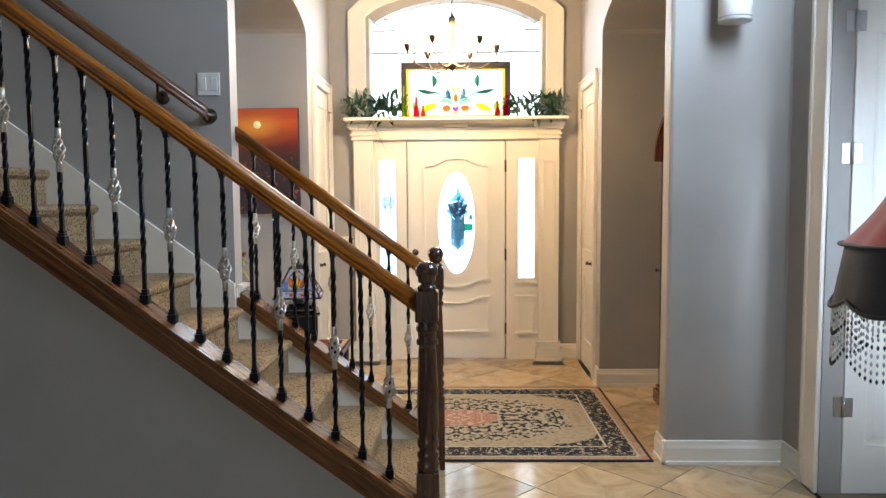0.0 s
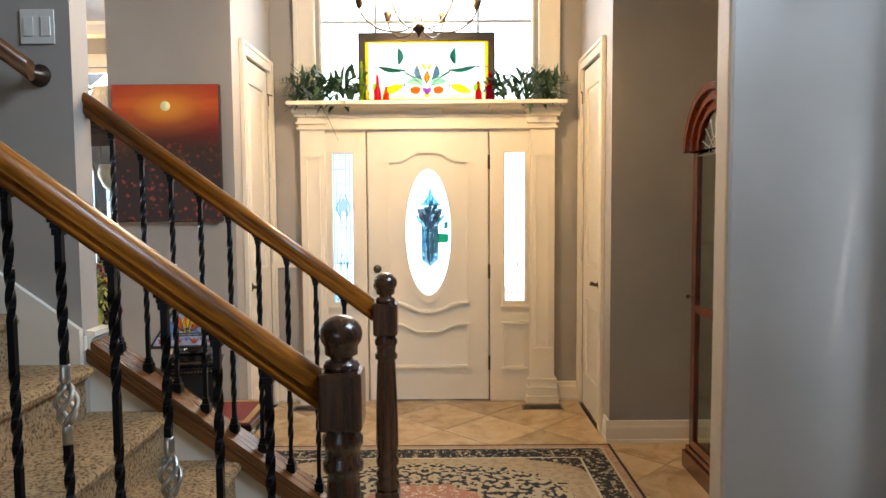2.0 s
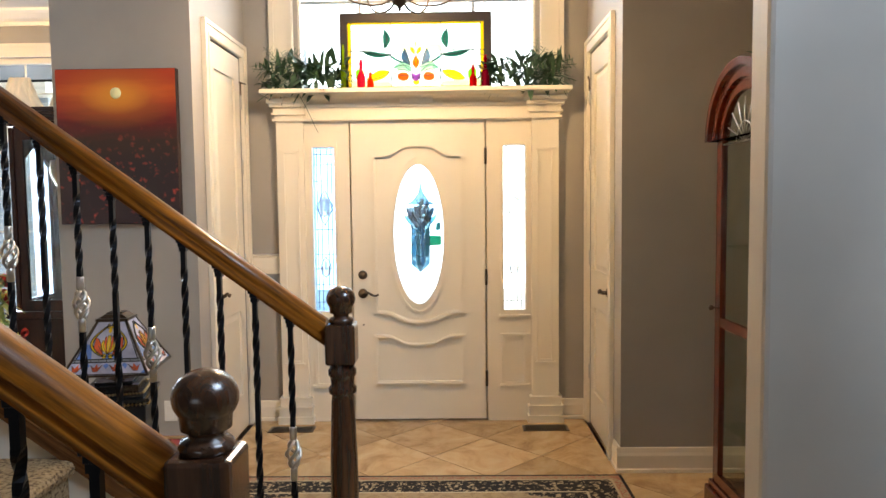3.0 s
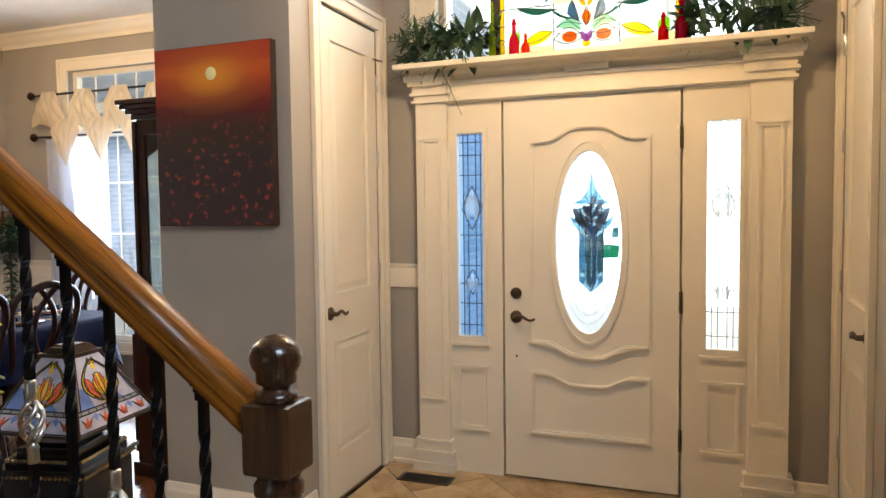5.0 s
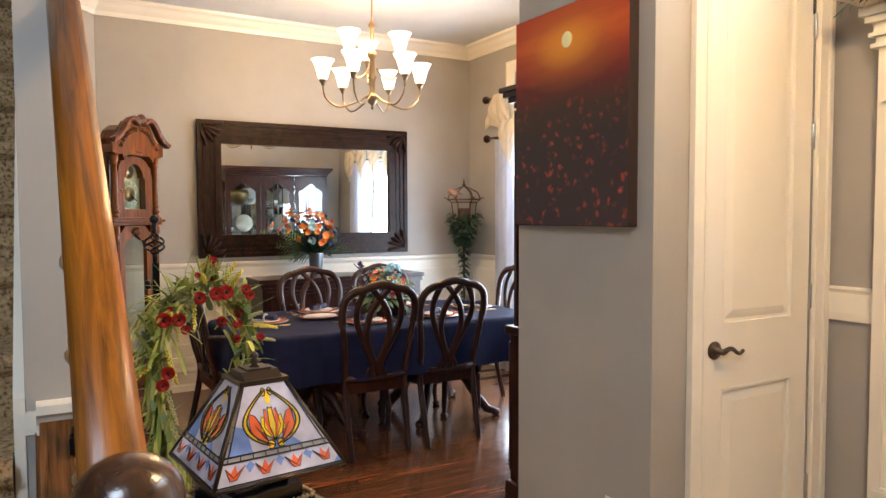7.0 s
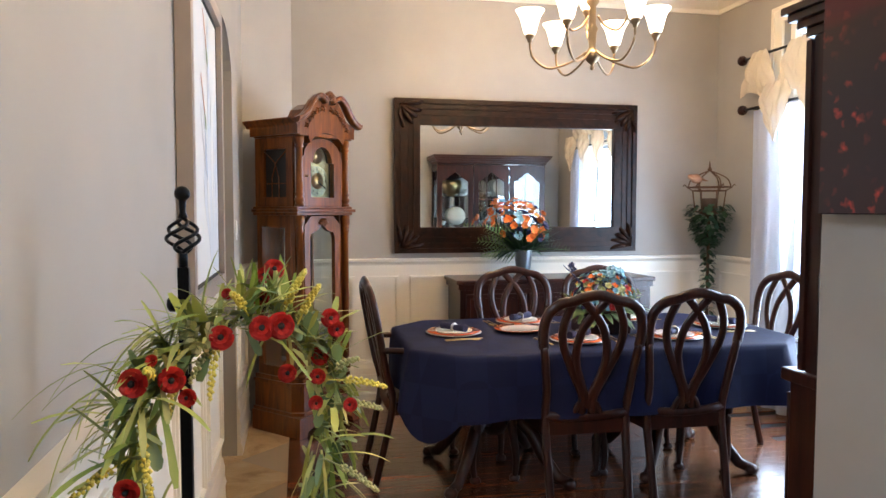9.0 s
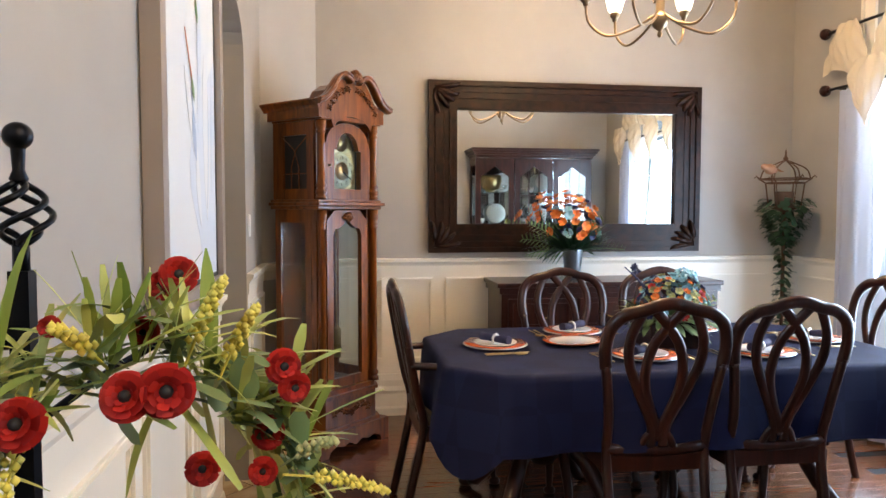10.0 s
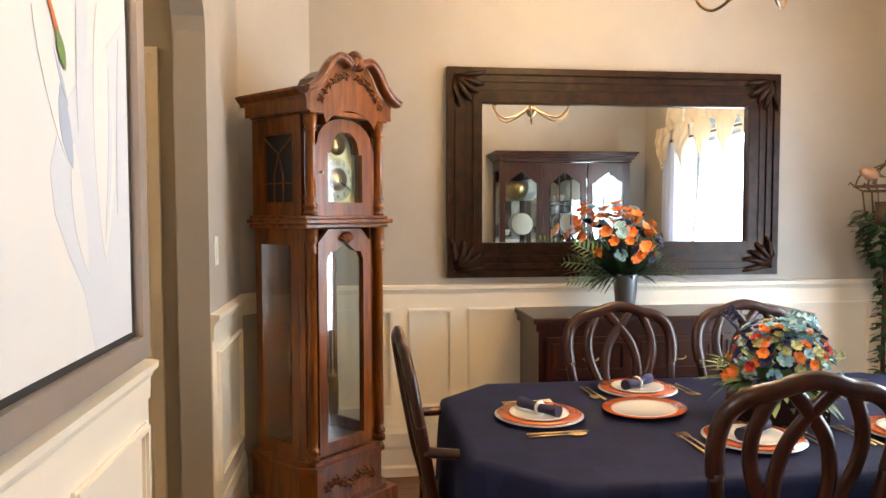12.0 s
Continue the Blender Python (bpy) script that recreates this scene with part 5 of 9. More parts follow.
plate("light_switch", "white double rocker switch plate on the stair wall", (-1.312, 3.84, 2.145), 0)
plate("wall_outlet", "ivory wall outlet below the sunset canvas", (-1.35, 5.66, 0.363), 0, 0.07, 0.115, "outlet", 1)
plate("light_switch", "white single switch plate beside the hall opening", (-4.60, 3.96, 1.30), 180, 0.07, 0.115, "switch", 1)

# sconce on the wall end
sc = thing("wall_sconce", "white cylinder wall light with a thin metal ring", "wall light", (1.497, 3.90, 2.452))
bm = bmesh.new()
lathe(bm, [(0.084, 0.0), (0.086, 0.004), (0.086, 0.32), (0, 0.32)], 28)
box(bm, -0.03, 0.03, 0.1, 0.03, 0.085, 0.22)
part("shade", bm, plain("opal_shade", (0.80, 0.80, 0.78), 0.4), sc, "white opal cylinder")
bm = bmesh.new()
lathe(bm, [(0.0865, 0.016), (0.089, 0.019), (0.0865, 0.022)], 28)
part("ring", bm, M_NICKEL, sc, "thin dark metal ring")

# ---- floor vents ----
for x in (-0.855, 0.835):
    v = thing("floor_vent", "bronze floor register set in the tiles", "floor vent", (x, 6.42, 0.001))
    bm = bmesh.new()
    box(bm, -0.15, -0.06, 0, 0.15, 0.06, 0.004)
    part("frame", bm, M_BRONZE, v)
    bm = bmesh.new()
    for i in range(18):
        box(bm, -0.13 + 0.0148 * i, -0.045, 0.0042, -0.122 + 0.0148 * i, 0.045, 0.0065)
    part("grille", bm, M_BLACK, v, "dark slotted grille")


# ---- dining room: window, curtains ----
dw = thing("dining_window", "tall white-framed dining window with grilles, daylight behind", "window", (0, 7.66, 0))
bm = bmesh.new()
o = [(WX0, WZ0), (WX1, WZ0), (WX1, WZ1), (WX0, WZ1)]
def grow(k):
    return [(WX0 - k, WZ0 - k), (WX1 + k, WZ0 - k), (WX1 + k, WZ1 + k), (WX0 - k, WZ1 + k)]
ribbon(bm, grow(0.10), grow(0.0), "xz", -0.018, 0.0)
ribbon(bm, grow(0.105), grow(0.08), "xz", -0.03, -0.002)
part("casing", bm, M_CREAM, dw, "white moulded window casing")
bm = bmesh.new()
for a, b in ((0.0, 0.045),):
    ribbon(bm, grow(-0.0005), grow(-b), "xz", 0.05, 0.11)
box(bm, -3.82, 0.05, WZ0 + 0.045, -3.77, 0.11, WZ1 - 0.045)
box(bm, WX0 + 0.045, 0.052, 2.16, -3.82, 0.108, 2.22)
box(bm, -3.77, 0.052, 2.16, WX1 - 0.045, 0.108, 2.22)
part("window_frame", bm, M_CREAM, dw, "white window frame")
bm = bmesh.new()
for x in (-4.50, -4.27, -4.04, -3.55, -3.32, -3.09):
    box(bm, x - 0.007, 0.07, WZ0 + 0.04, x + 0.007, 0.078, WZ1 - 0.04)
for z in (0.85, 1.3, 1.75, 2.45):
    box(bm, WX0 + 0.04, 0.0695, z - 0.007, WX1 - 0.04, 0.0775, z + 0.007)
part("grille", bm, M_CREAM, dw, "thin white window grille")
bm = bmesh.new()
box(bm, WX0 + 0.01, 0.080, WZ0 + 0.01, WX1 - 0.01, 0.084, WZ1 - 0.01)
part("pane", bm, M_GLASS, dw)


def cloth_material(name, colour, clear, thin=0.5):
    m, t, b = nodes(name, colour, 0.8)
    tl, tr = t.nodes.new("ShaderNodeBsdfTranslucent"), t.nodes.new("ShaderNodeBsdfTransparent")
    tl.inputs["Color"].default_value = (*colour, 1)
    m1, m2 = t.nodes.new("ShaderNodeMixShader"), t.nodes.new("ShaderNodeMixShader")
    m1.inputs[0].default_value, m2.inputs[0].default_value = thin, clear
    t.links.new(b.outputs[0], m1.inputs[1])
    t.links.new(tl.outputs[0], m1.inputs[2])
    t.links.new(m1.outputs[0], m2.inputs[1])
    t.links.new(tr.outputs[0], m2.inputs[2])
    t.links.new(m2.outputs[0], t.nodes["Material Output"].inputs["Surface"])
    return m


M_SHEER, M_SATIN = cloth_material("white_sheer", (0.62, 0.67, 0.80), 0.10), cloth_material("champagne_satin", (0.62, 0.53, 0.40), 0.01, 0.15)


def curtain(x0, x1, label):
    c = thing("sheer_curtain", label, "curtain", (0, 7.56, 0))
    bm = bmesh.new()
    n, rows = 90, 14
    grid = []
    for r in range(rows + 1):
        z = 2.14 + (0.02 - 2.14) * r / rows
        row = []
        for i in range(n + 1):
            u = i / n
            f = u * 11 * math.pi + 1.3 * math.sin(u * 7)
            row.append(bm.verts.new((x0 + (x1 - x0) * u + 0.01 * math.sin(f * 0.7 + r * 0.12), 0.026 * math.sin(f) * (0.55 + 0.45 * r / rows), z)))
        grid.append(row)
    for r in range(rows):
        for i in range(n):
            bm.faces.new((grid[r][i], grid[r][i + 1], grid[r + 1][i + 1], grid[r + 1][i])).smooth = True
    part("sheer_panel", bm, M_SHEER, c)


curtain(-4.92, -4.20, "gathered white sheer curtain hanging to the floor")
curtain(-3.22, -2.62, "gathered white sheer curtain hanging to the floor")
for z, y in ((2.53, 7.57), (2.165, 7.58)):
    rod = thing("curtain_rod", "black curtain rod with a round wooden finial", "curtain rod", (0, y, z))
    bm = bmesh.new()
    tube(bm, [(-5.04, 0, 0), (-2.6, 0, 0)], 0.010, 10)
    part("rod", bm, M_SHADE, rod)
    bm = bmesh.new()
    lathe(bm, [(0.012, 0), (0.020, 0.008), (0.014, 0.016), (0.034, 0.030), (0.038, 0.048), (0.028, 0.066), (0, 0.074)], 18, m=pose(-5.04, 0, 0, 0, -90))
    part("finial", bm, M_CHERRY, rod, "dark turned finial", smooth=True)
    bm = bmesh.new()
    tube(bm, [(-4.98, 0, 0), (-4.98, 7.66 - y, 0)], 0.008, 8)
    part("bracket", bm, M_SHADE, rod)
val = thing("scarf_valance", "champagne satin valance in puffed swags over the curtain rod", "valance", (0, 7.55, 0))
for k in range(6):
    cx = -4.86 + 0.40 * k
    for lobe in (0, 1):
        bm = bmesh.new()
        n, rows, grid = 22, 16, []
        w = 0.21 if lobe == 0 else 0.17
        ox = cx + (0.0 if lobe == 0 else 0.20)
        top, drop = (2.555, 0.31) if lobe == 0 else (2.30, 0.38)
        for r in range(rows + 1):
            v, row = r / rows, []
            width = w * (0.40 + 0.62 * v) if lobe == 0 else w * (0.75 + 0.25 * min(1, v / 0.25) if v < 0.25 else 1.0 - 0.90 * (v - 0.25) / 0.75)
            for i in range(n + 1):
                u = -1 + 2 * i / n
                y = -0.045 * math.sin(math.pi * v) * (1 - u * u) - 0.010 * math.sin(u * 9 + v * 6 + k) - 0.010 * math.sin(u * 17 - v * 9 + 2 * k) * math.sin(math.pi * v) - 0.02 * lobe
                row.append(bm.verts.new((ox + width * u, y, top - drop * v - 0.03 * math.sin(3 * u + k) * v)))
            grid.append(row)
        for r in range(rows):
            for i in range(n):
                bm.faces.new((grid[r][i], grid[r][i + 1], grid[r + 1][i + 1], grid[r + 1][i])).smooth = True
        part("swag", bm, M_SATIN, val, "puffed champagne satin swag")

# ---- big mirror ----
mir = thing("wall_mirror", "large wall mirror in a wide dark carved wooden frame", "mirror", (-5.53, 5.975, 1.67))
HY, HZ = 0.962, 0.572
def mr(k):
    return [(-HY + k, -HZ + k), (HY - k, -HZ + k), (HY - k, HZ - k), (-HY + k, HZ - k)]
M_FRAME = wood("espresso_frame", (0.004, 0.002, 0.001), (0.036, 0.013, 0.006), 0.40, (3, 3, 3), 0.05, 0.5, 6)
M_FRAME.node_tree.nodes["Principled BSDF"].inputs["Specular IOR Level"].default_value = 0.15
for nm, a, b, d0, d1, lab in (("outer_moulding", 0.0, 0.035, 0.0, 0.045, "dark stepped outer moulding"), ("frame_board", 0.030, 0.150, 0.0, 0.030, "wide dark scooped frame"), ("inner_moulding", 0.142, 0.192, 0.0, 0.042, "dark inner moulding")):
    bm = bmesh.new()
    ribbon(bm, mr(a), mr(b), "yz", d0, d1)
    if nm == "frame_board":
        ribbon(bm, mr(0.045), mr(0.075), "yz", 0.025, 0.040)
        ribbon(bm, mr(0.105), mr(0.118), "yz", 0.025, 0.036)
    if nm == "inner_moulding":
        ribbon(bm, mr(0.178), mr(0.186), "yz", 0.03, 0.047)
    part(nm, bm, M_FRAME, mir, lab)
for sy in (-1, 1):
    for sz in (-1, 1):
        cy, cz = sy * (HY - 0.045), sz * (HZ - 0.045)
        for dy, dz, ln_, wd_ in ((-1, -1, 0.15, 0.022), (-1, -0.45, 0.16, 0.020), (-0.45, -1, 0.16, 0.020), (-1, 0.02, 0.17, 0.018), (0.02, -1, 0.17, 0.018), (-0.75, -1, 0.10, 0.018), (-1, -0.75, 0.10, 0.018)):
            bm = bmesh.new()
            w = Vector((0, dy * sy, dz * sz)).normalized()
            n_ = Vector((0, -w.z, w.y))
            p0 = Vector((0.038, cy, cz))
            tube(bm, [p0 + w * 0.008, p0 + w * ln_ * 0.4 + Vector((0.016, 0, 0)), p0 + w * ln_ * 0.8 + n_ * 0.012 + Vector((0.010, 0, 0)), p0 + w * ln_ + n_ * 0.026 - Vector((0.002, 0, 0))], lambda u, r_=wd_: r_ * (0.55 + 0.6 * math.sin(math.pi * min(1, u * 0.9 + 0.1))), 6, 0.8)
            part("acanthus_leaf", bm, M_FRAME, mir, "carved leaf at the corner", smooth=True)
bm = bmesh.new()
box(bm, 0.010, -HY + 0.185, -HZ + 0.185, 0.018, HY - 0.185, HZ - 0.185)
part("mirror_glass", bm, M_MIRROR, mir, "clear reflecting mirror glass")

# ---- sideboard ----
sb = thing("sideboard", "dark cherry sideboard with panelled drawers below the mirror", "sideboard", (-5.29, 6.14, 0))
bm = bmesh.new()
box(bm, -0.20, -0.72, 0.10, 0.20, 0.72, 0.86)
part("carcass", bm, M_CHERRY, sb)
bm = bmesh.new()
box(bm, -0.215, -0.75, 0.90, 0.225, 0.75, 0.93, 0.006)
box(bm, -0.21, -0.735, 0.862, 0.213, 0.735, 0.899)
part("top", bm, M_CHERRY, sb, "polished dark top")
for i in range(3):
    for z0, z1, nm in ((0.62, 0.83, "drawer"), (0.16, 0.59, "door")):
        bm = bmesh.new()
        y0 = -0.68 + 0.46 * i
        box(bm, 0.2005, y0, z0, 0.215, y0 + 0.44, z1, 0.004)
        ribbon(bm, [(y0 + 0.03, z0 + 0.03), (y0 + 0.41, z0 + 0.03), (y0 + 0.41, z1 - 0.03), (y0 + 0.03, z1 - 0.03)], [(y0 + 0.05, z0 + 0.05), (y0 + 0.39, z0 + 0.05), (y0 + 0.39, z1 - 0.05), (y0 + 0.05, z1 - 0.05)], "yz", 0.214, 0.222)
        dr = part(nm, bm, M_CHERRY, sb)
        bm = bmesh.new()
        tube(bm, [(0.228 + 0.018 * math.sin(a), y0 + 0.22 - 0.04 * math.cos(a), (z0 + z1) / 2 - 0.012 * math.sin(a)) for a in [math.pi * q / 8 for q in range(9)]], 0.004, 6)
        part("handle", bm, M_BRASS, dr, "small brass pull")
for y in (-0.68, 0.68):
    for x in (-0.16, 0.16):
        bm = bmesh.new()
        lathe(bm, [(0.02, 0), (0.035, 0.02), (0.03, 0.06), (0.038, 0.10)], 12, centre=(x, y, 0))
        part("foot", bm, M_CHERRY, sb)


# ---- flowers ----
def flower(bm, centre, way, r, petals=6, layers=2, cup=0.4):
    q = Vector(way).normalized().to_track_quat("Z", "Y")
    for l in range(layers):
        rr = r * (1 - 0.35 * l)
        for k in range(petals):
            a = 2 * math.pi * (k + 0.5 * l) / petals + rnd(-0.1, 0.1)
            ring = []
            for (u, w) in ((0.08, 0.08), (0.55, 0.42), (1.0, 0.32), (1.05, 0)):
                for s in ((-1, 1) if w else (0,)):
                    c = Vector((u * rr * math.cos(a) - s * w * rr * math.sin(a), u * rr * math.sin(a) + s * w * rr * math.cos(a), rr * (cup + 0.3 * l) * u * u + 0.01 * r * l))
                    ring.append(bm.verts.new(Vector(centre) + q @ c))
            bm.faces.new((ring[0], ring[1], ring[3], ring[2])).smooth = True
            bm.faces.new((ring[2], ring[3], ring[5], ring[4])).smooth = True
            bm.faces.new((ring[4], ring[5], ring[6])).smooth = True


M_RED = leafmat("red_petals", (0.26, 0.006, 0.006), (0.52, 0.022, 0.014), 0.6)
M_ORANGE = leafmat("orange_petals", (0.75, 0.14, 0.02), (0.85, 0.28, 0.05), 0.6)
M_NAVY = leafmat("navy_petals", (0.01, 0.012, 0.05), (0.03, 0.04, 0.12), 0.6)
M_PALEB = leafmat("pale_blue_petals", (0.20, 0.48, 0.55), (0.42, 0.62, 0.70), 0.6)
M_YEL = leafmat("yellow_seed_spikes", (0.66, 0.55, 0.06), (0.80, 0.70, 0.18), 0.7)
M_OLIVE = leafmat("olive_leaves", (0.30, 0.33, 0.09), (0.52, 0.52, 0.20), 0.7)
M_DRY = leafmat("pale_green_blooms", (0.32, 0.36, 0.14), (0.50, 0.48, 0.24), 0.7)
M_GALV = paint("zinc_vase", (0.32, 0.35, 0.38), 0.35, 40, 0.2, 0.2, metal=0.9)


def ball_cluster(bm, centre, r, n, size):
    for i in range(n):
        d = Vector((rnd(-1, 1), rnd(-1, 1), rnd(-1, 1)))
        d = d.normalized() * r * rnd(0.7, 1)
        flower(bm, Vector(centre) + d, d, size, 4, 1)


vz = thing("flower_vase", "tapered zinc vase of orange lilies and palm leaves on the sideboard", "flower arrangement", (-5.25, 5.93, 0.93))
bm = bmesh.new()
lathe(bm, [(0.045, 0), (0.048, 0.005), (0.066, 0.19), (0.070, 0.20), (0.062, 0.20), (0.045, 0.02), (0, 0.02)], 24)
part("vase", bm, M_GALV, vz, "tapered zinc vase")
bm, bp, bo, bn, bb = (bmesh.new() for _ in range(5))
for i in range(170):
    d = Vector((rnd(-1, 1), rnd(-1.3, 1.3), rnd(0.25, 1.7)))
    blade(bm, (d.x * 0.04, d.y * 0.05, 0.19), d, rnd(0.14, 0.30), rnd(0.008, 0.018), rnd(0.2, 0.9), 5)
for k, (dy, dz) in enumerate(((-1.0, 0.45), (-0.9, 0.75), (0.6, 1.0), (0.9, 0.25), (-0.2, 1.3), (-1.1, 0.2))):
    d = Vector((0.25, dy, dz)).normalized()
    L = 0.40 if k < 2 else 0.34
    pts = [Vector((0, 0, 0.18)) + d * L * u + Vector((0, 0, -0.07 * u * u)) for u in [i / 12 for i in range(13)]]
    tube(bp, pts, 0.003, 4)
    for i in range(2, 13):
        for e in (-1, 1):
            blade(bp, pts[i], d * 0.8 + d.cross(Vector((1, 0, 0.1))).normalized() * e, 0.13 * (1.1 - i / 14), 0.008, 0.3, 2)
for i in range(60):
    a, e = rnd(0, 6.28), rnd(-0.25, 1.5)
    d = Vector((math.cos(a) * math.cos(e), math.sin(a) * math.cos(e) * 1.1, math.sin(e)))
    if d.x < -0.6:
        d.x = -d.x
    c = Vector((0, 0, 0.33)) + d * rnd(0.12, 0.25)
    if i % 4 == 3:
        flower(bn, c * 0.92, d, 0.03, 6, 2)
    elif i % 4 == 2 and i % 8 == 2:
        flower(bb, c, d, 0.032, 6, 2)
    else:
        flower(bo, c, d, rnd(0.022, 0.032), 6, 1, 0.5)
part("leaves", bm, M_IVY, vz, "dark green filler leaves", "stuff")
part("palm_fronds", bp, M_PALM, vz, "fresh green palm fronds", "stuff")
part("orange_spray", bo, M_ORANGE, vz, "orange lily blooms", "stuff")
part("navy_spray", bn, M_NAVY, vz, "dark navy blooms", "stuff")
part("blue_spray", bb, M_PALEB, vz, "pale blue blooms", "stuff")

# ---- table with cloth ----
TX, TY, TZ = -3.945, 5.87, 0.755
tab = thing("dining_table", "dark cherry double-pedestal dining table", "table", (TX, TY, 0))
bm = bmesh.new()
prism(bm, [(-0.50, -0.80), (-0.32, -0.98), (0.32, -0.98), (0.50, -0.80), (0.50, 0.80), (0.32, 0.98), (-0.32, 0.98), (-0.50, 0.80)], "xy", TZ - 0.035, TZ - 0.006)
part("tabletop", bm, M_CHERRY, tab)
bm = bmesh.new()
box(bm, -0.42, -0.88, TZ - 0.12, 0.42, 0.88, TZ - 0.036)
part("apron", bm, M_CHERRY, tab)
for py in (-0.52, 0.52):
    bm = bmesh.new()
    lathe(bm, [(0.05, 0.22), (0.085, 0.28), (0.09, 0.34), (0.05, 0.40), (0.045, 0.46), (0.075, 0.55), (0.10, 0.636)], 20, centre=(0, py, 0))
    part("pedestal", bm, M_CHERRY, tab, "turned dark pedestal", smooth=True)
    for k in range(4):
        a = math.pi / 4 + k * math.pi / 2
        c, s = math.cos(a), math.sin(a)
        bm = bmesh.new()
        tube(bm, [(c * r, py + s * r, z) for r, z in ((0.04, 0.30), (0.13, 0.33), (0.22, 0.26), (0.30, 0.13), (0.37, 0.05), (0.43, 0.035))], lambda u: 0.036 - 0.014 * u, 10, 1.3)
        lathe(bm, [(0.0, 0), (0.030, 0.010), (0.036, 0.03), (0.028, 0.05), (0, 0.058)], 12, centre=(c * 0.435, py + s * 0.435, 0))
        part("cabriole_leg", bm, M_CHERRY, tab, "curved leg with a scroll foot")


def cloth_tex():
    m, t, b = nodes("navy_tablecloth", (0.018, 0.022, 0.075), 0.7)
    v = coords(t)
    br = add(t, "ShaderNodeTexChecker", Scale=7.0)
    t.links.new(v, br.inputs["Vector"])
    br.inputs["Color1"].default_value, br.inputs["Color2"].default_value = (0.004, 0.006, 0.030, 1), (0.006, 0.009, 0.040, 1)
    t.links.new(br.outputs["Color"], b.inputs["Base Color"])
    n = add(t, "ShaderNodeTexNoise", Scale=600.0)
    t.links.new(v, n.inputs["Vector"])
    bumped(t, b, n.outputs["Fac"], 0.25, 0.001)
    b.inputs["Sheen Weight"].default_value = 0.0
    b.inputs["Specular IOR Level"].default_value = 0.2
    return m


M_CLOTH = cloth_tex()
tc = thing("tablecloth", "navy woven tablecloth draped over the dining table with hanging corners", "tablecloth", (TX, TY, TZ))
bm = bmesh.new()
HX_, HY_ = 0.545, 1.03
cor = 0.20
poly = [(-HX_, -HY_ + cor), (-HX_ + cor, -HY_), (HX_ - cor, -HY_), (HX_, -HY_ + cor), (HX_, HY_ - cor), (HX_ - cor, HY_), (-HX_ + cor, HY_), (-HX_, HY_ - cor)]
loop = []
for i in range(8):
    a, b = Vector(poly[i]), Vector(poly[(i + 1) % 8])
    n = max(4, int((b - a).length / 0.035))
    for k in range(n):
        p = a.lerp(b, k / n)
        d = (b - a).normalized()
        loop.append((p, Vector((d.y, -d.x)), i, k / n))
N = len(loop)
def around(i, w=3):
    v = Vector((0, 0))
    for k in range(-w, w + 1):
        v += loop[(i + k) % N][1]
    return v.normalized()
rings = []
for r, (off, z) in enumerate(((-0.03, 0.001), (-0.008, 0.0), (0.006, -0.008), (0.012, -0.03), (0.02, -0.09), (0.028, -0.16), (0.034, -0.23), (0.038, -0.30))):
    row = []
    for i, (p, nrm, side, u) in enumerate(loop):
        nn = around(i, 4)
        hang = max(0, r - 3) / 4
        corner = 1.0 if side in (0, 2, 4, 6) and side % 2 == 0 else 0.0
        is_cut = side in (0, 2, 4, 6)
        fold = math.sin(i * 0.55) * 0.018 + math.sin(i * 0.23 + 1) * 0.016
        extra = 0.0
        if side in (0, 2, 4, 6) and (poly[side][0] * poly[(side + 1) % 8][0] > 0 and abs(poly[side][0]) != abs(poly[(side + 1) % 8][0])):
            extra = math.sin(math.pi * u)
        q = p + nn * (off + hang * (fold + 0.05 * extra))
        row.append(bm.verts.new((q.x, q.y, z - hang * 0.10 * extra)))
    rings.append(row)
for a, b in zip(rings, rings[1:]):
    for i in range(N):
        j = (i + 1) % N
        bm.faces.new((a[j], a[i], b[i], b[j])).smooth = True
bm.faces.new(rings[0])
bmesh.ops.recalc_face_normals(bm, faces=bm.faces)
part("cloth", bm, M_CLOTH, tc)


# ---- chairs ----
def sweep2(bm, pts, w, d, y_of, seg=8):
    """A flat bar in the chair's back plane."""
    tube(bm, [(x, y_of(z), z) for x, z in pts], w, seg, d, up=(0, 1, 0))


def smooth_path(pts, n=6):
    out = []
    P = [Vector(p) for p in pts]
    for i in range(len(P) - 1):
        p0, p1, p2, p3 = P[max(0, i - 1)], P[i], P[i + 1], P[min(len(P) - 1, i + 2)]
        for k in range(n):
            t = k / n
            out.append(tuple(0.5 * ((2 * p1) + (p2 - p0) * t + (2 * p0 - 5 * p1 + 4 * p2 - p3) * t * t + (3 * p1 - p0 - 3 * p2 + p3) * t ** 3)))
    return out + [tuple(P[-1])]


M_SEAT = paint("olive_brown_upholstery", (0.12, 0.08, 0.035), 0.8, 300, 0.5)


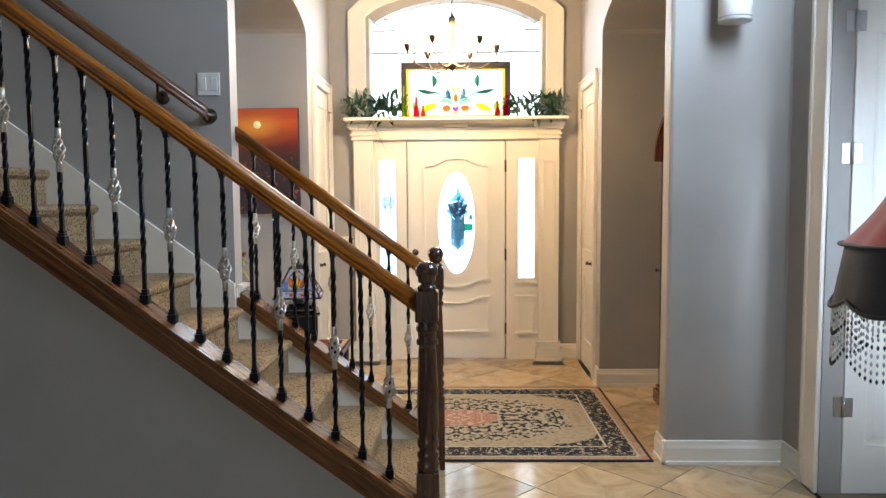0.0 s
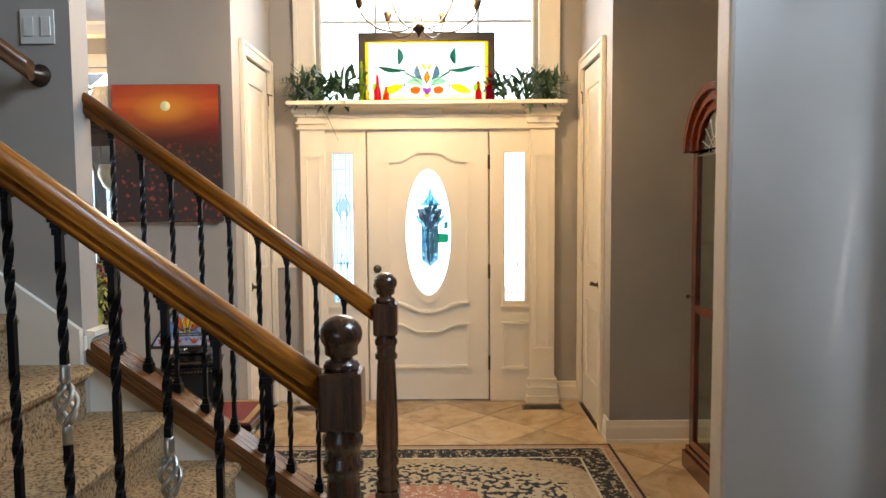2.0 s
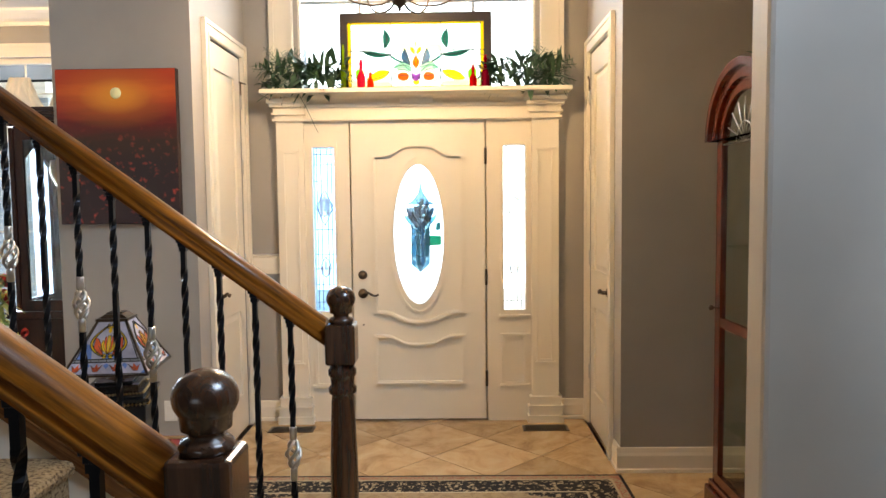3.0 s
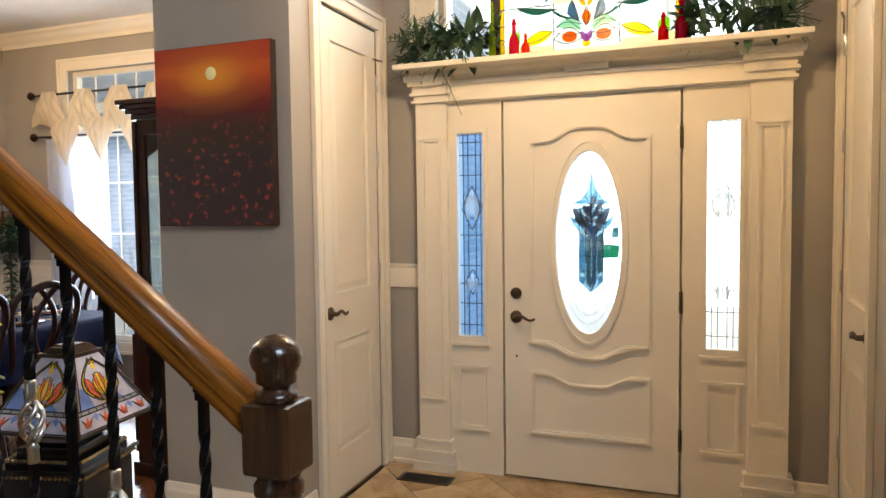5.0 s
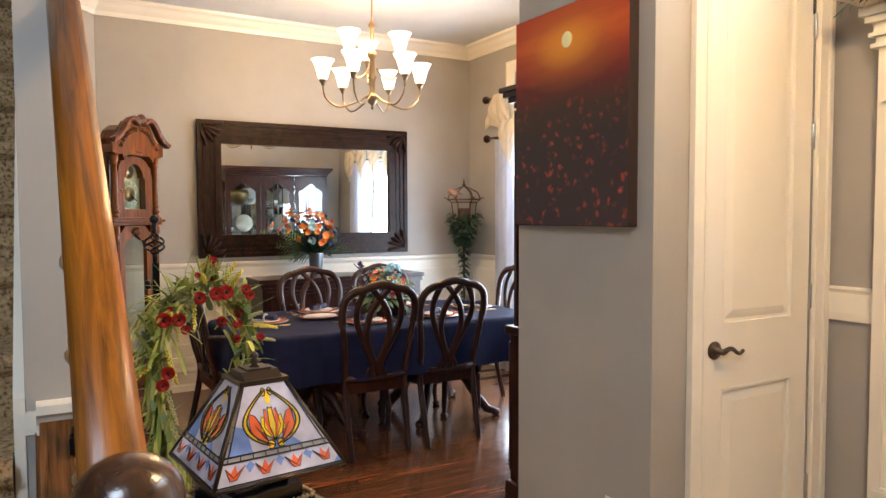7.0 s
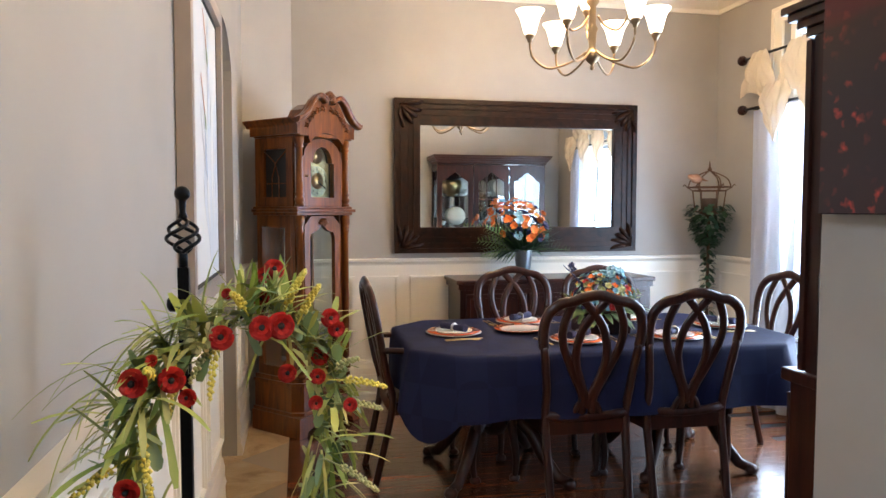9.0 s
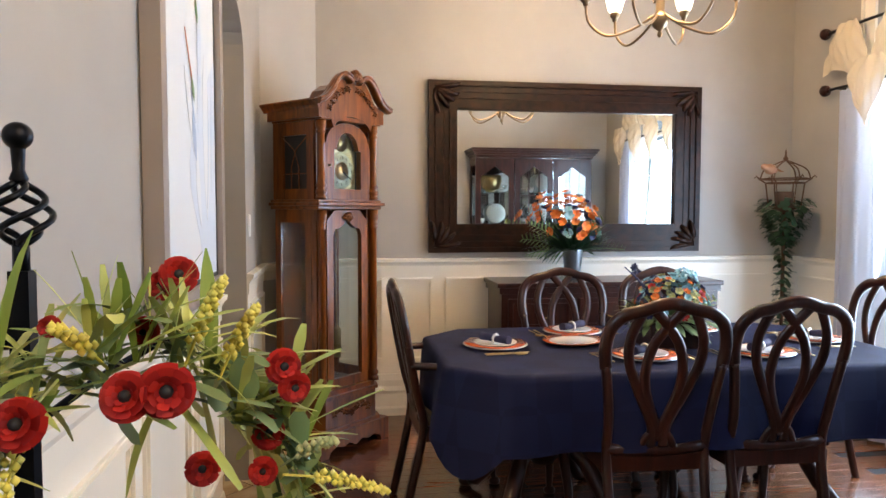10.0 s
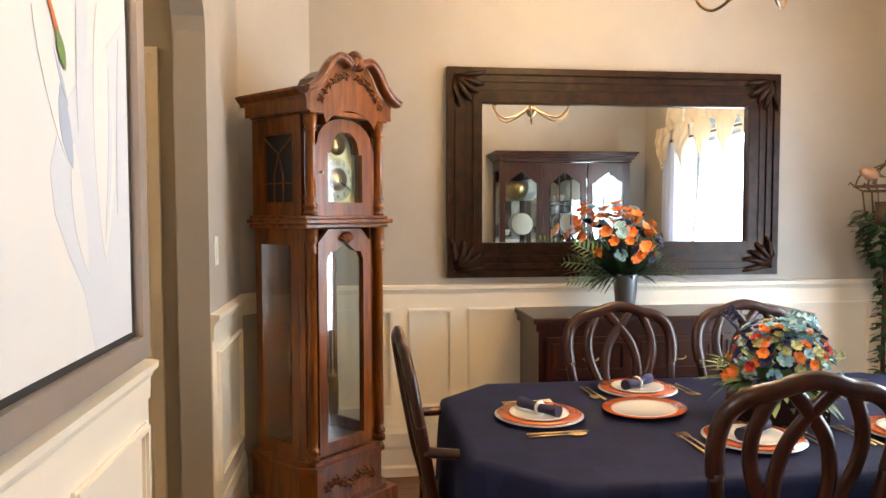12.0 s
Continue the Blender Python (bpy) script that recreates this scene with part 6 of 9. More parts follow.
def chair(name, label, arms=False):
    c = thing(name, label, "chair", (0, 0, -50), group="chairs round the dining table")
    yb = lambda z: -0.21 - 0.11 * max(0, z - 0.42) / 0.6
    for s in (-1, 1):
        bm = bmesh.new()
        pts = smooth_path([(s * 0.185, -0.30, 0.0), (s * 0.19, -0.25, 0.22), (s * 0.195, -0.21, 0.44), (s * 0.20, yb(0.60), 0.60), (s * 0.225, yb(0.80), 0.80)])
        tube(bm, pts, 0.019, 8, 1.0, up=(0, 1, 0))
        part("back_leg", bm, M_CHERRY, c, "curved back leg and stile")
    bm = bmesh.new()
    side = [(0.225, 0.79), (0.232, 0.87), (0.215, 0.945), (0.165, 0.99), (0.10, 1.005), (0.05, 1.022), (0, 1.03)]
    pts = smooth_path(side + [(-x, z) for x, z in side[-2::-1]])
    sweep2(bm, pts, 0.0245, 0.7, yb, 10)
    part("top_rail", bm, M_CHERRY, c, "arched top rail")
    for s in (-1, 1):
        bm = bmesh.new()
        sweep2(bm, smooth_path([(s * 0.025, 0.47), (s * 0.03, 0.56), (s * 0.085, 0.68), (s * 0.135, 0.80), (s * 0.14, 0.90), (s * 0.10, 1.0)]), 0.021, 0.42, yb)
        sweep2(bm, smooth_path([(-s * 0.015, 0.50), (s * 0.04, 0.62), (s * 0.072, 0.74), (s * 0.055, 0.86), (0, 0.945), (-s * 0.06, 1.012)]), 0.021, 0.4, yb)
        part("splat_ribbon", bm, M_CHERRY, c, "interlaced back splat")
    bm = bmesh.new()
    sweep2(bm, [(-0.195, 0.47), (-0.10, 0.455), (0.0, 0.45), (0.10, 0.455), (0.195, 0.47)], 0.022, 0.5, yb)
    sweep2(bm, smooth_path([(-0.07, 0.455), (-0.045, 0.51), (0, 0.545), (0.045, 0.51), (0.07, 0.455)]), 0.015, 0.5, yb)
    part("lower_rail", bm, M_CHERRY, c)
    bm = bmesh.new()
    prism(bm, [(-0.20, -0.22), (0.20, -0.22), (0.245, 0.215), (-0.245, 0.215)], "xy", 0.375, 0.44)
    part("seat_frame", bm, M_CHERRY, c)
    bm = bmesh.new()
    prism(bm, [(-0.185, -0.20), (0.185, -0.20), (0.23, 0.20), (-0.23, 0.20)], "xy", 0.44, 0.475)
    bmesh.ops.bevel(bm, geom=[e for e in bm.edges if all(v.co.z > 0.47 for v in e.verts)], offset=0.022, segments=3, affect="EDGES")
    part("seat", bm, M_SEAT, c, "brown upholstered seat")
    for s in (-1, 1):
        bm = bmesh.new()
        tube(bm, smooth_path([(s * 0.215, 0.19, 0.385), (s * 0.235, 0.215, 0.30), (s * 0.218, 0.195, 0.13), (s * 0.222, 0.205, 0.03)]), lambda u: 0.030 - 0.016 * u, 8)
        lathe(bm, [(0, 0), (0.026, 0.006), (0.030, 0.02), (0.018, 0.036)], 10, centre=(s * 0.222, 0.21, 0))
        part("front_leg", bm, M_CHERRY, c, "cabriole front leg")
    if arms:
        for s in (-1, 1):
            bm = bmesh.new()
            tube(bm, smooth_path([(s * 0.212, yb(0.71), 0.705), (s * 0.245, -0.12, 0.70), (s * 0.262, 0.0, 0.695), (s * 0.262, 0.07, 0.685)]), 0.02, 8, 0.8)
            tube(bm, smooth_path([(s * 0.262, 0.05, 0.685), (s * 0.252, 0.03, 0.56), (s * 0.232, 0.07, 0.42)]), 0.017, 8)
            part("arm", bm, M_CHERRY, c, "curved open arm")
    return c


side_chair = chair("dining_chair", "dark cherry dining chair with an interlaced ribbon back")
arm_chair = chair("dining_armchair", "dark cherry armchair with an interlaced ribbon back, at the table's end", True)
for x, y, turn in ((-3.58, 5.635, 88), (-3.575, 6.13, 90), (-4.31, 5.655, -90), (-4.31, 6.24, -90)):
    copy_thing(side_chair, pose(x, y, 0, 0, 0, turn) @ Matrix.Scale(1.01, 4))
copy_thing(arm_chair, pose(-4.02, 4.985, 0, 0, 0, 2) @ Matrix.Scale(1.02, 4))
copy_thing(arm_chair, pose(-3.88, 6.76, 0, 0, 0, 180) @ Matrix.Scale(1.02, 4))
for src in (side_chair, arm_chair):
    for o_ in [*src.children_recursive, src]:
        bpy.data.objects.remove(o_)

# ---- place settings ----
M_CHINA, M_RIM = plain("white_china", (0.75, 0.74, 0.70), 0.15, coat=0.5), paint("coral_glaze", (0.62, 0.13, 0.04), 0.2, 30, 0.05, 0.25, coat=0.5)
M_NAPKIN = paint("navy_napkin", (0.02, 0.02, 0.06), 0.8, 300, 0.4)


def disc(bm, profile, sx=1.0, sy=1.0):
    t = bmesh.new()
    lathe(t, profile, 40)
    t.transform(Matrix.Diagonal((sx, sy, 1, 1)))
    merge(bm, t)


def setting(x, y, turn):
    """A setting; local -y faces the diner."""
    pl = thing("charger_plate", "white dinner plate with a glossy coral rim", "plate", (x, y, TZ + 0.0025), turn, "place settings on the navy cloth")
    bm = bmesh.new()
    disc(bm, [(0.08, 0.0), (0.146, 0.010), (0.150, 0.013), (0.10, 0.007), (0, 0.006)])
    part("plate", bm, M_CHINA, pl)
    bm = bmesh.new()
    disc(bm, [(0.094, 0.0085), (0.140, 0.0155), (0.142, 0.0185), (0.090, 0.0125)])
    part("rim", bm, M_RIM, pl, "coral glazed rim")
    bm = bmesh.new()
    disc(bm, [(0.0, 0.0125), (0.085, 0.0128), (0.100, 0.020), (0.099, 0.023), (0.083, 0.0165), (0, 0.0150)])
    part("centre", bm, M_CHINA, pl)
    nk = thing("napkin", "rolled navy napkin in a silver ring on the plate", "napkin", (x, y, TZ + 0.019), turn + 35)
    bm = bmesh.new()
    tube(bm, [(-0.085, 0, 0.022), (-0.04, 0, 0.021), (0, 0, 0.017), (0.04, 0, 0.021), (0.085, 0, 0.022)], lambda u: 0.0145 + 0.010 * abs(u - 0.5), 12)
    part("roll", bm, M_NAPKIN, nk)
    bm = bmesh.new()
    tube(bm, [(0.003, 0.020 * math.cos(a), 0.018 + 0.020 * math.sin(a)) for a in [2 * math.pi * i / 20 for i in range(20)]], 0.006, 6, closed=True)
    part("ring", bm, M_SILVER, nk, "silver napkin ring")
    for s, kind in ((-0.175, "fork"), (-0.20, "fork"), (0.175, "knife"), (0.20, "spoon")):
        ct = thing(kind, "polished gold-toned %s beside the plate" % kind, "cutlery", (x + s * math.cos(radians(turn)), y + s * math.sin(radians(turn)), TZ + 0.005), turn + 2)
        bm = bmesh.new()
        tube(bm, [(0, -0.085, 0.0), (0, -0.04, 0.001), (0, 0.02, 0.002), (0, 0.05, 0.002)], lambda u: 0.0065 - 0.0035 * u, 6, 0.4)
        if kind == "fork":
            for q in (-1, 0, 1):
                tube(bm, [(0, 0.048, 0.002), (q * 0.0075, 0.06, 0.001), (q * 0.0075, 0.095, 0.003)], 0.002, 4)
        elif kind == "knife":
            tube(bm, [(0, 0.045, 0.002), (0, 0.115, 0.002)], 0.008, 6, 0.2)
        else:
            tube(bm, [(0, 0.045, 0.002), (0, 0.06, 0.001), (0, 0.085, 0.001), (0, 0.10, 0.003)], lambda u: 0.004 + 0.013 * math.sin(math.pi * min(1, 0.1 + u * 0.8)), 8, 0.25)
        part("body", bm, M_BRASS, ct, smooth=True)


setting(-3.98, 5.13, 0)
setting(-3.66, 5.71, 90)
setting(-3.66, 6.24, 90)
setting(-4.28, 5.60, -90)
setting(-4.28, 6.24, -90)
setting(-3.93, 6.68, 180)
pt = thing("serving_platter", "oval cream platter with a coral rim on the cloth", "platter", (-4.0, 5.51, TZ + 0.0025), 20)
bm = bmesh.new()
disc(bm, [(0.10, 0), (0.150, 0.016), (0.152, 0.020), (0.10, 0.010)], 0.85, 1.0)
part("rim", bm, M_RIM, pt, "coral glazed rim")
bm = bmesh.new()
disc(bm, [(0, 0.004), (0.112, 0.0055), (0.120, 0.0155), (0.110, 0.0125), (0, 0.010)], 0.85, 1.0)
part("centre", bm, M_CHINA, pt, "cream glazed centre")

cp = thing("centrepiece", "coral, navy and blue silk flowers in a dark box", "flower arrangement", (-3.89, 5.93, TZ + 0.003))
bm = bmesh.new()
box(bm, -0.10, -0.13, 0, 0.10, 0.13, 0.12, 0.006)
part("container", bm, M_CHERRY, cp, "dark wooden box")
bs = {k: bmesh.new() for k in ("leaf", "red", "orange", "navy", "blue", "dry")}
for i in range(150):
    d = Vector((rnd(-1, 1), rnd(-1.1, 1.1), rnd(-0.2, 1.0)))
    blade(bs["leaf"], (d.x * 0.06, d.y * 0.10, 0.12), d, rnd(0.10, 0.20), rnd(0.014, 0.024), rnd(0.4, 1.2), 4)
for i in range(190):
    a, e = rnd(0, 6.28), rnd(0.0, 1.5)
    d = Vector((math.cos(a) * math.cos(e), math.sin(a) * math.cos(e), math.sin(e)))
    c = Vector((0, 0, 0.15)) + Vector((d.x * 0.15, d.y * 0.20, d.z * 0.16)) * rnd(0.78, 1.12)
    k = ("orange", "navy", "blue", "navy", "blue", "dry", "navy", "dry", "orange", "blue", "red", "dry")[i % 12]
    flower(bs[k], c, d, rnd(0.011, 0.021) * (1.3 if k in ("blue", "red") else 1), 6, 2)
ball_cluster(bs["blue"], (0.02, 0.06, 0.30), 0.062, 70, 0.017)
ball_cluster(bs["navy"], (0.06, 0.0, 0.22), 0.055, 50, 0.015)
for q in range(5):
    d = Vector((0, -0.6, 1)).normalized()
    tube(bs["navy"], [(0.02, -0.10 + 0.01 * q, 0.22), (0.03, -0.17 - 0.015 * q, 0.32 + 0.012 * q)], 0.003, 5)
ball_cluster(bs["navy"], (0.03, -0.18, 0.36), 0.02, 8, 0.014)
for k, mt, lb in (("leaf", M_SAGE, "sage green leaves"), ("red", M_RED, "coral red blooms"), ("orange", M_ORANGE, "orange blooms"), ("navy", M_NAVY, "navy blooms and berries"), ("blue", M_PALEB, "pale blue hydrangea"), ("dry", M_DRY, "pale green blooms")):
    part(k + "_sprays", bs[k], mt, cp, lb, "stuff")


# ---- grandfather clock ----
clk = thing("grandfather_clock", "tall carved cherry grandfather clock with a brass dial, across the corner", "clock", (-4.915, 4.475, 0), 133.8)
clk.scale.y = 1.27


def slab_(name, w, d0, d1, z0, z1, label="", bev=0.004, mat=None, cut=0.0):
    bm = bmesh.new()
    if cut:
        pts = [(-w / 2, d1), (-w / 2, d0 + cut), (-w / 2 + cut, d0), (w / 2 - cut, d0), (w / 2, d0 + cut), (w / 2, d1)]
        prism(bm, pts, "xy", z0, z1)
    else:
        box(bm, -w / 2, d0, z0, w / 2, d1, z1, bev)
    return part(name, bm, mat or M_CLOCK, clk, label)


bm = bmesh.new()
out = [(-0.275, 0.13), (-0.275, 0.0), (-0.215, 0.0), (-0.20, 0.035), (-0.15, 0.055), (-0.10, 0.04), (-0.05, 0.055), (0, 0.03), (0.05, 0.055), (0.10, 0.04), (0.15, 0.055), (0.20, 0.035), (0.215, 0.0), (0.275, 0.0), (0.275, 0.13)]
prism(bm, out, "xz", -0.045, -0.015)
box(bm, -0.275, -0.0149, 0.0, -0.245, 0.30, 0.129)
box(bm, 0.245, -0.0149, 0.0, 0.275, 0.30, 0.129)
part("plinth", bm, M_CLOCK, clk, "scalloped clock plinth")
slab_("base_moulding", 0.53, -0.03, 0.30, 0.130, 0.150, "stepped base moulding", cut=0.05)
slab_("base_box", 0.50, -0.015, 0.30, 0.150, 0.315, "carved base box", cut=0.05)
slab_("base_cap", 0.52, -0.025, 0.30, 0.315, 0.335, "stepped moulding", cut=0.05)
slab_("base_cap", 0.49, -0.010, 0.30, 0.335, 0.360, "stepped moulding", cut=0.045)
bm = bmesh.new()
for i in range(7):
    x = -0.135 + 0.045 * i
    z = 0.232 + 0.018 * math.sin(i * 1.7)
    for a in range(5):
        an = a * 1.257 + i
        tube(bm, [(x, -0.013, z), (x + 0.016 * math.cos(an), -0.026, z + 0.016 * math.sin(an)), (x + 0.026 * math.cos(an + 0.5), -0.014, z + 0.026 * math.sin(an + 0.5))], lambda u: 0.0065 - 0.003 * u, 5)
part("base_carving", bm, M_CLOCK, clk, "carved leaf ornament", smooth=True)
# waist: open glazed case
for x0, x1 in ((-0.230, -0.165), (0.165, 0.230)):
    bm = bmesh.new()
    box(bm, x0, 0.012, 0.36, x1, 0.045, 1.385, 0.003)
    part("stile", bm, M_CLOCK, clk)
bm = bmesh.new()
door_in = [(-0.112, 0.42), (0.112, 0.42), (0.112, 1.24), (0.095, 1.275), (0.06, 1.28), (0.03, 1.30), (0.0, 1.325), (-0.03, 1.30), (-0.06, 1.28), (-0.095, 1.275), (-0.112, 1.24)]
door_out = [(-0.160, 0.365), (0.160, 0.365), (0.160, 1.26), (0.160, 1.32), (0.10, 1.38), (0.05, 1.38), (0.0, 1.38), (-0.05, 1.38), (-0.10, 1.38), (-0.160, 1.32), (-0.160, 1.26)]
ribbon(bm, door_out, door_in, "xz", 0.004, 0.028)
dr = part("waist_door", bm, M_CLOCK, clk, "shaped glazed waist door")
bm = bmesh.new()
box(bm, -0.118, 0.014, 0.41, 0.118, 0.017, 1.33)
part("door_glass", bm, M_GLASS, dr)
bm = bmesh.new()
for a in range(-3, 4):
    tube(bm, [(0, -0.002, 1.315), (0.030 * math.sin(a * 0.35), -0.012, 1.315 + 0.036 * math.cos(a * 0.35)), (0.046 * math.sin(a * 0.35), 0.0, 1.315 + 0.052 * math.cos(a * 0.35))], lambda u: 0.004 + 0.003 * u, 6)
part("shell_carving", bm, M_CLOCK, clk, "carved shell", smooth=True)
bm = bmesh.new()
box(bm, -0.215, 0.290, 0.36, 0.215, 0.30, 1.40)
bp_ = part("back_panel", bm, M_CLOCK, clk, "dark case back")
bm = bmesh.new()
box(bm, -0.04, 0.284, 0.40, 0.20, 0.289, 1.36)
part("back_mirror", bm, M_MIRROR, bp_, "mirror strip on the case back")
for s in (-1, 1):
    bm = bmesh.new()
    ribbon(bm, [(0.046, 0.36), (0.2845, 0.36), (0.2845, 1.385), (0.046, 1.385)], [(0.085, 0.42), (0.250, 0.42), (0.250, 1.31), (0.085, 1.31)], "yz", s * 0.229, s * 0.212)
    sd = part("side_frame", bm, M_CLOCK, clk)
    bm = bmesh.new()
    box(bm, s * 0.219, 0.08, 0.41, s * 0.222, 0.255, 1.32)
    part("side_glass", bm, M_GLASS, sd)
# pendulum and weights
for x, z in ((-0.07, 0.50), (0.0, 0.47), (0.06, 0.50)):
    bm = bmesh.new()
    lathe(bm, [(0, 0), (0.022, 0.002), (0.024, 0.012), (0.024, 0.168), (0.022, 0.178), (0.008, 0.185), (0.008, 0.20), (0.003, 0.205), (0.003, 0.80)], 18, centre=(x, 0.13, z))
    part("weight", bm, M_BRASS, clk, "polished brass weight", smooth=True)
bm = bmesh.new()
lathe(bm, [(0, 0), (0.055, 0.004), (0.06, 0.008), (0, 0.014)], 26, m=pose(0.02, 0.19, 0.66, 90))
box(bm, 0.016, 0.196, 0.66, 0.024, 0.199, 1.38)
for q in (-1, 1):
    tube(bm, [(0.02 + q * 0.022 * math.sin(t * 3.14), 0.197, 0.74 + 0.16 * t) for t in [i / 8 for i in range(9)]], 0.003, 5)
part("pendulum", bm, M_BRASS, clk, "brass pendulum with a round bob")
# mid band and hood
slab_("mid_moulding", 0.50, -0.02, 0.30, 1.385, 1.405, "stepped moulding")
slab_("mid_moulding", 0.53, -0.035, 0.30, 1.405, 1.425, "stepped moulding")
slab_("mid_moulding", 0.50, -0.02, 0.30, 1.425, 1.440, "stepped moulding")
for s in (-1, 1):
    bm = bmesh.new()
    lathe(bm, [(0.0273, 0.362), (0.0273, 0.385), (0.0182, 0.39), (0.0260, 0.40), (0.0260, 0.415), (0.0189, 0.425), (0.0208, 0.46), (0.0189, 1.27), (0.0260, 1.28), (0.0195, 1.29), (0.0260, 1.30), (0.0195, 1.31), (0.0273, 1.33), (0.0273, 1.384)], 16, centre=(s * 0.205, 0.0, 0))
    part("column", bm, M_CLOCK, clk, "slim turned column", smooth=True)
    bm = bmesh.new()
    lathe(bm, [(0.0273, 1.441), (0.0273, 1.455), (0.0195, 1.46), (0.0286, 1.475), (0.0286, 1.49), (0.0182, 1.50), (0.0273, 1.515), (0.0208, 1.53), (0.0189, 1.80), (0.0273, 1.81), (0.0195, 1.82), (0.0273, 1.84), (0.0273, 1.875)], 16, centre=(s * 0.205, 0.0, 0))
    part("hood_column", bm, M_CLOCK, clk, "short turned hood column", smooth=True)
    bm = bmesh.new()
    ribbon(bm, [(0.03, 1.44), (0.30, 1.44), (0.30, 1.875), (0.03, 1.875)], [(0.075, 1.50), (0.235, 1.50), (0.235, 1.80), (0.075, 1.80)], "yz", s * 0.205, s * 0.225)
    sp = part("hood_side", bm, M_CLOCK, clk)
    # black sheet stands in for the hood's shaded inside
    bm = bmesh.new()
    box(bm, s * 0.206, 0.07, 1.49, s * 0.208, 0.24, 1.81)
    part("speaker_cloth", bm, M_BLACK, sp, "black sheet for the dark opening behind the tracery")
    bm = bmesh.new()
    for z in (1.585,):
        box(bm, s * 0.217, 0.076, z - 0.003, s * 0.223, 0.234, z + 0.003)
    for y0_, y1_ in ((0.13, 0.235), (0.18, 0.075)):
        tube(bm, [(s * 0.22, y0_, 1.50), (s * 0.22, y0_, 1.62), (s * 0.22, (y0_ * 1.4 + y1_ * 0.6) / 2, 1.72), (s * 0.22, y1_, 1.79)], 0.003, 5)
    part("side_fretwork", bm, M_CLOCK, sp, "thin gothic side tracery")
hood_in = [(-0.105, 1.50), (0.105, 1.50), (0.105, 1.72)] + arc(0, 1.72, 0.085, 0.10, 0, 180, 10) + [(-0.105, 1.72)]
hood_out = [(-0.18, 1.44), (0.18, 1.44), (0.18, 1.74)] + arc(0, 1.76, 0.165, 0.115, 0, 180, 10) + [(-0.18, 1.74)]
bm = bmesh.new()
ribbon(bm, hood_out, hood_in, "xz", 0.0, 0.03)
hd = part("hood_door", bm, M_CLOCK, clk, "arched dial door")
bm = bmesh.new()
lathe(bm, [(0.005, 0), (0.007, 0.01), (0, 0.014)], 10, m=pose(-0.145, 0.0, 1.63, 90))
part("knob", bm, M_BRASS, hd, smooth=True)
M_DIAL = paint("champagne_dial", (0.66, 0.62, 0.36), 0.45, 20, 0.02, 0.1)
bm = bmesh.new()
box(bm, -0.112, 0.045, 1.49, 0.112, 0.05, 1.725)
prism(bm, arc(0, 1.7251, 0.09, 0.105, 0, 180, 14), "xz", 0.045, 0.05)
dl = part("dial", bm, M_DIAL, clk, "champagne-gold clock dial")
bm = bmesh.new()
lathe(bm, [(0.0, 0), (0.096, 0.0), (0.098, 0.002), (0.098, 0.004), (0, 0.004)], 40, m=pose(0, 0.0445, 1.605, 90))
part("chapter_ring", bm, paint("silvered_ring", (0.56, 0.60, 0.46), 0.4, 20, 0.02, 0.1), dl, "silvered chapter ring")
bm = bmesh.new()
lathe(bm, [(0.0, 0), (0.052, 0.0), (0.053, 0.003), (0, 0.003)], 30, m=pose(0, 0.0402, 1.605, 90))
lathe(bm, [(0.0, 0), (0.05, 0.0), (0.05, 0.003), (0, 0.003)], 30, m=pose(0, 0.0444, 1.765, 90))
part("dial_centre", bm, M_BRASS, dl, "brass dial centre and moon disc")
bm = bmesh.new()
tube(bm, [(0, 0.034, 1.605), (0.032, 0.034, 1.575)], 0.003, 5)
tube(bm, [(0, 0.033, 1.605), (0.070, 0.033, 1.555)], 0.0022, 5)
part("clock_hand", bm, M_BLACK, dl, "dark clock hands")
for n in range(12):
    an = radians(90 - 30 * (n + 1))
    tx = bpy.data.curves.new("numeral", "FONT")
    tx.body, tx.size, tx.extrude, tx.align_x, tx.align_y = str(n + 1), 0.026, 0.0004, "CENTER", "CENTER"
    tx.materials.append(M_BLACK)
    ob = new("numeral", tx)
    ob.parent = dl
    ob.matrix_basis = pose(0.076 * math.cos(an), 0.0395, 1.605 + 0.076 * math.sin(an), 90)
bm = bmesh.new()
prism(bm, hood_in, "xz", 0.012, 0.014)
part("dial_glass", bm, M_GLASS, hd)
# crown
slab_("crown_block", 0.47, -0.03, 0.30, 1.876, 1.90, "hood cornice base")
top = [(-0.27, 1.90), (-0.27, 1.955), (-0.245, 1.99), (-0.20, 2.01), (-0.155, 2.075), (-0.11, 2.125), (-0.06, 2.135), (-0.02, 2.115), (0, 2.105), (0.02, 2.115), (0.06, 2.135), (0.11, 2.125), (0.155, 2.075), (0.20, 2.01), (0.245, 1.99), (0.27, 1.955), (0.27, 1.90)]
under = [(0.185, 1.90)] + arc(0, 1.895, 0.15, 0.035, 0, 180, 8) + [(-0.185, 1.90)]
bm = bmesh.new()
face = [(-0.24, 1.885), (-0.24, 1.96)] + [(x * 0.88, z - 0.012) for x, z in top[3:14]] + [(0.24, 1.96), (0.24, 1.885), (0.165, 1.885)] + arc(0, 1.80, 0.155, 0.105, 20, 160, 8) + [(-0.165, 1.885)]
prism(bm, face, "xz", -0.032, 0.02)
part("pediment", bm, M_CLOCK, clk, "carved swan pediment board")
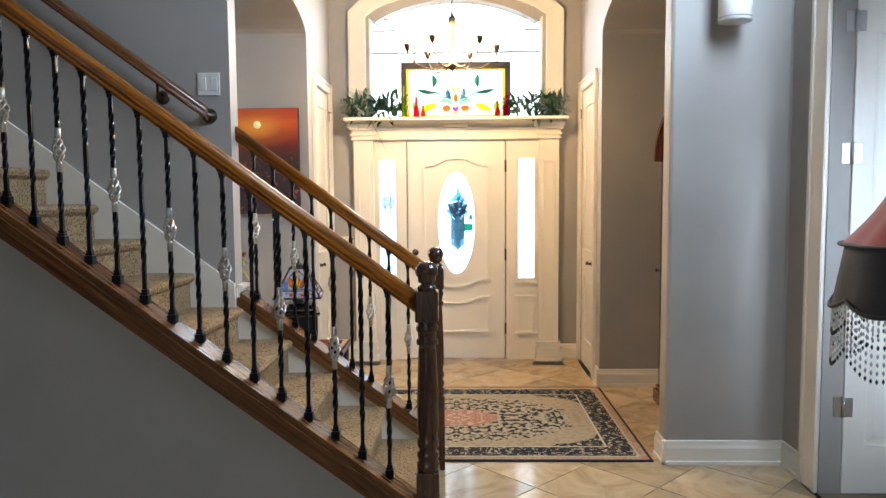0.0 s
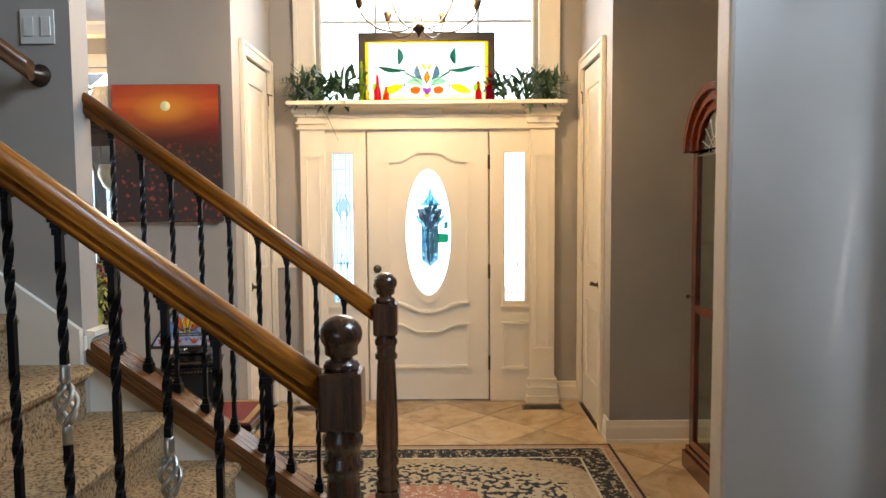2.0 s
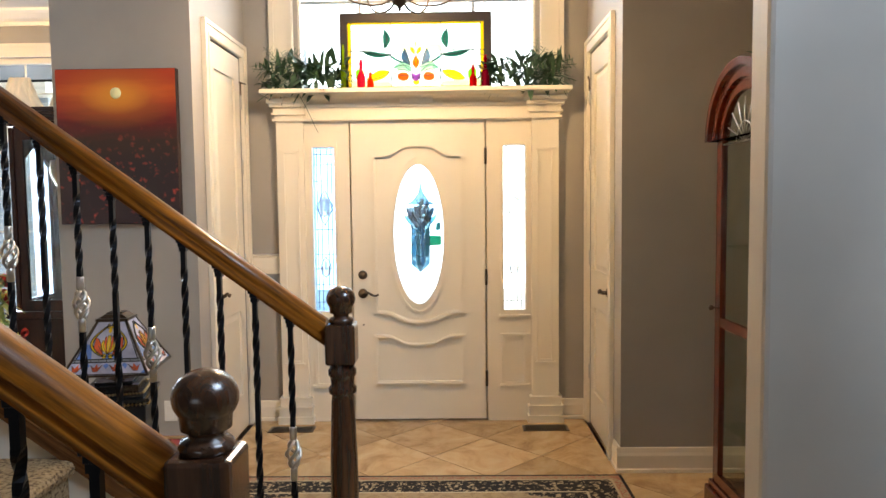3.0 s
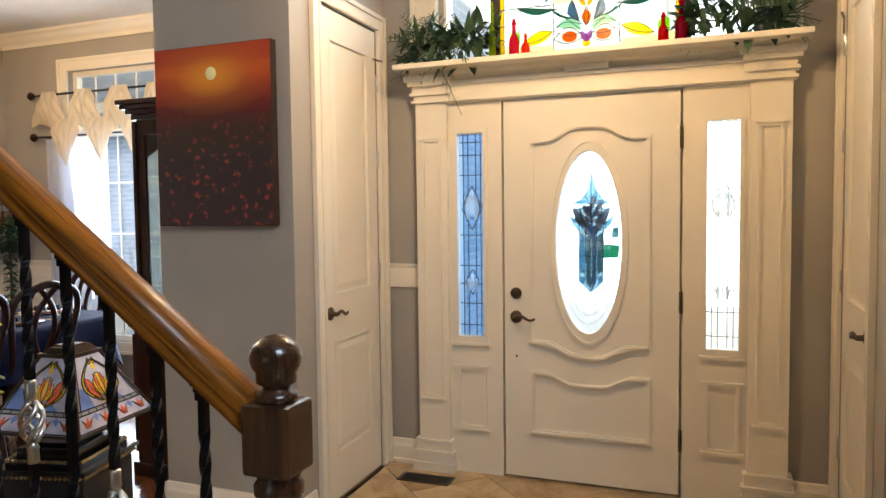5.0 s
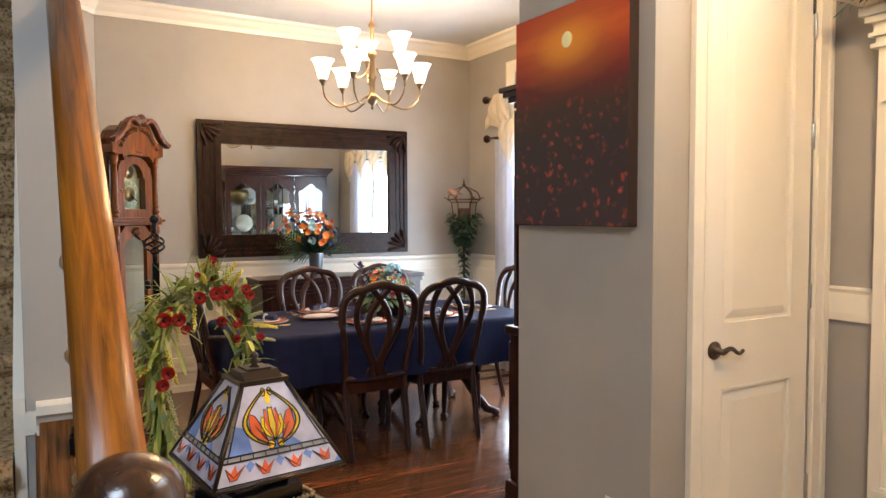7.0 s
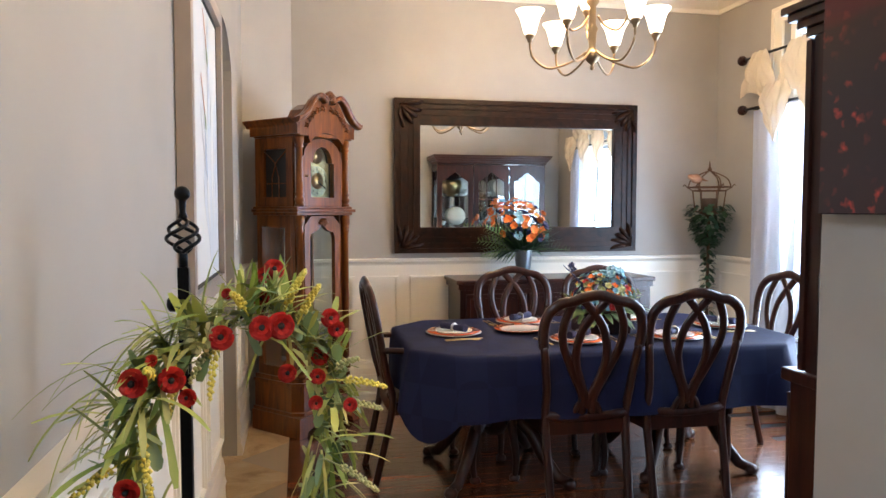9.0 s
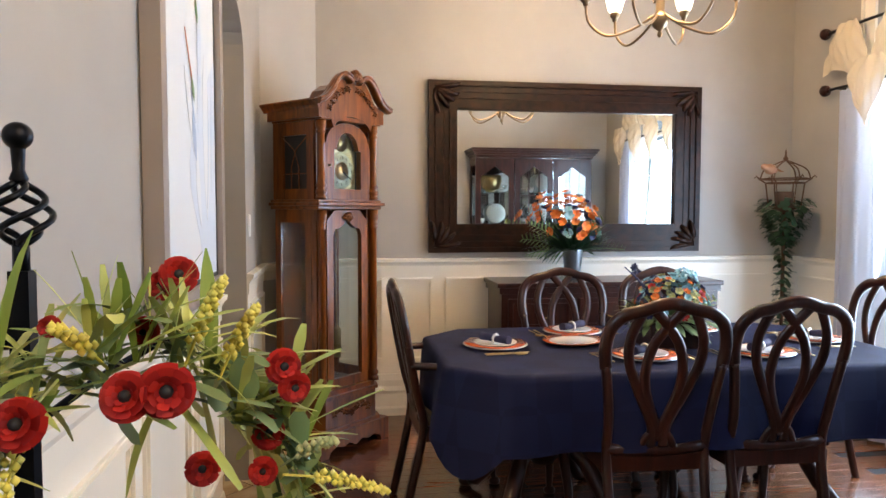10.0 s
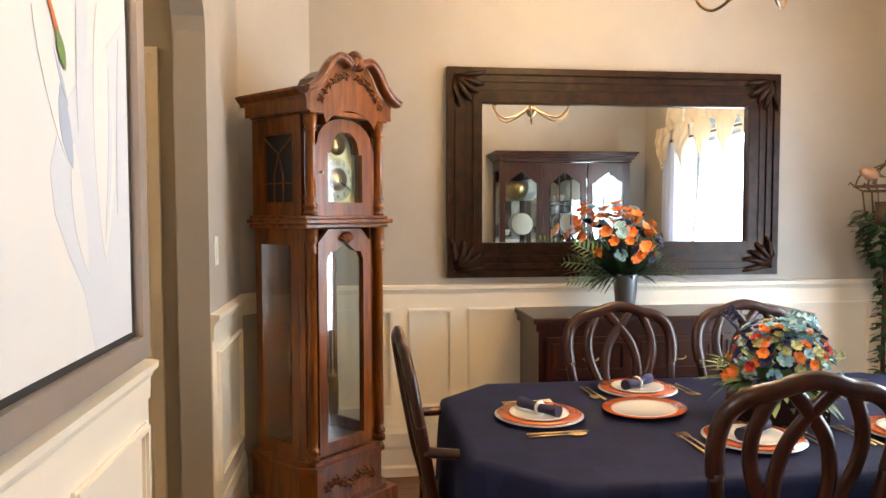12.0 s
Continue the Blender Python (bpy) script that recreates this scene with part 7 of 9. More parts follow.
for s in (-1, 1):
    bm = bmesh.new()
    pts = smooth_path([(s * 0.285, -0.045, 1.962), (s * 0.235, -0.045, 1.985), (s * 0.19, -0.045, 2.025), (s * 0.145, -0.045, 2.09), (s * 0.10, -0.045, 2.125), (s * 0.055, -0.045, 2.118), (s * 0.03, -0.045, 2.095)])
    tube(bm, pts, 0.017, 6, 1.6, up=(0, 1, 0))
    tube(bm, [(p[0] * 1.0, -0.062, p[2] + 0.012) for p in pts], 0.009, 6, 1.5, up=(0, 1, 0))
    part("swan_moulding", bm, M_CLOCK, clk, "curved swan-neck moulding")
    bm = bmesh.new()
    box(bm, s * 0.24, -0.0319, 1.885, s * 0.255, 0.31, 1.935)
    prism(bm, [(s * 0.255, 1.935), (s * 0.262, 1.95), (s * 0.285, 1.972), (s * 0.285, 1.982), (s * 0.225, 1.982), (s * 0.225, 1.935)], "xz", -0.03, 0.335)
    part("side_cornice", bm, M_CLOCK, clk, "stepped side cornice")
    bm = bmesh.new()
    for i in range(7):
        x, z = s * (0.035 + 0.024 * i), 2.055 - 0.001 * i - 0.0016 * i * i * 1.9
        for a in range(4):
            an = a * 1.57 + i * 0.8
            tube(bm, [(x, -0.031, z), (x + 0.011 * math.cos(an), -0.043, z + 0.011 * math.sin(an)), (x + 0.021 * math.cos(an + 0.5), -0.033, z + 0.021 * math.sin(an + 0.5))], lambda u: 0.0058 - 0.003 * u, 5)
    part("vine_carving", bm, M_CLOCK, clk, "carved vine", smooth=True)
bm = bmesh.new()
box(bm, -0.224, 0.021, 1.96, 0.224, 0.32, 1.975)
prism(bm, [(x, z) for x, z in [(-0.17, 1.975), (-0.13, 2.05), (-0.07, 2.09), (0.07, 2.09), (0.13, 2.05), (0.17, 1.975)]], "xz", 0.021, 0.12)
part("roof", bm, M_CLOCK, clk)
bm = bmesh.new()
for a in range(-4, 5):
    an = a * 0.28
    tube(bm, [(0, -0.05, 2.085), (0.026 * math.sin(an), -0.075, 2.085 + 0.034 * math.cos(an)), (0.058 * math.sin(an), -0.05, 2.085 + 0.078 * math.cos(an))], lambda u: 0.004 + 0.006 * u, 6)
part("shell_finial", bm, M_CLOCK, clk, "carved shell finial", smooth=True)

# ---- china cabinet ----
cab = thing("china_cabinet", "dark cherry china cabinet with arched glass doors and stacked dishes inside", "cabinet", (-1.945, 6.67, 0), 90)
# local: +x along the wall to the north ... front faces local -y turned to west
cab.matrix_basis = pose(-1.945, 6.64, 0, 0, 0, -90)
W2 = 0.68
bm = bmesh.new()
box(bm, -W2, -0.47, 0.08, W2, -0.01, 0.84, 0.004)
part("lower_case", bm, M_CHERRY, cab, "panelled lower case")
bm = bmesh.new()
box(bm, -W2 - 0.02, -0.49, 0.0, W2 + 0.02, -0.01, 0.079, 0.005)
part("plinth", bm, M_CHERRY, cab)
bm = bmesh.new()
box(bm, -W2 - 0.02, -0.495, 0.842, W2 + 0.02, -0.01, 0.885, 0.006)
part("waist_top", bm, M_CHERRY, cab, "polished projecting waist")
for x0, x1, nm in ((-W2, -W2 + 0.02, "side"), (W2 - 0.02, W2, "side")):
    bm = bmesh.new()
    ribbon(bm, [(-0.40, 0.886), (-0.02, 0.886), (-0.02, 1.98), (-0.40, 1.98)], [(-0.35, 0.95), (-0.07, 0.95), (-0.07, 1.90), (-0.35, 1.90)], "yz", x0, x1)
    sd = part("side_frame", bm, M_CHERRY, cab)
    bm = bmesh.new()
    box(bm, (x0 + x1) / 2 - 0.002, -0.355, 0.94, (x0 + x1) / 2 + 0.002, -0.065, 1.91)
    part("side_glass", bm, M_GLASS, sd)
bm = bmesh.new()
box(bm, -W2 + 0.021, -0.03, 0.886, W2 - 0.021, -0.012, 1.98)
part("back_panel", bm, M_MIRROR, cab, "mirrored back panel")
for z in (1.22, 1.58):
    bm = bmesh.new()
    box(bm, -W2 + 0.022, -0.36, z, W2 - 0.022, -0.031, z + 0.008)
    part("shelf", bm, M_GLASS, cab, "glass shelf")
for i in range(3):
    x0 = -W2 + 0.01 + i * 0.4567
    x1 = x0 + 0.4467
    bm = bmesh.new()
    cxx = (x0 + x1) / 2
    outp = [(x0, 0.89), (x1, 0.89), (x1, 1.7), (x1, 1.97)] + [(cxx, 1.97)] + [(x0, 1.97), (x0, 1.7)]
    inn = [(x0 + 0.06, 0.95), (x1 - 0.06, 0.95), (x1 - 0.06, 1.7), (x1 - 0.06, 1.76)] + [(cxx, 1.88)] + [(x0 + 0.06, 1.76), (x0 + 0.06, 1.7)]
    ribbon(bm, outp, inn, "xz", -0.425, -0.401)
    dd = part("glass_door", bm, M_CHERRY, cab, "arched glazed cabinet door")
    bm = bmesh.new()
    prism(bm, [(x0 + 0.05, 0.94), (x1 - 0.05, 0.94), (x1 - 0.05, 1.765), (cxx, 1.89), (x0 + 0.05, 1.765)], "xz", -0.415, -0.411)
    part("glass", bm, M_GLASS, dd)
    if i == 1:
        bm = bmesh.new()
        for q in (-0.06, 0.06):
            box(bm, cxx + q - 0.006, -0.424, 0.95, cxx + q + 0.006, -0.416, 1.83)
        for z in (1.25, 1.55):
            box(bm, x0 + 0.06, -0.4245, z - 0.005, x1 - 0.06, -0.4165, z + 0.005)
        part("glazing_bars", bm, M_CHERRY, dd)
    bm = bmesh.new()
    box(bm, x0 + 0.01, -0.486, 0.13, x1 - 0.01, -0.4705, 0.80, 0.004)
    ribbon(bm, [(x0 + 0.05, 0.17), (x1 - 0.05, 0.17), (x1 - 0.05, 0.76), (x0 + 0.05, 0.76)], [(x0 + 0.075, 0.195), (x1 - 0.075, 0.195), (x1 - 0.075, 0.735), (x0 + 0.075, 0.735)], "xz", -0.494, -0.485)
    part("lower_door", bm, M_CHERRY, cab, "panelled lower door")
for z0, z1, o_ in ((1.981, 2.01, 0.01), (2.01, 2.035, 0.03), (2.035, 2.06, 0.05), (2.06, 2.085, 0.065)):
    bm = bmesh.new()
    box(bm, -W2 - o_, -0.42 - o_, z0, W2 + o_, -0.01, z1, 0.003)
    part("cornice", bm, M_CHERRY, cab, "stepped dark cornice")
for i in range(26):
    zs_ = (0.886, 1.229, 1.589)[i % 3]
    x = -0.60 + 1.2 * ((i * 0.381966) % 1.0)
    y = -0.12 - 0.17 * ((i * 0.618) % 1.0)
    kind = i % 4
    dish = thing(("wine_glass", "china_cup", "dinner_plate", "glass_bowl")[kind], ("clear stemmed wine glass on a cabinet shelf", "white china cup on a cabinet shelf", "white china plate standing in the cabinet", "cut glass bowl on a cabinet shelf")[kind], "tableware", (-1.945 + y, 6.64 - x, zs_ + 0.001), 0, "dishes in the china cabinet")
    bm = bmesh.new()
    if kind == 0:
        lathe(bm, [(0.03, 0), (0.028, 0.003), (0.004, 0.008), (0.004, 0.08), (0.024, 0.10), (0.034, 0.13), (0.030, 0.18), (0.028, 0.18), (0.03, 0.13), (0, 0.10)], 14)
    elif kind == 1:
        lathe(bm, [(0.02, 0), (0.022, 0.004), (0.038, 0.03), (0.042, 0.06), (0.039, 0.06), (0.03, 0.01), (0, 0.01)], 16)
    elif kind == 2:
        lathe(bm, [(0, 0), (0.07, 0.004), (0.115, 0.016), (0.113, 0.02), (0.06, 0.01), (0, 0.008)], 28, m=pose(0.05, 0, 0.116, 0, -82))
    else:
        lathe(bm, [(0.03, 0), (0.032, 0.006), (0.07, 0.05), (0.085, 0.09), (0.08, 0.09), (0.03, 0.012), (0, 0.012)], 14)
    part("body", bm, M_GLASS if kind in (0, 3) else M_CHINA, dish, smooth=True)
cbowl = thing("brass_bowl", "round yellow brass bowl inside the china cabinet", "bowl", (-2.12, 6.18, 1.5895), 0)
bm = bmesh.new()
lathe(bm, [(0.03, 0), (0.10, 0.05), (0.13, 0.13), (0.12, 0.20), (0.115, 0.20), (0.09, 0.06), (0, 0.02)], 24)
part("bowl", bm, M_BRASS, cbowl, smooth=True)

# ---- chandeliers ----
M_OPAL = plain("lit_opal_glass", (1.0, 0.86, 0.66), 0.4, 0.0, 3.0)
M_ANT = paint("antique_brass", (0.24, 0.17, 0.10), 0.32, 60, 0.2, 0.2, metal=0.9)
ch = thing("dining_chandelier", "antique brass chandelier with two tiers of lit white bell shades", "chandelier", (-3.93, 5.88, 2.17))
bm = bmesh.new()
lathe(bm, [(0, 0), (0.010, 0.008), (0.012, 0.02), (0.006, 0.03), (0.030, 0.05), (0.048, 0.085), (0.034, 0.10), (0.020, 0.12), (0.022, 0.20), (0.032, 0.22), (0.02, 0.24), (0.018, 0.34), (0.034, 0.36), (0.034, 0.39), (0.014, 0.40), (0.013, 0.55), (0.026, 0.57), (0.012, 0.60), (0.006, 0.62), (0.006, 0.88), (0.05, 0.90), (0.065, 0.935), (0, 0.939)], 20)
part("stem", bm, M_ANT, ch, "turned brass stem", smooth=True)
for tier, n, R, zc, zs0, off in (("lower", 6, 0.335, 0.015, 0.19, 0.26), ("upper", 3, 0.20, 0.20, 0.37, 0.8)):
    for k in range(n):
        a = 2 * math.pi * k / n + off
        c, s = math.cos(a), math.sin(a)
        bm = bmesh.new()
        pts = smooth_path([(0.03, 0, zc + 0.085), (R * 0.35, 0, zc + 0.03), (R * 0.7, 0, zc), (R * 0.95, 0, zc + 0.06), (R, 0, zs0 - 0.03)])
        tube(bm, [(c * p[0], s * p[0], p[2]) for p in pts], 0.0065, 8)
        lathe(bm, [(0.012, -0.035), (0.014, -0.02), (0.024, -0.012), (0.024, 0.012), (0.018, 0.02)], 14, centre=(c * R, s * R, zs0))
        part("arm", bm, M_ANT, ch, "curved brass arm")
        bm = bmesh.new()
        lathe(bm, [(0.026, 0.006), (0.034, 0.02), (0.044, 0.06), (0.055, 0.10), (0.078, 0.135), (0.075, 0.136), (0.052, 0.103), (0.040, 0.06), (0.030, 0.022), (0.022, 0.010)], 20, centre=(c * R, s * R, zs0))
        part("shade", bm, M_OPAL, ch, "white frosted bell shade", smooth=True)

fc = thing("foyer_chandelier", "dark bronze foyer chandelier with a caged centre and candle arms", "chandelier", (-0.02, 5.40, 2.455))
bm = bmesh.new()
lathe(bm, [(0, 0), (0.008, 0.01), (0.006, 0.02), (0.03, 0.04), (0.042, 0.065), (0.030, 0.08), (0.012, 0.09), (0.010, 0.35), (0.028, 0.37), (0.028, 0.41), (0.010, 0.43), (0.006, 0.46), (0.006, 2.92), (0.06, 2.93), (0.06, 2.944), (0, 2.945)], 16)
part("stem", bm, M_BRONZE, fc, "dark bronze stem", smooth=True)
for k in range(6):
    a = 2 * math.pi * k / 6 + 0.1
    c, s = math.cos(a), math.sin(a)
    bm = bmesh.new()
    pts = smooth_path([(0.03, 0, 0.07), (0.10, 0, 0.035), (0.22, 0, 0.045), (0.31, 0, 0.11), (0.335, 0, 0.17)])
    tube(bm, [(c * p[0], s * p[0], p[2]) for p in pts], 0.0055, 6)
    lathe(bm, [(0.006, 0.16), (0.016, 0.17), (0.024, 0.20), (0.028, 0.215), (0.010, 0.217)], 12, centre=(c * 0.335, s * 0.335, 0))
    part("arm", bm, M_BRONZE, fc, "curved bronze arm")
    bm = bmesh.new()
    pts = smooth_path([(0.02, 0, 0.08), (0.07, 0, 0.16), (0.085, 0, 0.26), (0.045, 0, 0.35), (0.012, 0, 0.40)])
    tube(bm, [(c * p[0], s * p[0], p[2]) for p in pts], 0.004, 5)
    part("cage_rib", bm, M_BRASS, fc, "thin brass cage rib")
    bm = bmesh.new()
    lathe(bm, [(0.009, 0.217), (0.009, 0.26), (0.012, 0.275), (0.010, 0.30), (0, 0.325)], 10, centre=(c * 0.335, s * 0.335, 0))
    part("candle_bulb", bm, M_OPAL, fc, "lit candle bulb", smooth=True)
    bm = bmesh.new()
    lathe(bm, [(0.026, 0.216), (0.050, 0.235), (0.068, 0.275), (0.078, 0.33), (0.075, 0.331), (0.064, 0.277), (0.046, 0.240), (0.022, 0.222)], 18, centre=(c * 0.335, s * 0.335, 0))
    part("shade", bm, M_OPAL, fc, "lit white glass bowl shade", smooth=True)

# ---- lantern planter in the corner ----
ln = thing("lantern_planter", "rusty wire lantern planter with trailing ivy on a tall post", "planter", (-5.24, 7.42, 0))
M_RUST = paint("rusted_wire", (0.12, 0.06, 0.03), 0.7, 80, 0.4, 0.3, metal=0.5)
bm = bmesh.new()
lathe(bm, [(0.12, 0), (0.12, 0.02), (0.02, 0.04), (0.012, 0.06), (0.012, 1.36), (0.03, 1.38), (0.09, 1.40), (0.10, 1.41)], 14)
part("post", bm, M_RUST, ln, "rusted metal post")
bm = bmesh.new()
for k in range(6):
    a = 2 * math.pi * k / 6
    c, s = math.cos(a), math.sin(a)
    tube(bm, [(c * 0.10, s * 0.10, 1.41), (c * 0.12, s * 0.12, 1.57), (c * 0.165, s * 0.165, 1.60)], 0.005, 5)
    tube(bm, smooth_path([(c * 0.155, s * 0.155, 1.595), (c * 0.13, s * 0.13, 1.66), (c * 0.06, s * 0.06, 1.70), (0, 0, 1.725)]), 0.005, 5)
    tube(bm, [(c * 0.155, s * 0.155, 1.595), (c * 0.18, s * 0.18, 1.62), (c * 0.19, s * 0.19, 1.605)], 0.004, 5)
for r, z in ((0.155, 1.597), (0.12, 1.57), (0.10, 1.41)):
    tube(bm, [(r * math.cos(2 * math.pi * i / 24), r * math.sin(2 * math.pi * i / 24), z) for i in range(24)], 0.005, 5, closed=True)
lathe(bm, [(0.012, 1.72), (0.018, 1.735), (0.008, 1.75), (0.004, 1.79), (0, 1.80)], 10)
part("lantern_frame", bm, M_RUST, ln, "rusted wire lantern cage")
bird = thing("bird_ornament", "small rust-brown bird ornament perched on the wire lantern", "ornament", (-5.24 + 0.06, 7.42 - 0.15, 1.628), 20)
bm = bmesh.new()
lathe(bm, [(0, -0.075), (0.012, -0.06), (0.030, -0.025), (0.036, 0.01), (0.026, 0.04), (0.020, 0.052), (0.022, 0.066), (0.014, 0.082), (0.004, 0.090), (0, 0.100)], 14, m=pose(0, 0, 0.03, 78, 0, 0))
tube(bm, [(0, 0.05, 0.035), (0, 0.10, 0.020), (0, 0.13, 0.018)], lambda u: 0.016 - 0.006 * u, 6, 0.4)
part("body", bm, paint("rusty_resin", (0.28, 0.13, 0.06), 0.7, 60, 0.4, 0.3), bird, smooth=True)
bm = bmesh.new()
lathe(bm, [(0.05, 0), (0.055, 0.02), (0.06, 0.10), (0, 0.10)], 16, centre=(0, 0, 1.411))
part("pot", bm, plain("clay_pot", (0.07, 0.035, 0.02), 0.8), ln, smooth=True)
bm = bmesh.new()
for i in range(560):
    a, h = rnd(0, 6.28), rnd(0, 1)
    r = 0.14 * (1 - h) ** 0.5 if i < 370 else 0.030
    z = (1.47 - 0.30 * h) if i < 370 else rnd(0.55, 1.24)
    r = r * rnd(0.5, 1.1) + (0.03 if i < 370 else 0)
    blade(bm, (r * math.cos(a), r * math.sin(a), z), (math.cos(a), math.sin(a), rnd(-0.8, 0.4)), rnd(0.04, 0.065), rnd(0.014, 0.022), 0.5, 3)
part("ivy_leaves", bm, M_IVY, ln, "trailing dark ivy", "stuff")

# ---- sunset canvas ----
def sunset():
    m, t, b = nodes("sunset_print", (0.3, 0.05, 0.02), 0.6)
    v = coords(t)
    sep = t.nodes.new("ShaderNodeSeparateXYZ")
    t.links.new(v, sep.inputs[0])
    mr_ = add(t, "ShaderNodeMapRange")
    mr_.inputs["From Min"].default_value, mr_.inputs["From Max"].default_value = -0.41, 0.41
    t.links.new(sep.outputs["Z"], mr_.inputs["Value"])
    nz = add(t, "ShaderNodeTexNoise", Scale=3.0, Detail=5.0)
    st = coords(t, (1.2, 1, 7))
    t.links.new(st, nz.inputs["Vector"])
    ma = t.nodes.new("ShaderNodeMath")
    ma.operation = "MULTIPLY_ADD"
    t.links.new(nz.outputs["Fac"], ma.inputs[0])
    ma.inputs[1].default_value = 0.16
    t.links.new(mr_.outputs[0], ma.inputs[2])
    skyc = ramp(t, ma.outputs[0], [(0.0, (0.035, 0.018, 0.022)), (0.45, (0.030, 0.018, 0.018)), (0.62, (0.045, 0.020, 0.012)), (0.74, (0.13, 0.010, 0.008)), (0.87, (0.40, 0.030, 0.010)), (0.95, (0.60, 0.085, 0.014)), (1.0, (0.48, 0.050, 0.012))])
    vo = add(t, "ShaderNodeTexVoronoi", Scale=27.0)
    wv = add(t, "ShaderNodeTexNoise", Scale=38.0, Detail=2.0)
    t.links.new(v, wv.inputs["Vector"])
    wm = t.nodes.new("ShaderNodeVectorMath")
    wm.operation = "MULTIPLY_ADD"
    t.links.new(wv.outputs["Color"], wm.inputs[0])
    wm.inputs[1].default_value = (0.045, 0.0, 0.045)
    t.links.new(v, wm.inputs[2])
    t.links.new(wm.outputs[0], vo.inputs["Vector"])
    dots = ramp(t, vo.outputs["Distance"], [(0.0, (1, 1, 1)), (0.18, (0.45, 0.45, 0.45)), (0.38, (0, 0, 0))])
    low = ramp(t, mr_.outputs[0], [(0.0, (1, 1, 1)), (0.35, (0.8, 0.8, 0.8)), (0.62, (0.15, 0.15, 0.15)), (0.68, (0, 0, 0))])
    mu = t.nodes.new("ShaderNodeMath")
    mu.operation = "MULTIPLY"
    t.links.new(dots, mu.inputs[0])
    t.links.new(low, mu.inputs[1])
    n2 = add(t, "ShaderNodeTexNoise", Scale=7.0)
    t.links.new(v, n2.inputs["Vector"])
    gate = ramp(t, n2.outputs["Fac"], [(0.36, (0.08, 0.08, 0.08)), (0.52, (1, 1, 1))])
    mu2 = t.nodes.new("ShaderNodeMath")
    mu2.operation = "MULTIPLY"
    t.links.new(mu.outputs[0], mu2.inputs[0])
    t.links.new(gate, mu2.inputs[1])
    mx = t.nodes.new("ShaderNodeMix")
    mx.data_type = "RGBA"
    t.links.new(mu2.outputs[0], mx.inputs["Factor"])
    t.links.new(skyc, mx.inputs["A"])
    mx.inputs["B"].default_value = (0.70, 0.075, 0.045, 1)
    dist = t.nodes.new("ShaderNodeVectorMath")
    dist.operation = "DISTANCE"
    t.links.new(coords(t, (0.55, 0, 1.1)), dist.inputs[0])
    dist.inputs[1].default_value = (0, 0, 0.27 * 1.1)
    halo = ramp(t, dist.outputs["Value"], [(0.0, (1, 1, 1)), (0.05, (0.75, 0.75, 0.75)), (0.11, (0.2, 0.2, 0.2)), (0.2, (0, 0, 0))])
    mh = t.nodes.new("ShaderNodeMix")
    mh.data_type = "RGBA"
    t.links.new(halo, mh.inputs["Factor"])
    t.links.new(mx.outputs["Result"], mh.inputs["A"])
    mh.inputs["B"].default_value = (0.85, 0.33, 0.03, 1)
    t.links.new(mh.outputs["Result"], b.inputs["Base Color"])
    gl = add(t, "ShaderNodeTexNoise", Scale=500.0)
    t.links.new(v, gl.inputs["Vector"])
    bumped(t, b, gl.outputs["Fac"], 0.2, 0.001)
    return m


cv = thing("sunset_canvas", "canvas print of a red sunset over a poppy field", "picture", (-1.565, 5.66, 1.825))
bm = bmesh.new()
box(bm, -0.325, -0.045, -0.415, 0.325, -0.002, 0.415, 0.003)
part("canvas", bm, plain("canvas_edge", (0.02, 0.008, 0.008), 0.7), cv, "dark wrapped canvas edge")
bm = bmesh.new()
box(bm, -0.322, -0.0465, -0.412, 0.322, -0.0452, 0.412)
part("print", bm, sunset(), cv, "red and black sunset print")
bm = bmesh.new()
lathe(bm, [(0, 0), (0.030, 0), (0.029, 0.0008), (0, 0.001)], 28, m=pose(0.0, -0.0466, 0.285, 90))
part("sun_disc", bm, plain("painted_sun", (0.95, 0.88, 0.45), 0.6), cv, "pale yellow printed sun")

# ---- tall bird painting ----
def bird_art():
    m, t, b = nodes("pale_painting", (0.8, 0.8, 0.8), 0.5)
    v = coords(t, (1.6, 1, 0.55))
    n = add(t, "ShaderNodeTexNoise", Scale=2.2, Detail=3.0, Distortion=0.8)
    t.links.new(v, n.inputs["Vector"])
    t.links.new(ramp(t, n.outputs["Fac"], [(0.34, (0.58, 0.63, 0.68)), (0.46, (0.63, 0.66, 0.68)), (0.6, (0.66, 0.67, 0.67))]), b.inputs["Base Color"])
    return m


ar = thing("heron_painting", "tall framed painting of white wading birds with orange bills", "picture", (-3.06, 3.96, 1.668), 180)
def rr(hx, hz):
    return [(-hx, -hz), (hx, -hz), (hx, hz), (-hx, hz)]
bm = bmesh.new()
ribbon(bm, rr(0.455, 0.575), rr(0.40, 0.52), "xz", -0.05, -0.002)
part("frame", bm, paint("silver_frame", (0.42, 0.36, 0.32), 0.35, 60, 0.1, 0.1, metal=0.5), ar, "champagne silver frame")
bm = bmesh.new()
ribbon(bm, rr(0.3995, 0.5195), rr(0.385, 0.505), "xz", -0.030, -0.004)
part("liner", bm, M_BLACK, ar, "black inner liner")
bm = bmesh.new()
box(bm, -0.386, -0.028, -0.506, 0.386, -0.010, 0.506)
part("painted_canvas", bm, bird_art(), ar, "white and grey-blue painted canvas")
M_BIRD, M_BILL, M_GREENP = plain("painted_white", (0.64, 0.66, 0.68), 0.5), plain("painted_orange_bill", (0.50, 0.15, 0.06), 0.5), plain("painted_green", (0.10, 0.20, 0.06), 0.5)
M_GREYB = plain("painted_grey_blue", (0.34, 0.42, 0.55), 0.5)
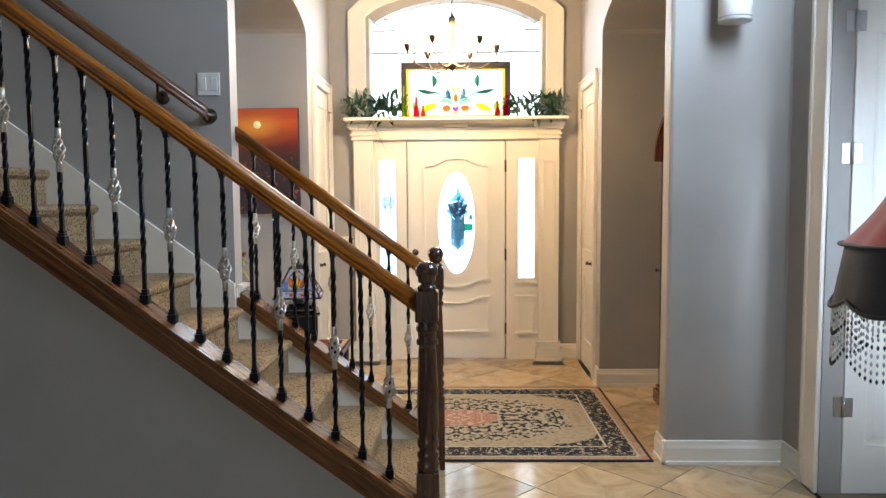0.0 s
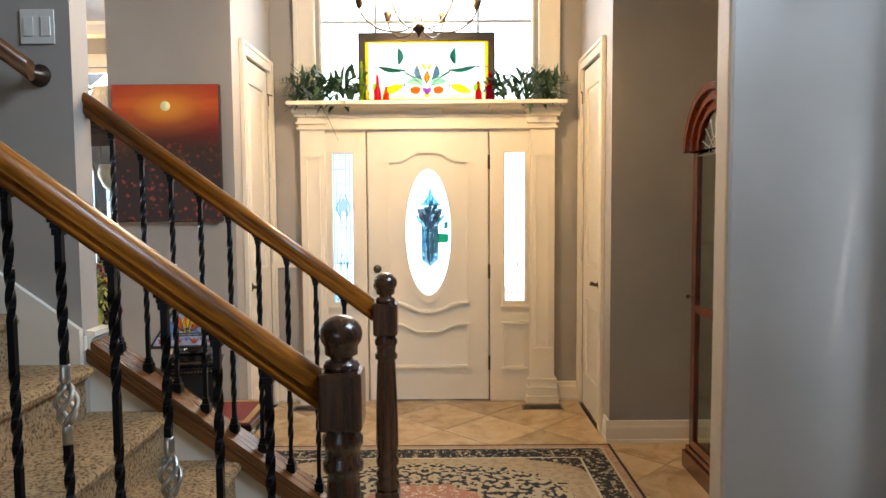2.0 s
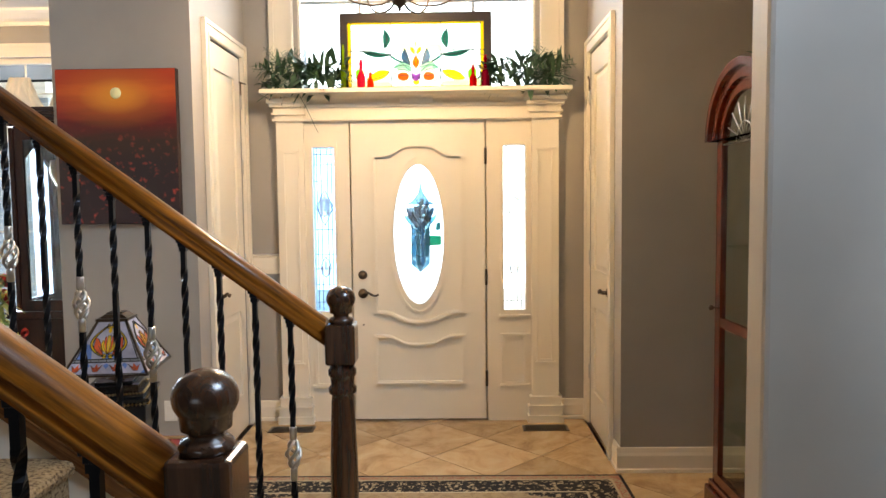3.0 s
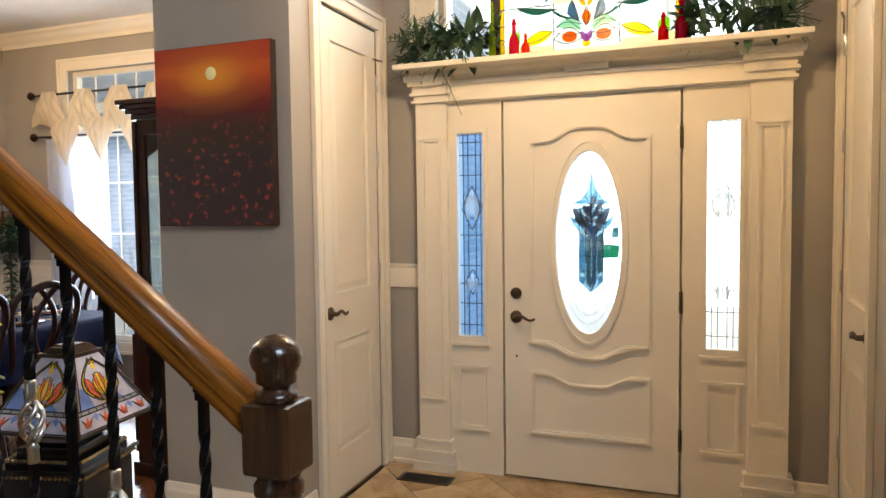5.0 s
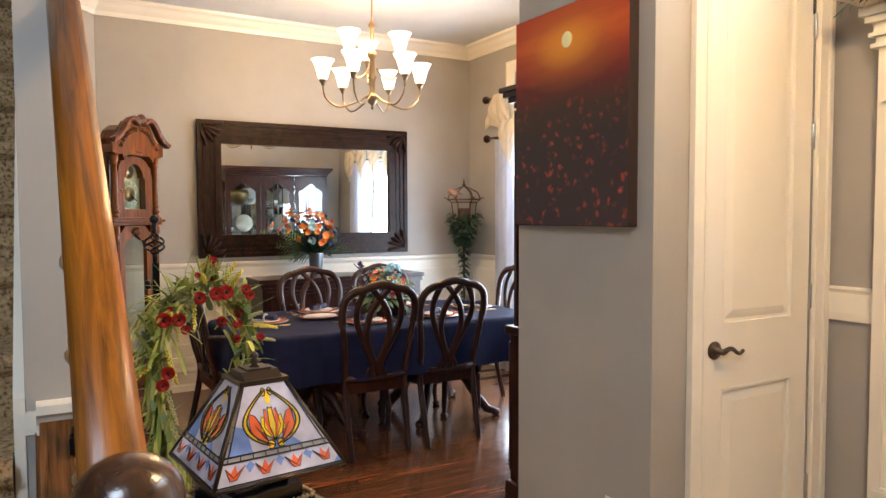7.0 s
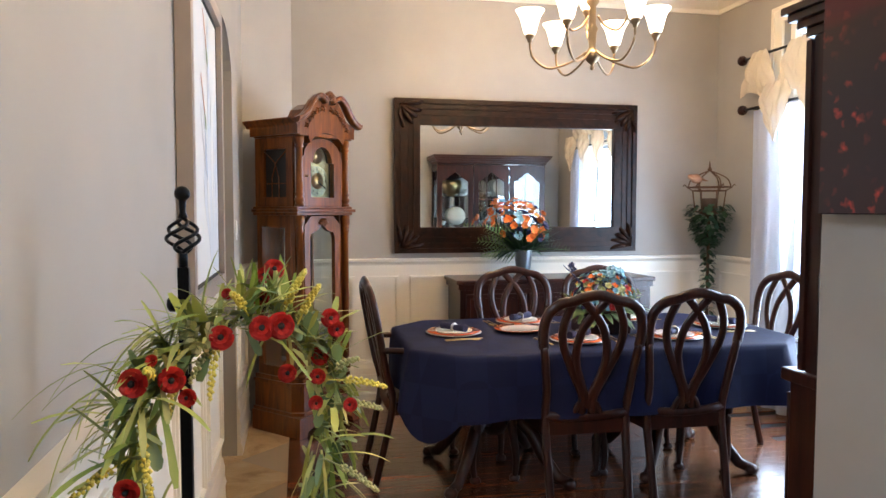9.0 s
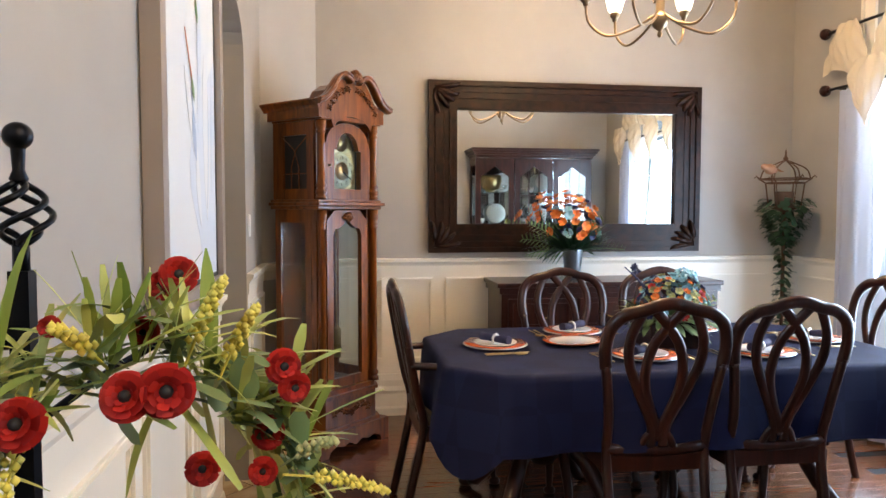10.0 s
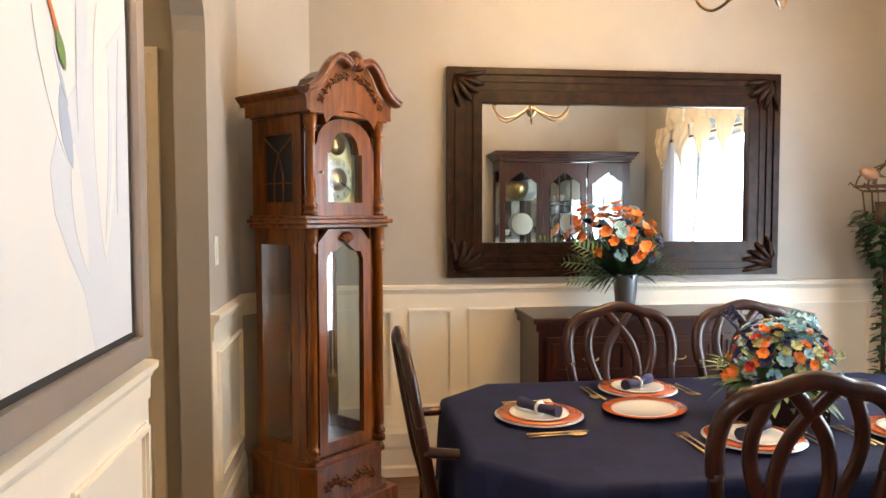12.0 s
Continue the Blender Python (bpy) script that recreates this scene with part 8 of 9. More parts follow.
def painted(name, mat, label, depth, *shapes):
    bm = bmesh.new()
    for q, pts in enumerate(shapes):
        prism(bm, [(x, z + 0.077 if z > -0.5 else z) for x, z in pts], "xz", depth - 0.0003 - 0.0001 * q, depth)
    part(name, bm, mat, ar, label)


M_MIST, M_STREAK = plain("painted_mist_blue", (0.53, 0.59, 0.67), 0.5), plain("painted_pale_streak", (0.56, 0.61, 0.68), 0.5)
painted("bird_breast", M_STREAK, "pale grey-blue breast", -0.0284, [(-0.045, -0.22), (-0.03, -0.30), (0.03, -0.38), (0.10, -0.455), (0.15, -0.505), (0.385, -0.505), (0.385, 0.16), (0.24, 0.05), (0.12, -0.02), (0.02, -0.10)])
painted("bird_body", M_BIRD, "painted white bird", -0.0289, leaf(0.20, 0.14, 0.22, -0.40, 0.060, 12, 0.02), leaf(0.06, -0.16, 0.12, -0.42, 0.030, 12, -0.01), leaf(-0.10, 0.05, 0.03, -0.20, 0.040, 12, 0.02))
painted("bird_shading", M_MIST, "painted grey-blue shading", -0.0294, leaf(0.115, 0.42, 0.085, -0.14, 0.030, 12, 0.02), leaf(0.26, 0.02, 0.22, -0.36, 0.012, 12, 0.02), leaf(0.33, 0.10, 0.30, -0.30, 0.018, 12, 0.01))
painted("neck_fold", M_GREYB, "painted blue-grey neck fold", -0.0298, leaf(0.005, -0.06, 0.055, -0.215, 0.024, 12, -0.006), leaf(-0.02, 0.0, 0.04, -0.10, 0.006, 8, 0.0))
painted("bird_bill", M_BILL, "painted orange bill", -0.0302, [(0.015, 0.02), (-0.005, 0.02), (-0.095, 0.155), (-0.085, 0.16)])
painted("bird_bill", M_BILL, "painted orange bill", -0.0302, [(0.085, 0.27), (0.065, 0.27), (-0.02, 0.40), (-0.01, 0.405)])
painted("bird_face", M_GREENP, "painted green face patch", -0.0306, leaf(-0.005, 0.035, 0.030, -0.035, 0.016, 8))
painted("bird_face", M_GREENP, "painted green face patch", -0.0306, leaf(0.065, 0.285, 0.10, 0.215, 0.015, 8))

# ---- side table with the mosaic lamp ----
st = thing("side_table", "small dark wooden side table beside the stair railing", "table", (-0.95, 4.215, 0))
bm = bmesh.new()
box(bm, -0.30, -0.18, 0.62, 0.30, 0.18, 0.645, 0.005)
part("top", bm, M_CHERRY, st)
for x in (-0.26, 0.26):
    for y in (-0.13, 0.16):
        bm = bmesh.new()
        tube(bm, [(x, y, 0), (x, y, 0.62)], lambda u: 0.014 + 0.008 * u, 8)
        part("leg", bm, M_CHERRY, st)
rn = thing("table_runner", "dark red runner with a gold key border on the side table", "runner", (-0.95, 4.215, 0.6455))
bm = bmesh.new()
box(bm, -0.29, -0.17, 0, 0.29, 0.17, 0.004)
part("cloth", bm, plain("dark_red_cloth", (0.18, 0.015, 0.012), 0.8), rn)
bm = bmesh.new()
ribbon(bm, [(-0.28, -0.16), (0.28, -0.16), (0.28, 0.16), (-0.28, 0.16)], [(-0.255, -0.135), (0.255, -0.135), (0.255, 0.135), (-0.255, 0.135)], "xy", 0.0042, 0.0055)
part("border", bm, M_GOLD, rn, "gold key border")
lb = thing("wooden_casket", "black carved casket with a stepped beaded lid under the lamp", "box", (-0.95, 4.245, 0.6515), 14)
bm = bmesh.new()
box(bm, -0.108, -0.108, 0.0, 0.108, 0.108, 0.19, 0.004)
part("body", bm, M_BLACK, lb, "black box body")
bm = bmesh.new()
for k, (w, z) in enumerate(((0.122, 0.191), (0.100, 0.203), (0.082, 0.215), (0.060, 0.2445))):
    box(bm, -w, -w, z, w, w, z + (0.0115 if k < 2 else 0.029 if k == 2 else 0.008), 0.002)
part("stepped_lid", bm, plain("glossy_black", (0.012, 0.012, 0.012), 0.2, coat=0.5), lb, "glossy black stepped lid")
bm = bmesh.new()
for w, z in ((0.112, 0.184), (0.096, 0.218)):
    for i in range(18):
        for s in (-1, 1):
            q = -w + 2 * w * (i + 0.5) / 18
            for c3 in ((q, s * (w + 0.004), z), (s * (w + 0.004), q, z)):
                lathe(bm, [(0, -0.006), (0.006, 0), (0, 0.006)], 6, centre=c3)
part("beading", bm, M_BRASS, lb, "brass bead rows", "stuff")
lp = thing("mosaic_lamp", "square stained-glass lamp with orange tulip panels over a dark base", "table lamp", (-0.95, 4.262, 0.8945), 7)
bm = bmesh.new()
lathe(bm, [(0.05, 0), (0.05, 0.006), (0.018, 0.02), (0.014, 0.05), (0.012, 0.215)], 16)
part("stem", bm, M_BRONZE, lp)
LZ0, LZ1, LW0, LW1 = 0.046, 0.217, 0.138, 0.047
bm = bmesh.new()
box(bm, -LW1 - 0.006, -LW1 - 0.006, LZ1, LW1 + 0.006, LW1 + 0.006, LZ1 + 0.008)
prism(bm, [(-LW1 - 0.002, LZ1 + 0.0082), (LW1 + 0.002, LZ1 + 0.0082), (0.026, LZ1 + 0.022), (-0.026, LZ1 + 0.022)], "xz", -0.040, 0.040)
box(bm, -0.026, -0.026, LZ1 + 0.0222, 0.026, 0.026, LZ1 + 0.026)
lathe(bm, [(0.012, LZ1 + 0.026), (0.006, LZ1 + 0.031), (0.011, LZ1 + 0.037), (0.005, LZ1 + 0.043), (0.009, LZ1 + 0.049), (0.004, LZ1 + 0.056), (0, LZ1 + 0.060)], 14)
part("cap", bm, M_BRONZE, lp, "dark bronze cap and finial")


def glow_glass(name, colour, glow=0.14):
    m, t, b = nodes(name, colour, 0.12)
    n = add(t, "ShaderNodeTexNoise", Scale=14.0, Detail=3.0)
    t.links.new(coords(t), n.inputs["Vector"])
    lo = [c * 0.6 for c in colour]
    c_ = ramp(t, n.outputs["Fac"], [(0.3, lo), (0.7, [min(1, k * 1.25) for k in colour])])
    t.links.new(c_, b.inputs["Base Color"])
    t.links.new(c_, b.inputs["Emission Color"])
    b.inputs["Emission Strength"].default_value = glow
    b.inputs["Coat Weight"].default_value = 0.6
    return m


GL = {k: glow_glass("lamp_" + k, c) for k, c in (("milk", (0.48, 0.46, 0.56)), ("blue", (0.16, 0.25, 0.55)), ("amber", (0.88, 0.52, 0.03)), ("red", (0.72, 0.13, 0.05)), ("green", (0.20, 0.30, 0.22)), ("grey", (0.30, 0.29, 0.30)))}
M_CAME = plain("lamp_lead", (0.05, 0.045, 0.035), 0.4, 0.7)


def face_parts(face):
    """One sloping lamp side in (u across -1..1, v up 0..1)."""
    rot = Matrix.Rotation(face * math.pi / 2, 4, "Z")
    def P(u, v, d=0.0):
        w = LW0 + (LW1 - LW0) * v
        nn = Vector((0, -(LZ1 - LZ0), -(LW0 - LW1))).normalized() * -1
        nn = Vector((0, -1, (LW0 - LW1) / (LZ1 - LZ0))).normalized()
        return rot @ (Vector((u * w, -w, LZ0 + (LZ1 - LZ0) * v)) + nn * d)
    def poly3(bm, pts, d):
        vs = [bm.verts.new(P(u, v, d)) for u, v in pts]
        bm.faces.new(vs)
    def line(bm, pts, r=0.0016, d=0.002):
        tube(bm, [P(u, v, d) for u, v in pts], r, 5)
    bm = bmesh.new()
    poly3(bm, [(-1, 0), (1, 0), (1, 1), (-1, 1)], 0.0)
    base = part("glass_side", bm, GL["milk"], lp, "stained-glass lamp side")
    bits = {k: bmesh.new() for k in GL}
    lines = bmesh.new()
    poly3(bits["blue"], [(-0.97, 0.30), (-0.45, 0.30), (-0.62, 0.55), (-0.95, 0.60)], 0.0008)
    poly3(bits["blue"], [(-0.05, 0.30), (0.5, 0.30), (0.3, 0.42), (-0.05, 0.40)], 0.0008)
    for i in range(4):
        c = -0.75 + 0.5 * i
        poly3(bits["red"], [(c - 0.16, 0.20), (c - 0.05, 0.08), (c + 0.05, 0.08), (c + 0.16, 0.20), (c + 0.05, 0.15), (c, 0.22), (c - 0.05, 0.15)], 0.0009)
        poly3(bits["blue"], [(c + 0.17, 0.19), (c + 0.25, 0.23), (c + 0.33, 0.19), (c + 0.25, 0.12)] if i < 3 else [(c + 0.1, 0.04), (c + 0.22, 0.10), (c + 0.22, 0.04)], 0.0009)
        line(lines, [(c - 0.16, 0.20), (c - 0.05, 0.08), (c + 0.05, 0.08), (c + 0.16, 0.20), (c, 0.10), (c - 0.16, 0.20)], 0.0009)
    for z in (0.0, 0.03, 0.245, 0.30):
        line(lines, [(-1, z), (1, z)], 0.0017)
    poly3(bits["grey"], [(-1, 0.245), (1, 0.245), (1, 0.30), (-1, 0.30)], 0.001)
    for i in range(9):
        line(lines, [(-0.9 + 0.225 * i, 0.245), (-0.9 + 0.225 * i, 0.30)], 0.0011)
    for s in (-1, 1):
        poly3(bits["grey"], [(s * 0.90, 0.30), (s * 1.0, 0.30), (s * 1.0, 1.0), (s * 0.90, 1.0)], 0.001)
        line(lines, [(s * 0.90, 0.30), (s * 0.90, 1.0)], 0.0013)
        for k in range(4):
            line(lines, [(s * 0.90, 0.44 + 0.15 * k), (s * 1.0, 0.44 + 0.15 * k)], 0.0010)
        # tulip petals
        wing = [(s * 0.14, 0.36), (s * 0.36, 0.42), (s * 0.52, 0.52), (s * 0.60, 0.70), (s * 0.42, 0.66), (s * 0.30, 0.58), (s * 0.20, 0.48)]
        poly3(bits["red"], wing, 0.0010)
        line(lines, wing + wing[:1], 0.0010)
        for q in (0.35, 0.7):
            line(lines, [(s * 0.16, 0.40), (s * (0.20 + 0.28 * q), 0.62 - 0.10 * q)], 0.0008)
        for k, (u1, v1, kind) in enumerate(((0.06, 0.74, "amber"), (0.17, 0.72, "red"), (0.26, 0.65, "amber"))):
            fan = [(s * 0.0, 0.38), (s * (u1 + 0.02), (v1 + 0.38) / 2 - 0.02), (s * u1, v1), (s * (u1 - 0.06), v1 - 0.02), (s * (u1 - 0.05) * 0.6, (v1 + 0.38) / 2)]
            poly3(bits[kind], fan, 0.0013 + 0.0003 * k)
            line(lines, [fan[0], fan[1], fan[2], fan[3]], 0.0009)
        poly3(bits["amber"], [(0, 0.76), (s * 0.09, 0.80), (s * 0.08, 0.86), (0, 0.91)], 0.0016)
        for cu_, cv_, rr_ in ((0.13, 0.90, 0.05), (0.10, 0.35, 0.05)):
            line(lines, [(s * (cu_ + 1.6 * rr_ * math.cos(t)), cv_ + 0.9 * rr_ * math.sin(t)) for t in [i * 0.6 for i in range(10)]], 0.0013)
            poly3(bits["amber"], [(s * (cu_ + 1.4 * rr_ * math.cos(t)), cv_ + 0.75 * rr_ * math.sin(t)) for t in [i * 0.785 for i in range(8)]], 0.0018)
        for dd_ in (0.0, 0.07):
            pts = [(s * (0.12 + 0.60 * math.sin(math.pi * t) ** 0.8 - dd_ * 1.4), 0.34 + 0.58 * t) for t in [i / 14 for i in range(15)]]
            line(lines, pts, 0.0016)
        outer = [(s * (0.12 + 0.60 * math.sin(math.pi * t) ** 0.8), 0.34 + 0.58 * t) for t in [i / 14 for i in range(15)]]
        inner = [(s * (0.02 + 0.60 * math.sin(math.pi * t) ** 0.8), 0.345 + 0.57 * t) for t in [i / 14 for i in range(15)]]
        for i in range(14):
            poly3(bits["amber"], [outer[i], outer[i + 1], inner[i + 1], inner[i]], 0.0013)
    for k, b_ in bits.items():
        if len(b_.faces):
            part(k + "_glass", b_, GL[k], base, kind="stuff")
        else:
            b_.free()
    part("leading", lines, M_CAME, base, kind="stuff")


for f_ in range(4):
    face_parts(f_)
bm = bmesh.new()
for f_ in range(4):
    rot = Matrix.Rotation(f_ * math.pi / 2, 4, "Z")
    tube(bm, [rot @ Vector((LW0, -LW0, LZ0)), rot @ Vector((LW1, -LW1, LZ1))], 0.0045, 6)
    tube(bm, [rot @ Vector((LW0, -LW0, LZ0)), rot @ Vector((-LW0, -LW0, LZ0))], 0.004, 6)
    tube(bm, [rot @ Vector((LW1, -LW1, LZ1)), rot @ Vector((-LW1, -LW1, LZ1))], 0.004, 6)
part("shade_frame", bm, M_BRONZE, lp, "dark bronze shade frame")

# ---- floral wreath on an iron stand ----
SX, SY = -1.512, 4.146
fs = thing("iron_display_stand", "black iron easel stand with an open twisted basket finial", "stand", (SX, SY, 0))
fs.scale.z = 0.987
bm = bmesh.new()
box(bm, -0.0085, -0.0085, 0.02, 0.0085, 0.0085, 1.345)
part("post", bm, M_SHADE, fs)
bm = bmesh.new()
tube(bm, [(0.0, 0, 1.345), (0.0, 0.0, 1.372)], 0.007, 8)
for q in range(4):
    pts = []
    for i in range(17):
        u = i / 16
        a = q * math.pi / 2 + u * math.pi * 1.4
        r = 0.003 + 0.023 * math.sin(math.pi * u) ** 0.9
        pts.append((r * math.cos(a), r * math.sin(a), 1.368 + 0.056 * u))
    tube(bm, pts, 0.0032, 6)
part("finial_basket", bm, M_SHADE, fs, "open twisted iron basket", smooth=True)
bm = bmesh.new()
lathe(bm, [(0.005, 1.422), (0.008, 1.426), (0.005, 1.434), (0.006, 1.452)] + [(0.0125 * math.cos(radians(t)), 1.464 + 0.0125 * math.sin(radians(t))) for t in range(-60, 91, 15)], 16)
part("finial_ball", bm, M_SHADE, fs, "round iron ball", smooth=True)
for a in (0.6, 2.7, 4.8):
    bm = bmesh.new()
    tube(bm, [(0, 0, 0.10), (0.10 * math.cos(a), 0.10 * math.sin(a), 0.08), (0.17 * math.cos(a), 0.17 * math.sin(a), 0.012)], 0.009, 8)
    part("foot", bm, M_SHADE, fs, "splayed iron foot")
bm = bmesh.new()
tube(bm, [(-0.008, 0, 1.285), (-0.008, -0.014, 1.285)], 0.004, 8)
lathe(bm, [(0.006, 0), (0.013, 0.003), (0.013, 0.011), (0.008, 0.015), (0, 0.016)], 12, m=pose(-0.008, -0.012, 1.285, 90, 0))
part("clamp_knob", bm, M_SHADE, fs, "round clamp knob")
bm = bmesh.new()
tube(bm, [(0, 0, 1.20), (0.0, 0.06, 1.245), (-0.02, 0.11, 1.275), (-0.02, 0.14, 1.27)], 0.004, 8)
part("easel_arm", bm, M_SHADE, fs, "curved iron arm")

wr = thing("floral_wreath", "silk wreath of red flowers hanging on an iron stand", "wreath", (-1.40, 4.245, 1.10))
WX, WY = -0.66, 0.75


def ringpt(a):
    # an arch that leans on the stand, its right side nearer the dining room
    c = math.cos(a)
    z = 0.165 * math.sin(a) if a > 0 and a < math.pi else (-0.22 * min(a * -1, 1.0) if a <= 0 else -0.30 * min(a - math.pi, 1.0))
    return Vector((WX * 0.172 * c, WY * 0.172 * c, z))


def leafy(bm, n, a0, a1, l0, l1, w0, w1, spread, seg, out=1.0, thick=0.022):
    for i in range(n):
        a = rnd(a0, a1)
        p = ringpt(a) + Vector((rnd(-thick, thick), rnd(-thick, thick), rnd(-thick, thick)))
        d = (ringpt(a + 0.15) - ringpt(a)).normalized() * rnd(-1.0, 1.0) + Vector((p.x, p.y, p.z * 0.8)).normalized() * rnd(0.1, out) + Vector((rnd(-spread, spread), rnd(-spread, spread), rnd(-0.6, 0.5)))
        blade(bm, p, d, rnd(l0, l1), rnd(w0, w1), rnd(0.2, 1.5), seg, 0.15, i % 5 != 0)


wl, wd, wp = bmesh.new(), bmesh.new(), bmesh.new()
leafy(wl, 250, -1.0, 4.3, 0.05, 0.12, 0.0052, 0.0092, 0.5, 6)
leafy(wd, 200, -1.0, 4.2, 0.025, 0.050, 0.008, 0.014, 0.7, 4)
leafy(wp, 130, -0.8, 4.2, 0.05, 0.10, 0.0035, 0.006, 0.6, 5)
# broad strap leaves that sweep over the left shoulder
for i in range(22):
    p = ringpt(rnd(1.6, 2.7)) + Vector((rnd(-0.01, 0.03), 0, rnd(-0.02, 0.02)))
    blade(wl, p, (rnd(-0.1, 0.5), -1.0, rnd(-0.1, 0.6)), rnd(0.12, 0.22), rnd(0.0055, 0.0085), rnd(1.4, 2.8), 10, 0.15, True)
# a fan of blades above the crown and long streamers down the left side
for i in range(26):
    p = ringpt(rnd(0.9, 1.7))
    blade(wl, p, (rnd(-0.3, 0.3), rnd(-0.5, 0.6), 1.2), rnd(0.05, 0.10), rnd(0.004, 0.006), rnd(0, 0.6), 5, 0.15, True)
for i in range(120):
    a = rnd(2.9, 4.4)
    p = ringpt(a)
    blade(wl if i % 3 else wp, p, (rnd(-0.4, 0.5), rnd(-0.7, 0.5), -1.6), rnd(0.10, 0.20), rnd(0.003, 0.006), 0.5, 6, 0.15, True)
for i in range(70):
    p = ringpt(rnd(-1.4, -0.2)) + Vector((rnd(-0.02, 0.02), rnd(-0.03, 0.02), rnd(-0.06, 0.0)))
    blade(wd if i % 2 else wl, p, (rnd(-0.6, 0.8), rnd(-0.8, 0.5), -0.8), rnd(0.05, 0.11), rnd(0.004, 0.008), 0.5, 5)
part("grass", wl, M_LEAFB, wr, "long green grass blades", "stuff")
part("broad_foliage", wd, M_SAGE, wr, "sage green leaves", "stuff")
part("pale_foliage", wp, M_OLIVE, wr, "pale olive blades", "stuff")
for (x, y, z), r in (((-1.470, 4.287, 1.325), 0.019), ((-1.475, 4.274, 1.316), 0.015), ((-1.365, 4.274, 1.249), 0.021), ((-1.370, 4.299, 1.252), 0.023), ((-1.460, 4.373, 1.247), 0.018), ((-1.455, 4.383, 1.231), 0.016), ((-1.320, 4.222, 1.245), 0.020), ((-1.280, 4.165, 1.201), 0.020), ((-1.245, 4.127, 1.207), 0.021), ((-1.290, 4.183, 1.173), 0.014),
                     ((-1.490, 4.357, 1.180), 0.018), ((-1.460, 4.306, 1.161), 0.017), ((-1.480, 4.354, 1.149), 0.015), ((-1.480, 4.350, 1.107), 0.014), ((-1.420, 4.403, 1.116), 0.013), ((-1.430, 4.269, 1.285), 0.014), ((-1.360, 4.227, 1.301), 0.009), ((-1.270, 4.143, 1.228), 0.009), ((-1.200, 4.127, 1.090), 0.018), ((-1.200, 4.114, 1.062), 0.017)):
    bm = bmesh.new()
    c = Vector((x + 1.40, y - 4.245, z - 1.10))
    d = Vector((1.0, rnd(-0.3, 0.35), rnd(-0.1, 0.4)))
    flower(bm, c, d, r * 0.84, 9, 2, 0.2)
    flower(bm, c + d.normalized() * 0.003, d, r * 0.72, 8, 2, 0.5)
    flower(bm, c + d.normalized() * 0.005, d, r * 0.50, 7, 2, 0.9)
    fl = part("red_flower", bm, M_RED, wr, "red silk bloom with a dark eye")
    bm = bmesh.new()
    lathe(bm, [(0, 0), (r * 0.28, r * 0.15), (r * 0.2, r * 0.5), (0, r * 0.6)], 8, m=Matrix.Translation(c) @ d.to_track_quat("Z", "Y").to_matrix().to_4x4())
    part("eye", bm, M_BLACK, fl)


def spike(p, d, L, mat, lab):
    """A seed spike: a stem with rows of small beads that thin out to the tip."""
    bm = bmesh.new()
    p, d = Vector(p), Vector(d).normalized()
    s1 = d.cross(Vector((0.2, 0.1, 1))).normalized()
    s2 = s1.cross(d)
    n = int(L / 0.0021)
    for k in range(n):
        u = k / n
        q = p + d * L * u + Vector((0, 0, -0.02 * u * u))
        if u > 0.3:
            w = 0.0058 * (1 - u) ** 0.4
            an = k * 2.4
            lathe(bm, [(0, -0.004), (0.0036, 0), (0, 0.004)], 5, centre=q + (s1 * math.cos(an) + s2 * math.sin(an)) * w)
    tube(bm, [p, p + d * L * 0.5 + Vector((0, 0, -0.005)), p + d * L + Vector((0, 0, -0.02))], 0.0012, 4)
    part("seed_spike", bm, mat, wr, lab)


for a, d, L, k in ((1.15, (0.25, 0.35, 0.9), 0.11, 0), (0.95, (0.2, 0.35, 0.85), 0.10, 0), (1.5, (0.5, -0.2, 0.6), 0.08, 0), (0.25, (0.3, 1.0, 0.1), 0.10, 0), (0.0, (0.3, 0.9, 0.15), 0.09, 1), (0.3, (0.3, 0.5, 0.5), 0.08, 1),
                   (1.8, (0.5, -0.1, -0.9), 0.09, 0), (1.7, (0.5, -0.5, -0.6), 0.09, 1), (2.2, (0.6, -0.1, -0.8), 0.08, 0), (-0.4, (0.4, 0.7, -0.2), 0.10, 1), (-0.7, (0.6, 0.5, 0.1), 0.10, 0), (-0.9, (0.5, 0.6, -0.3), 0.09, 1),
                   (2.8, (0.6, 0.3, -0.9), 0.10, 0), (3.2, (0.5, 0.3, -1.0), 0.12, 1), (3.5, (0.4, 0.4, -1.0), 0.13, 1), (3.8, (0.4, 0.2, -1.0), 0.12, 0), (2.5, (0.5, 0.0, 0.4), 0.07, 0), (3.1, (0.3, -0.8, -0.3), 0.08, 0)):
    spike(ringpt(a) + Vector((0.02, 0, 0)), d, L, M_DRY if k else M_YEL, "pale green seed spike" if k else "yellow seed spike")
bm = bmesh.new()
ball_cluster(bm, ringpt(1.95) + Vector((0.03, -0.005, -0.005)), 0.022, 22, 0.011)
part("hydrangea", bm, M_DRY, wr, "pale green hydrangea head")

# ---- curio cabinet in the alcove ----
cu = thing("curio_cabinet", "glossy red cherry curio cabinet with an arched glass door", "cabinet", (1.855, 4.97, 0), -90)
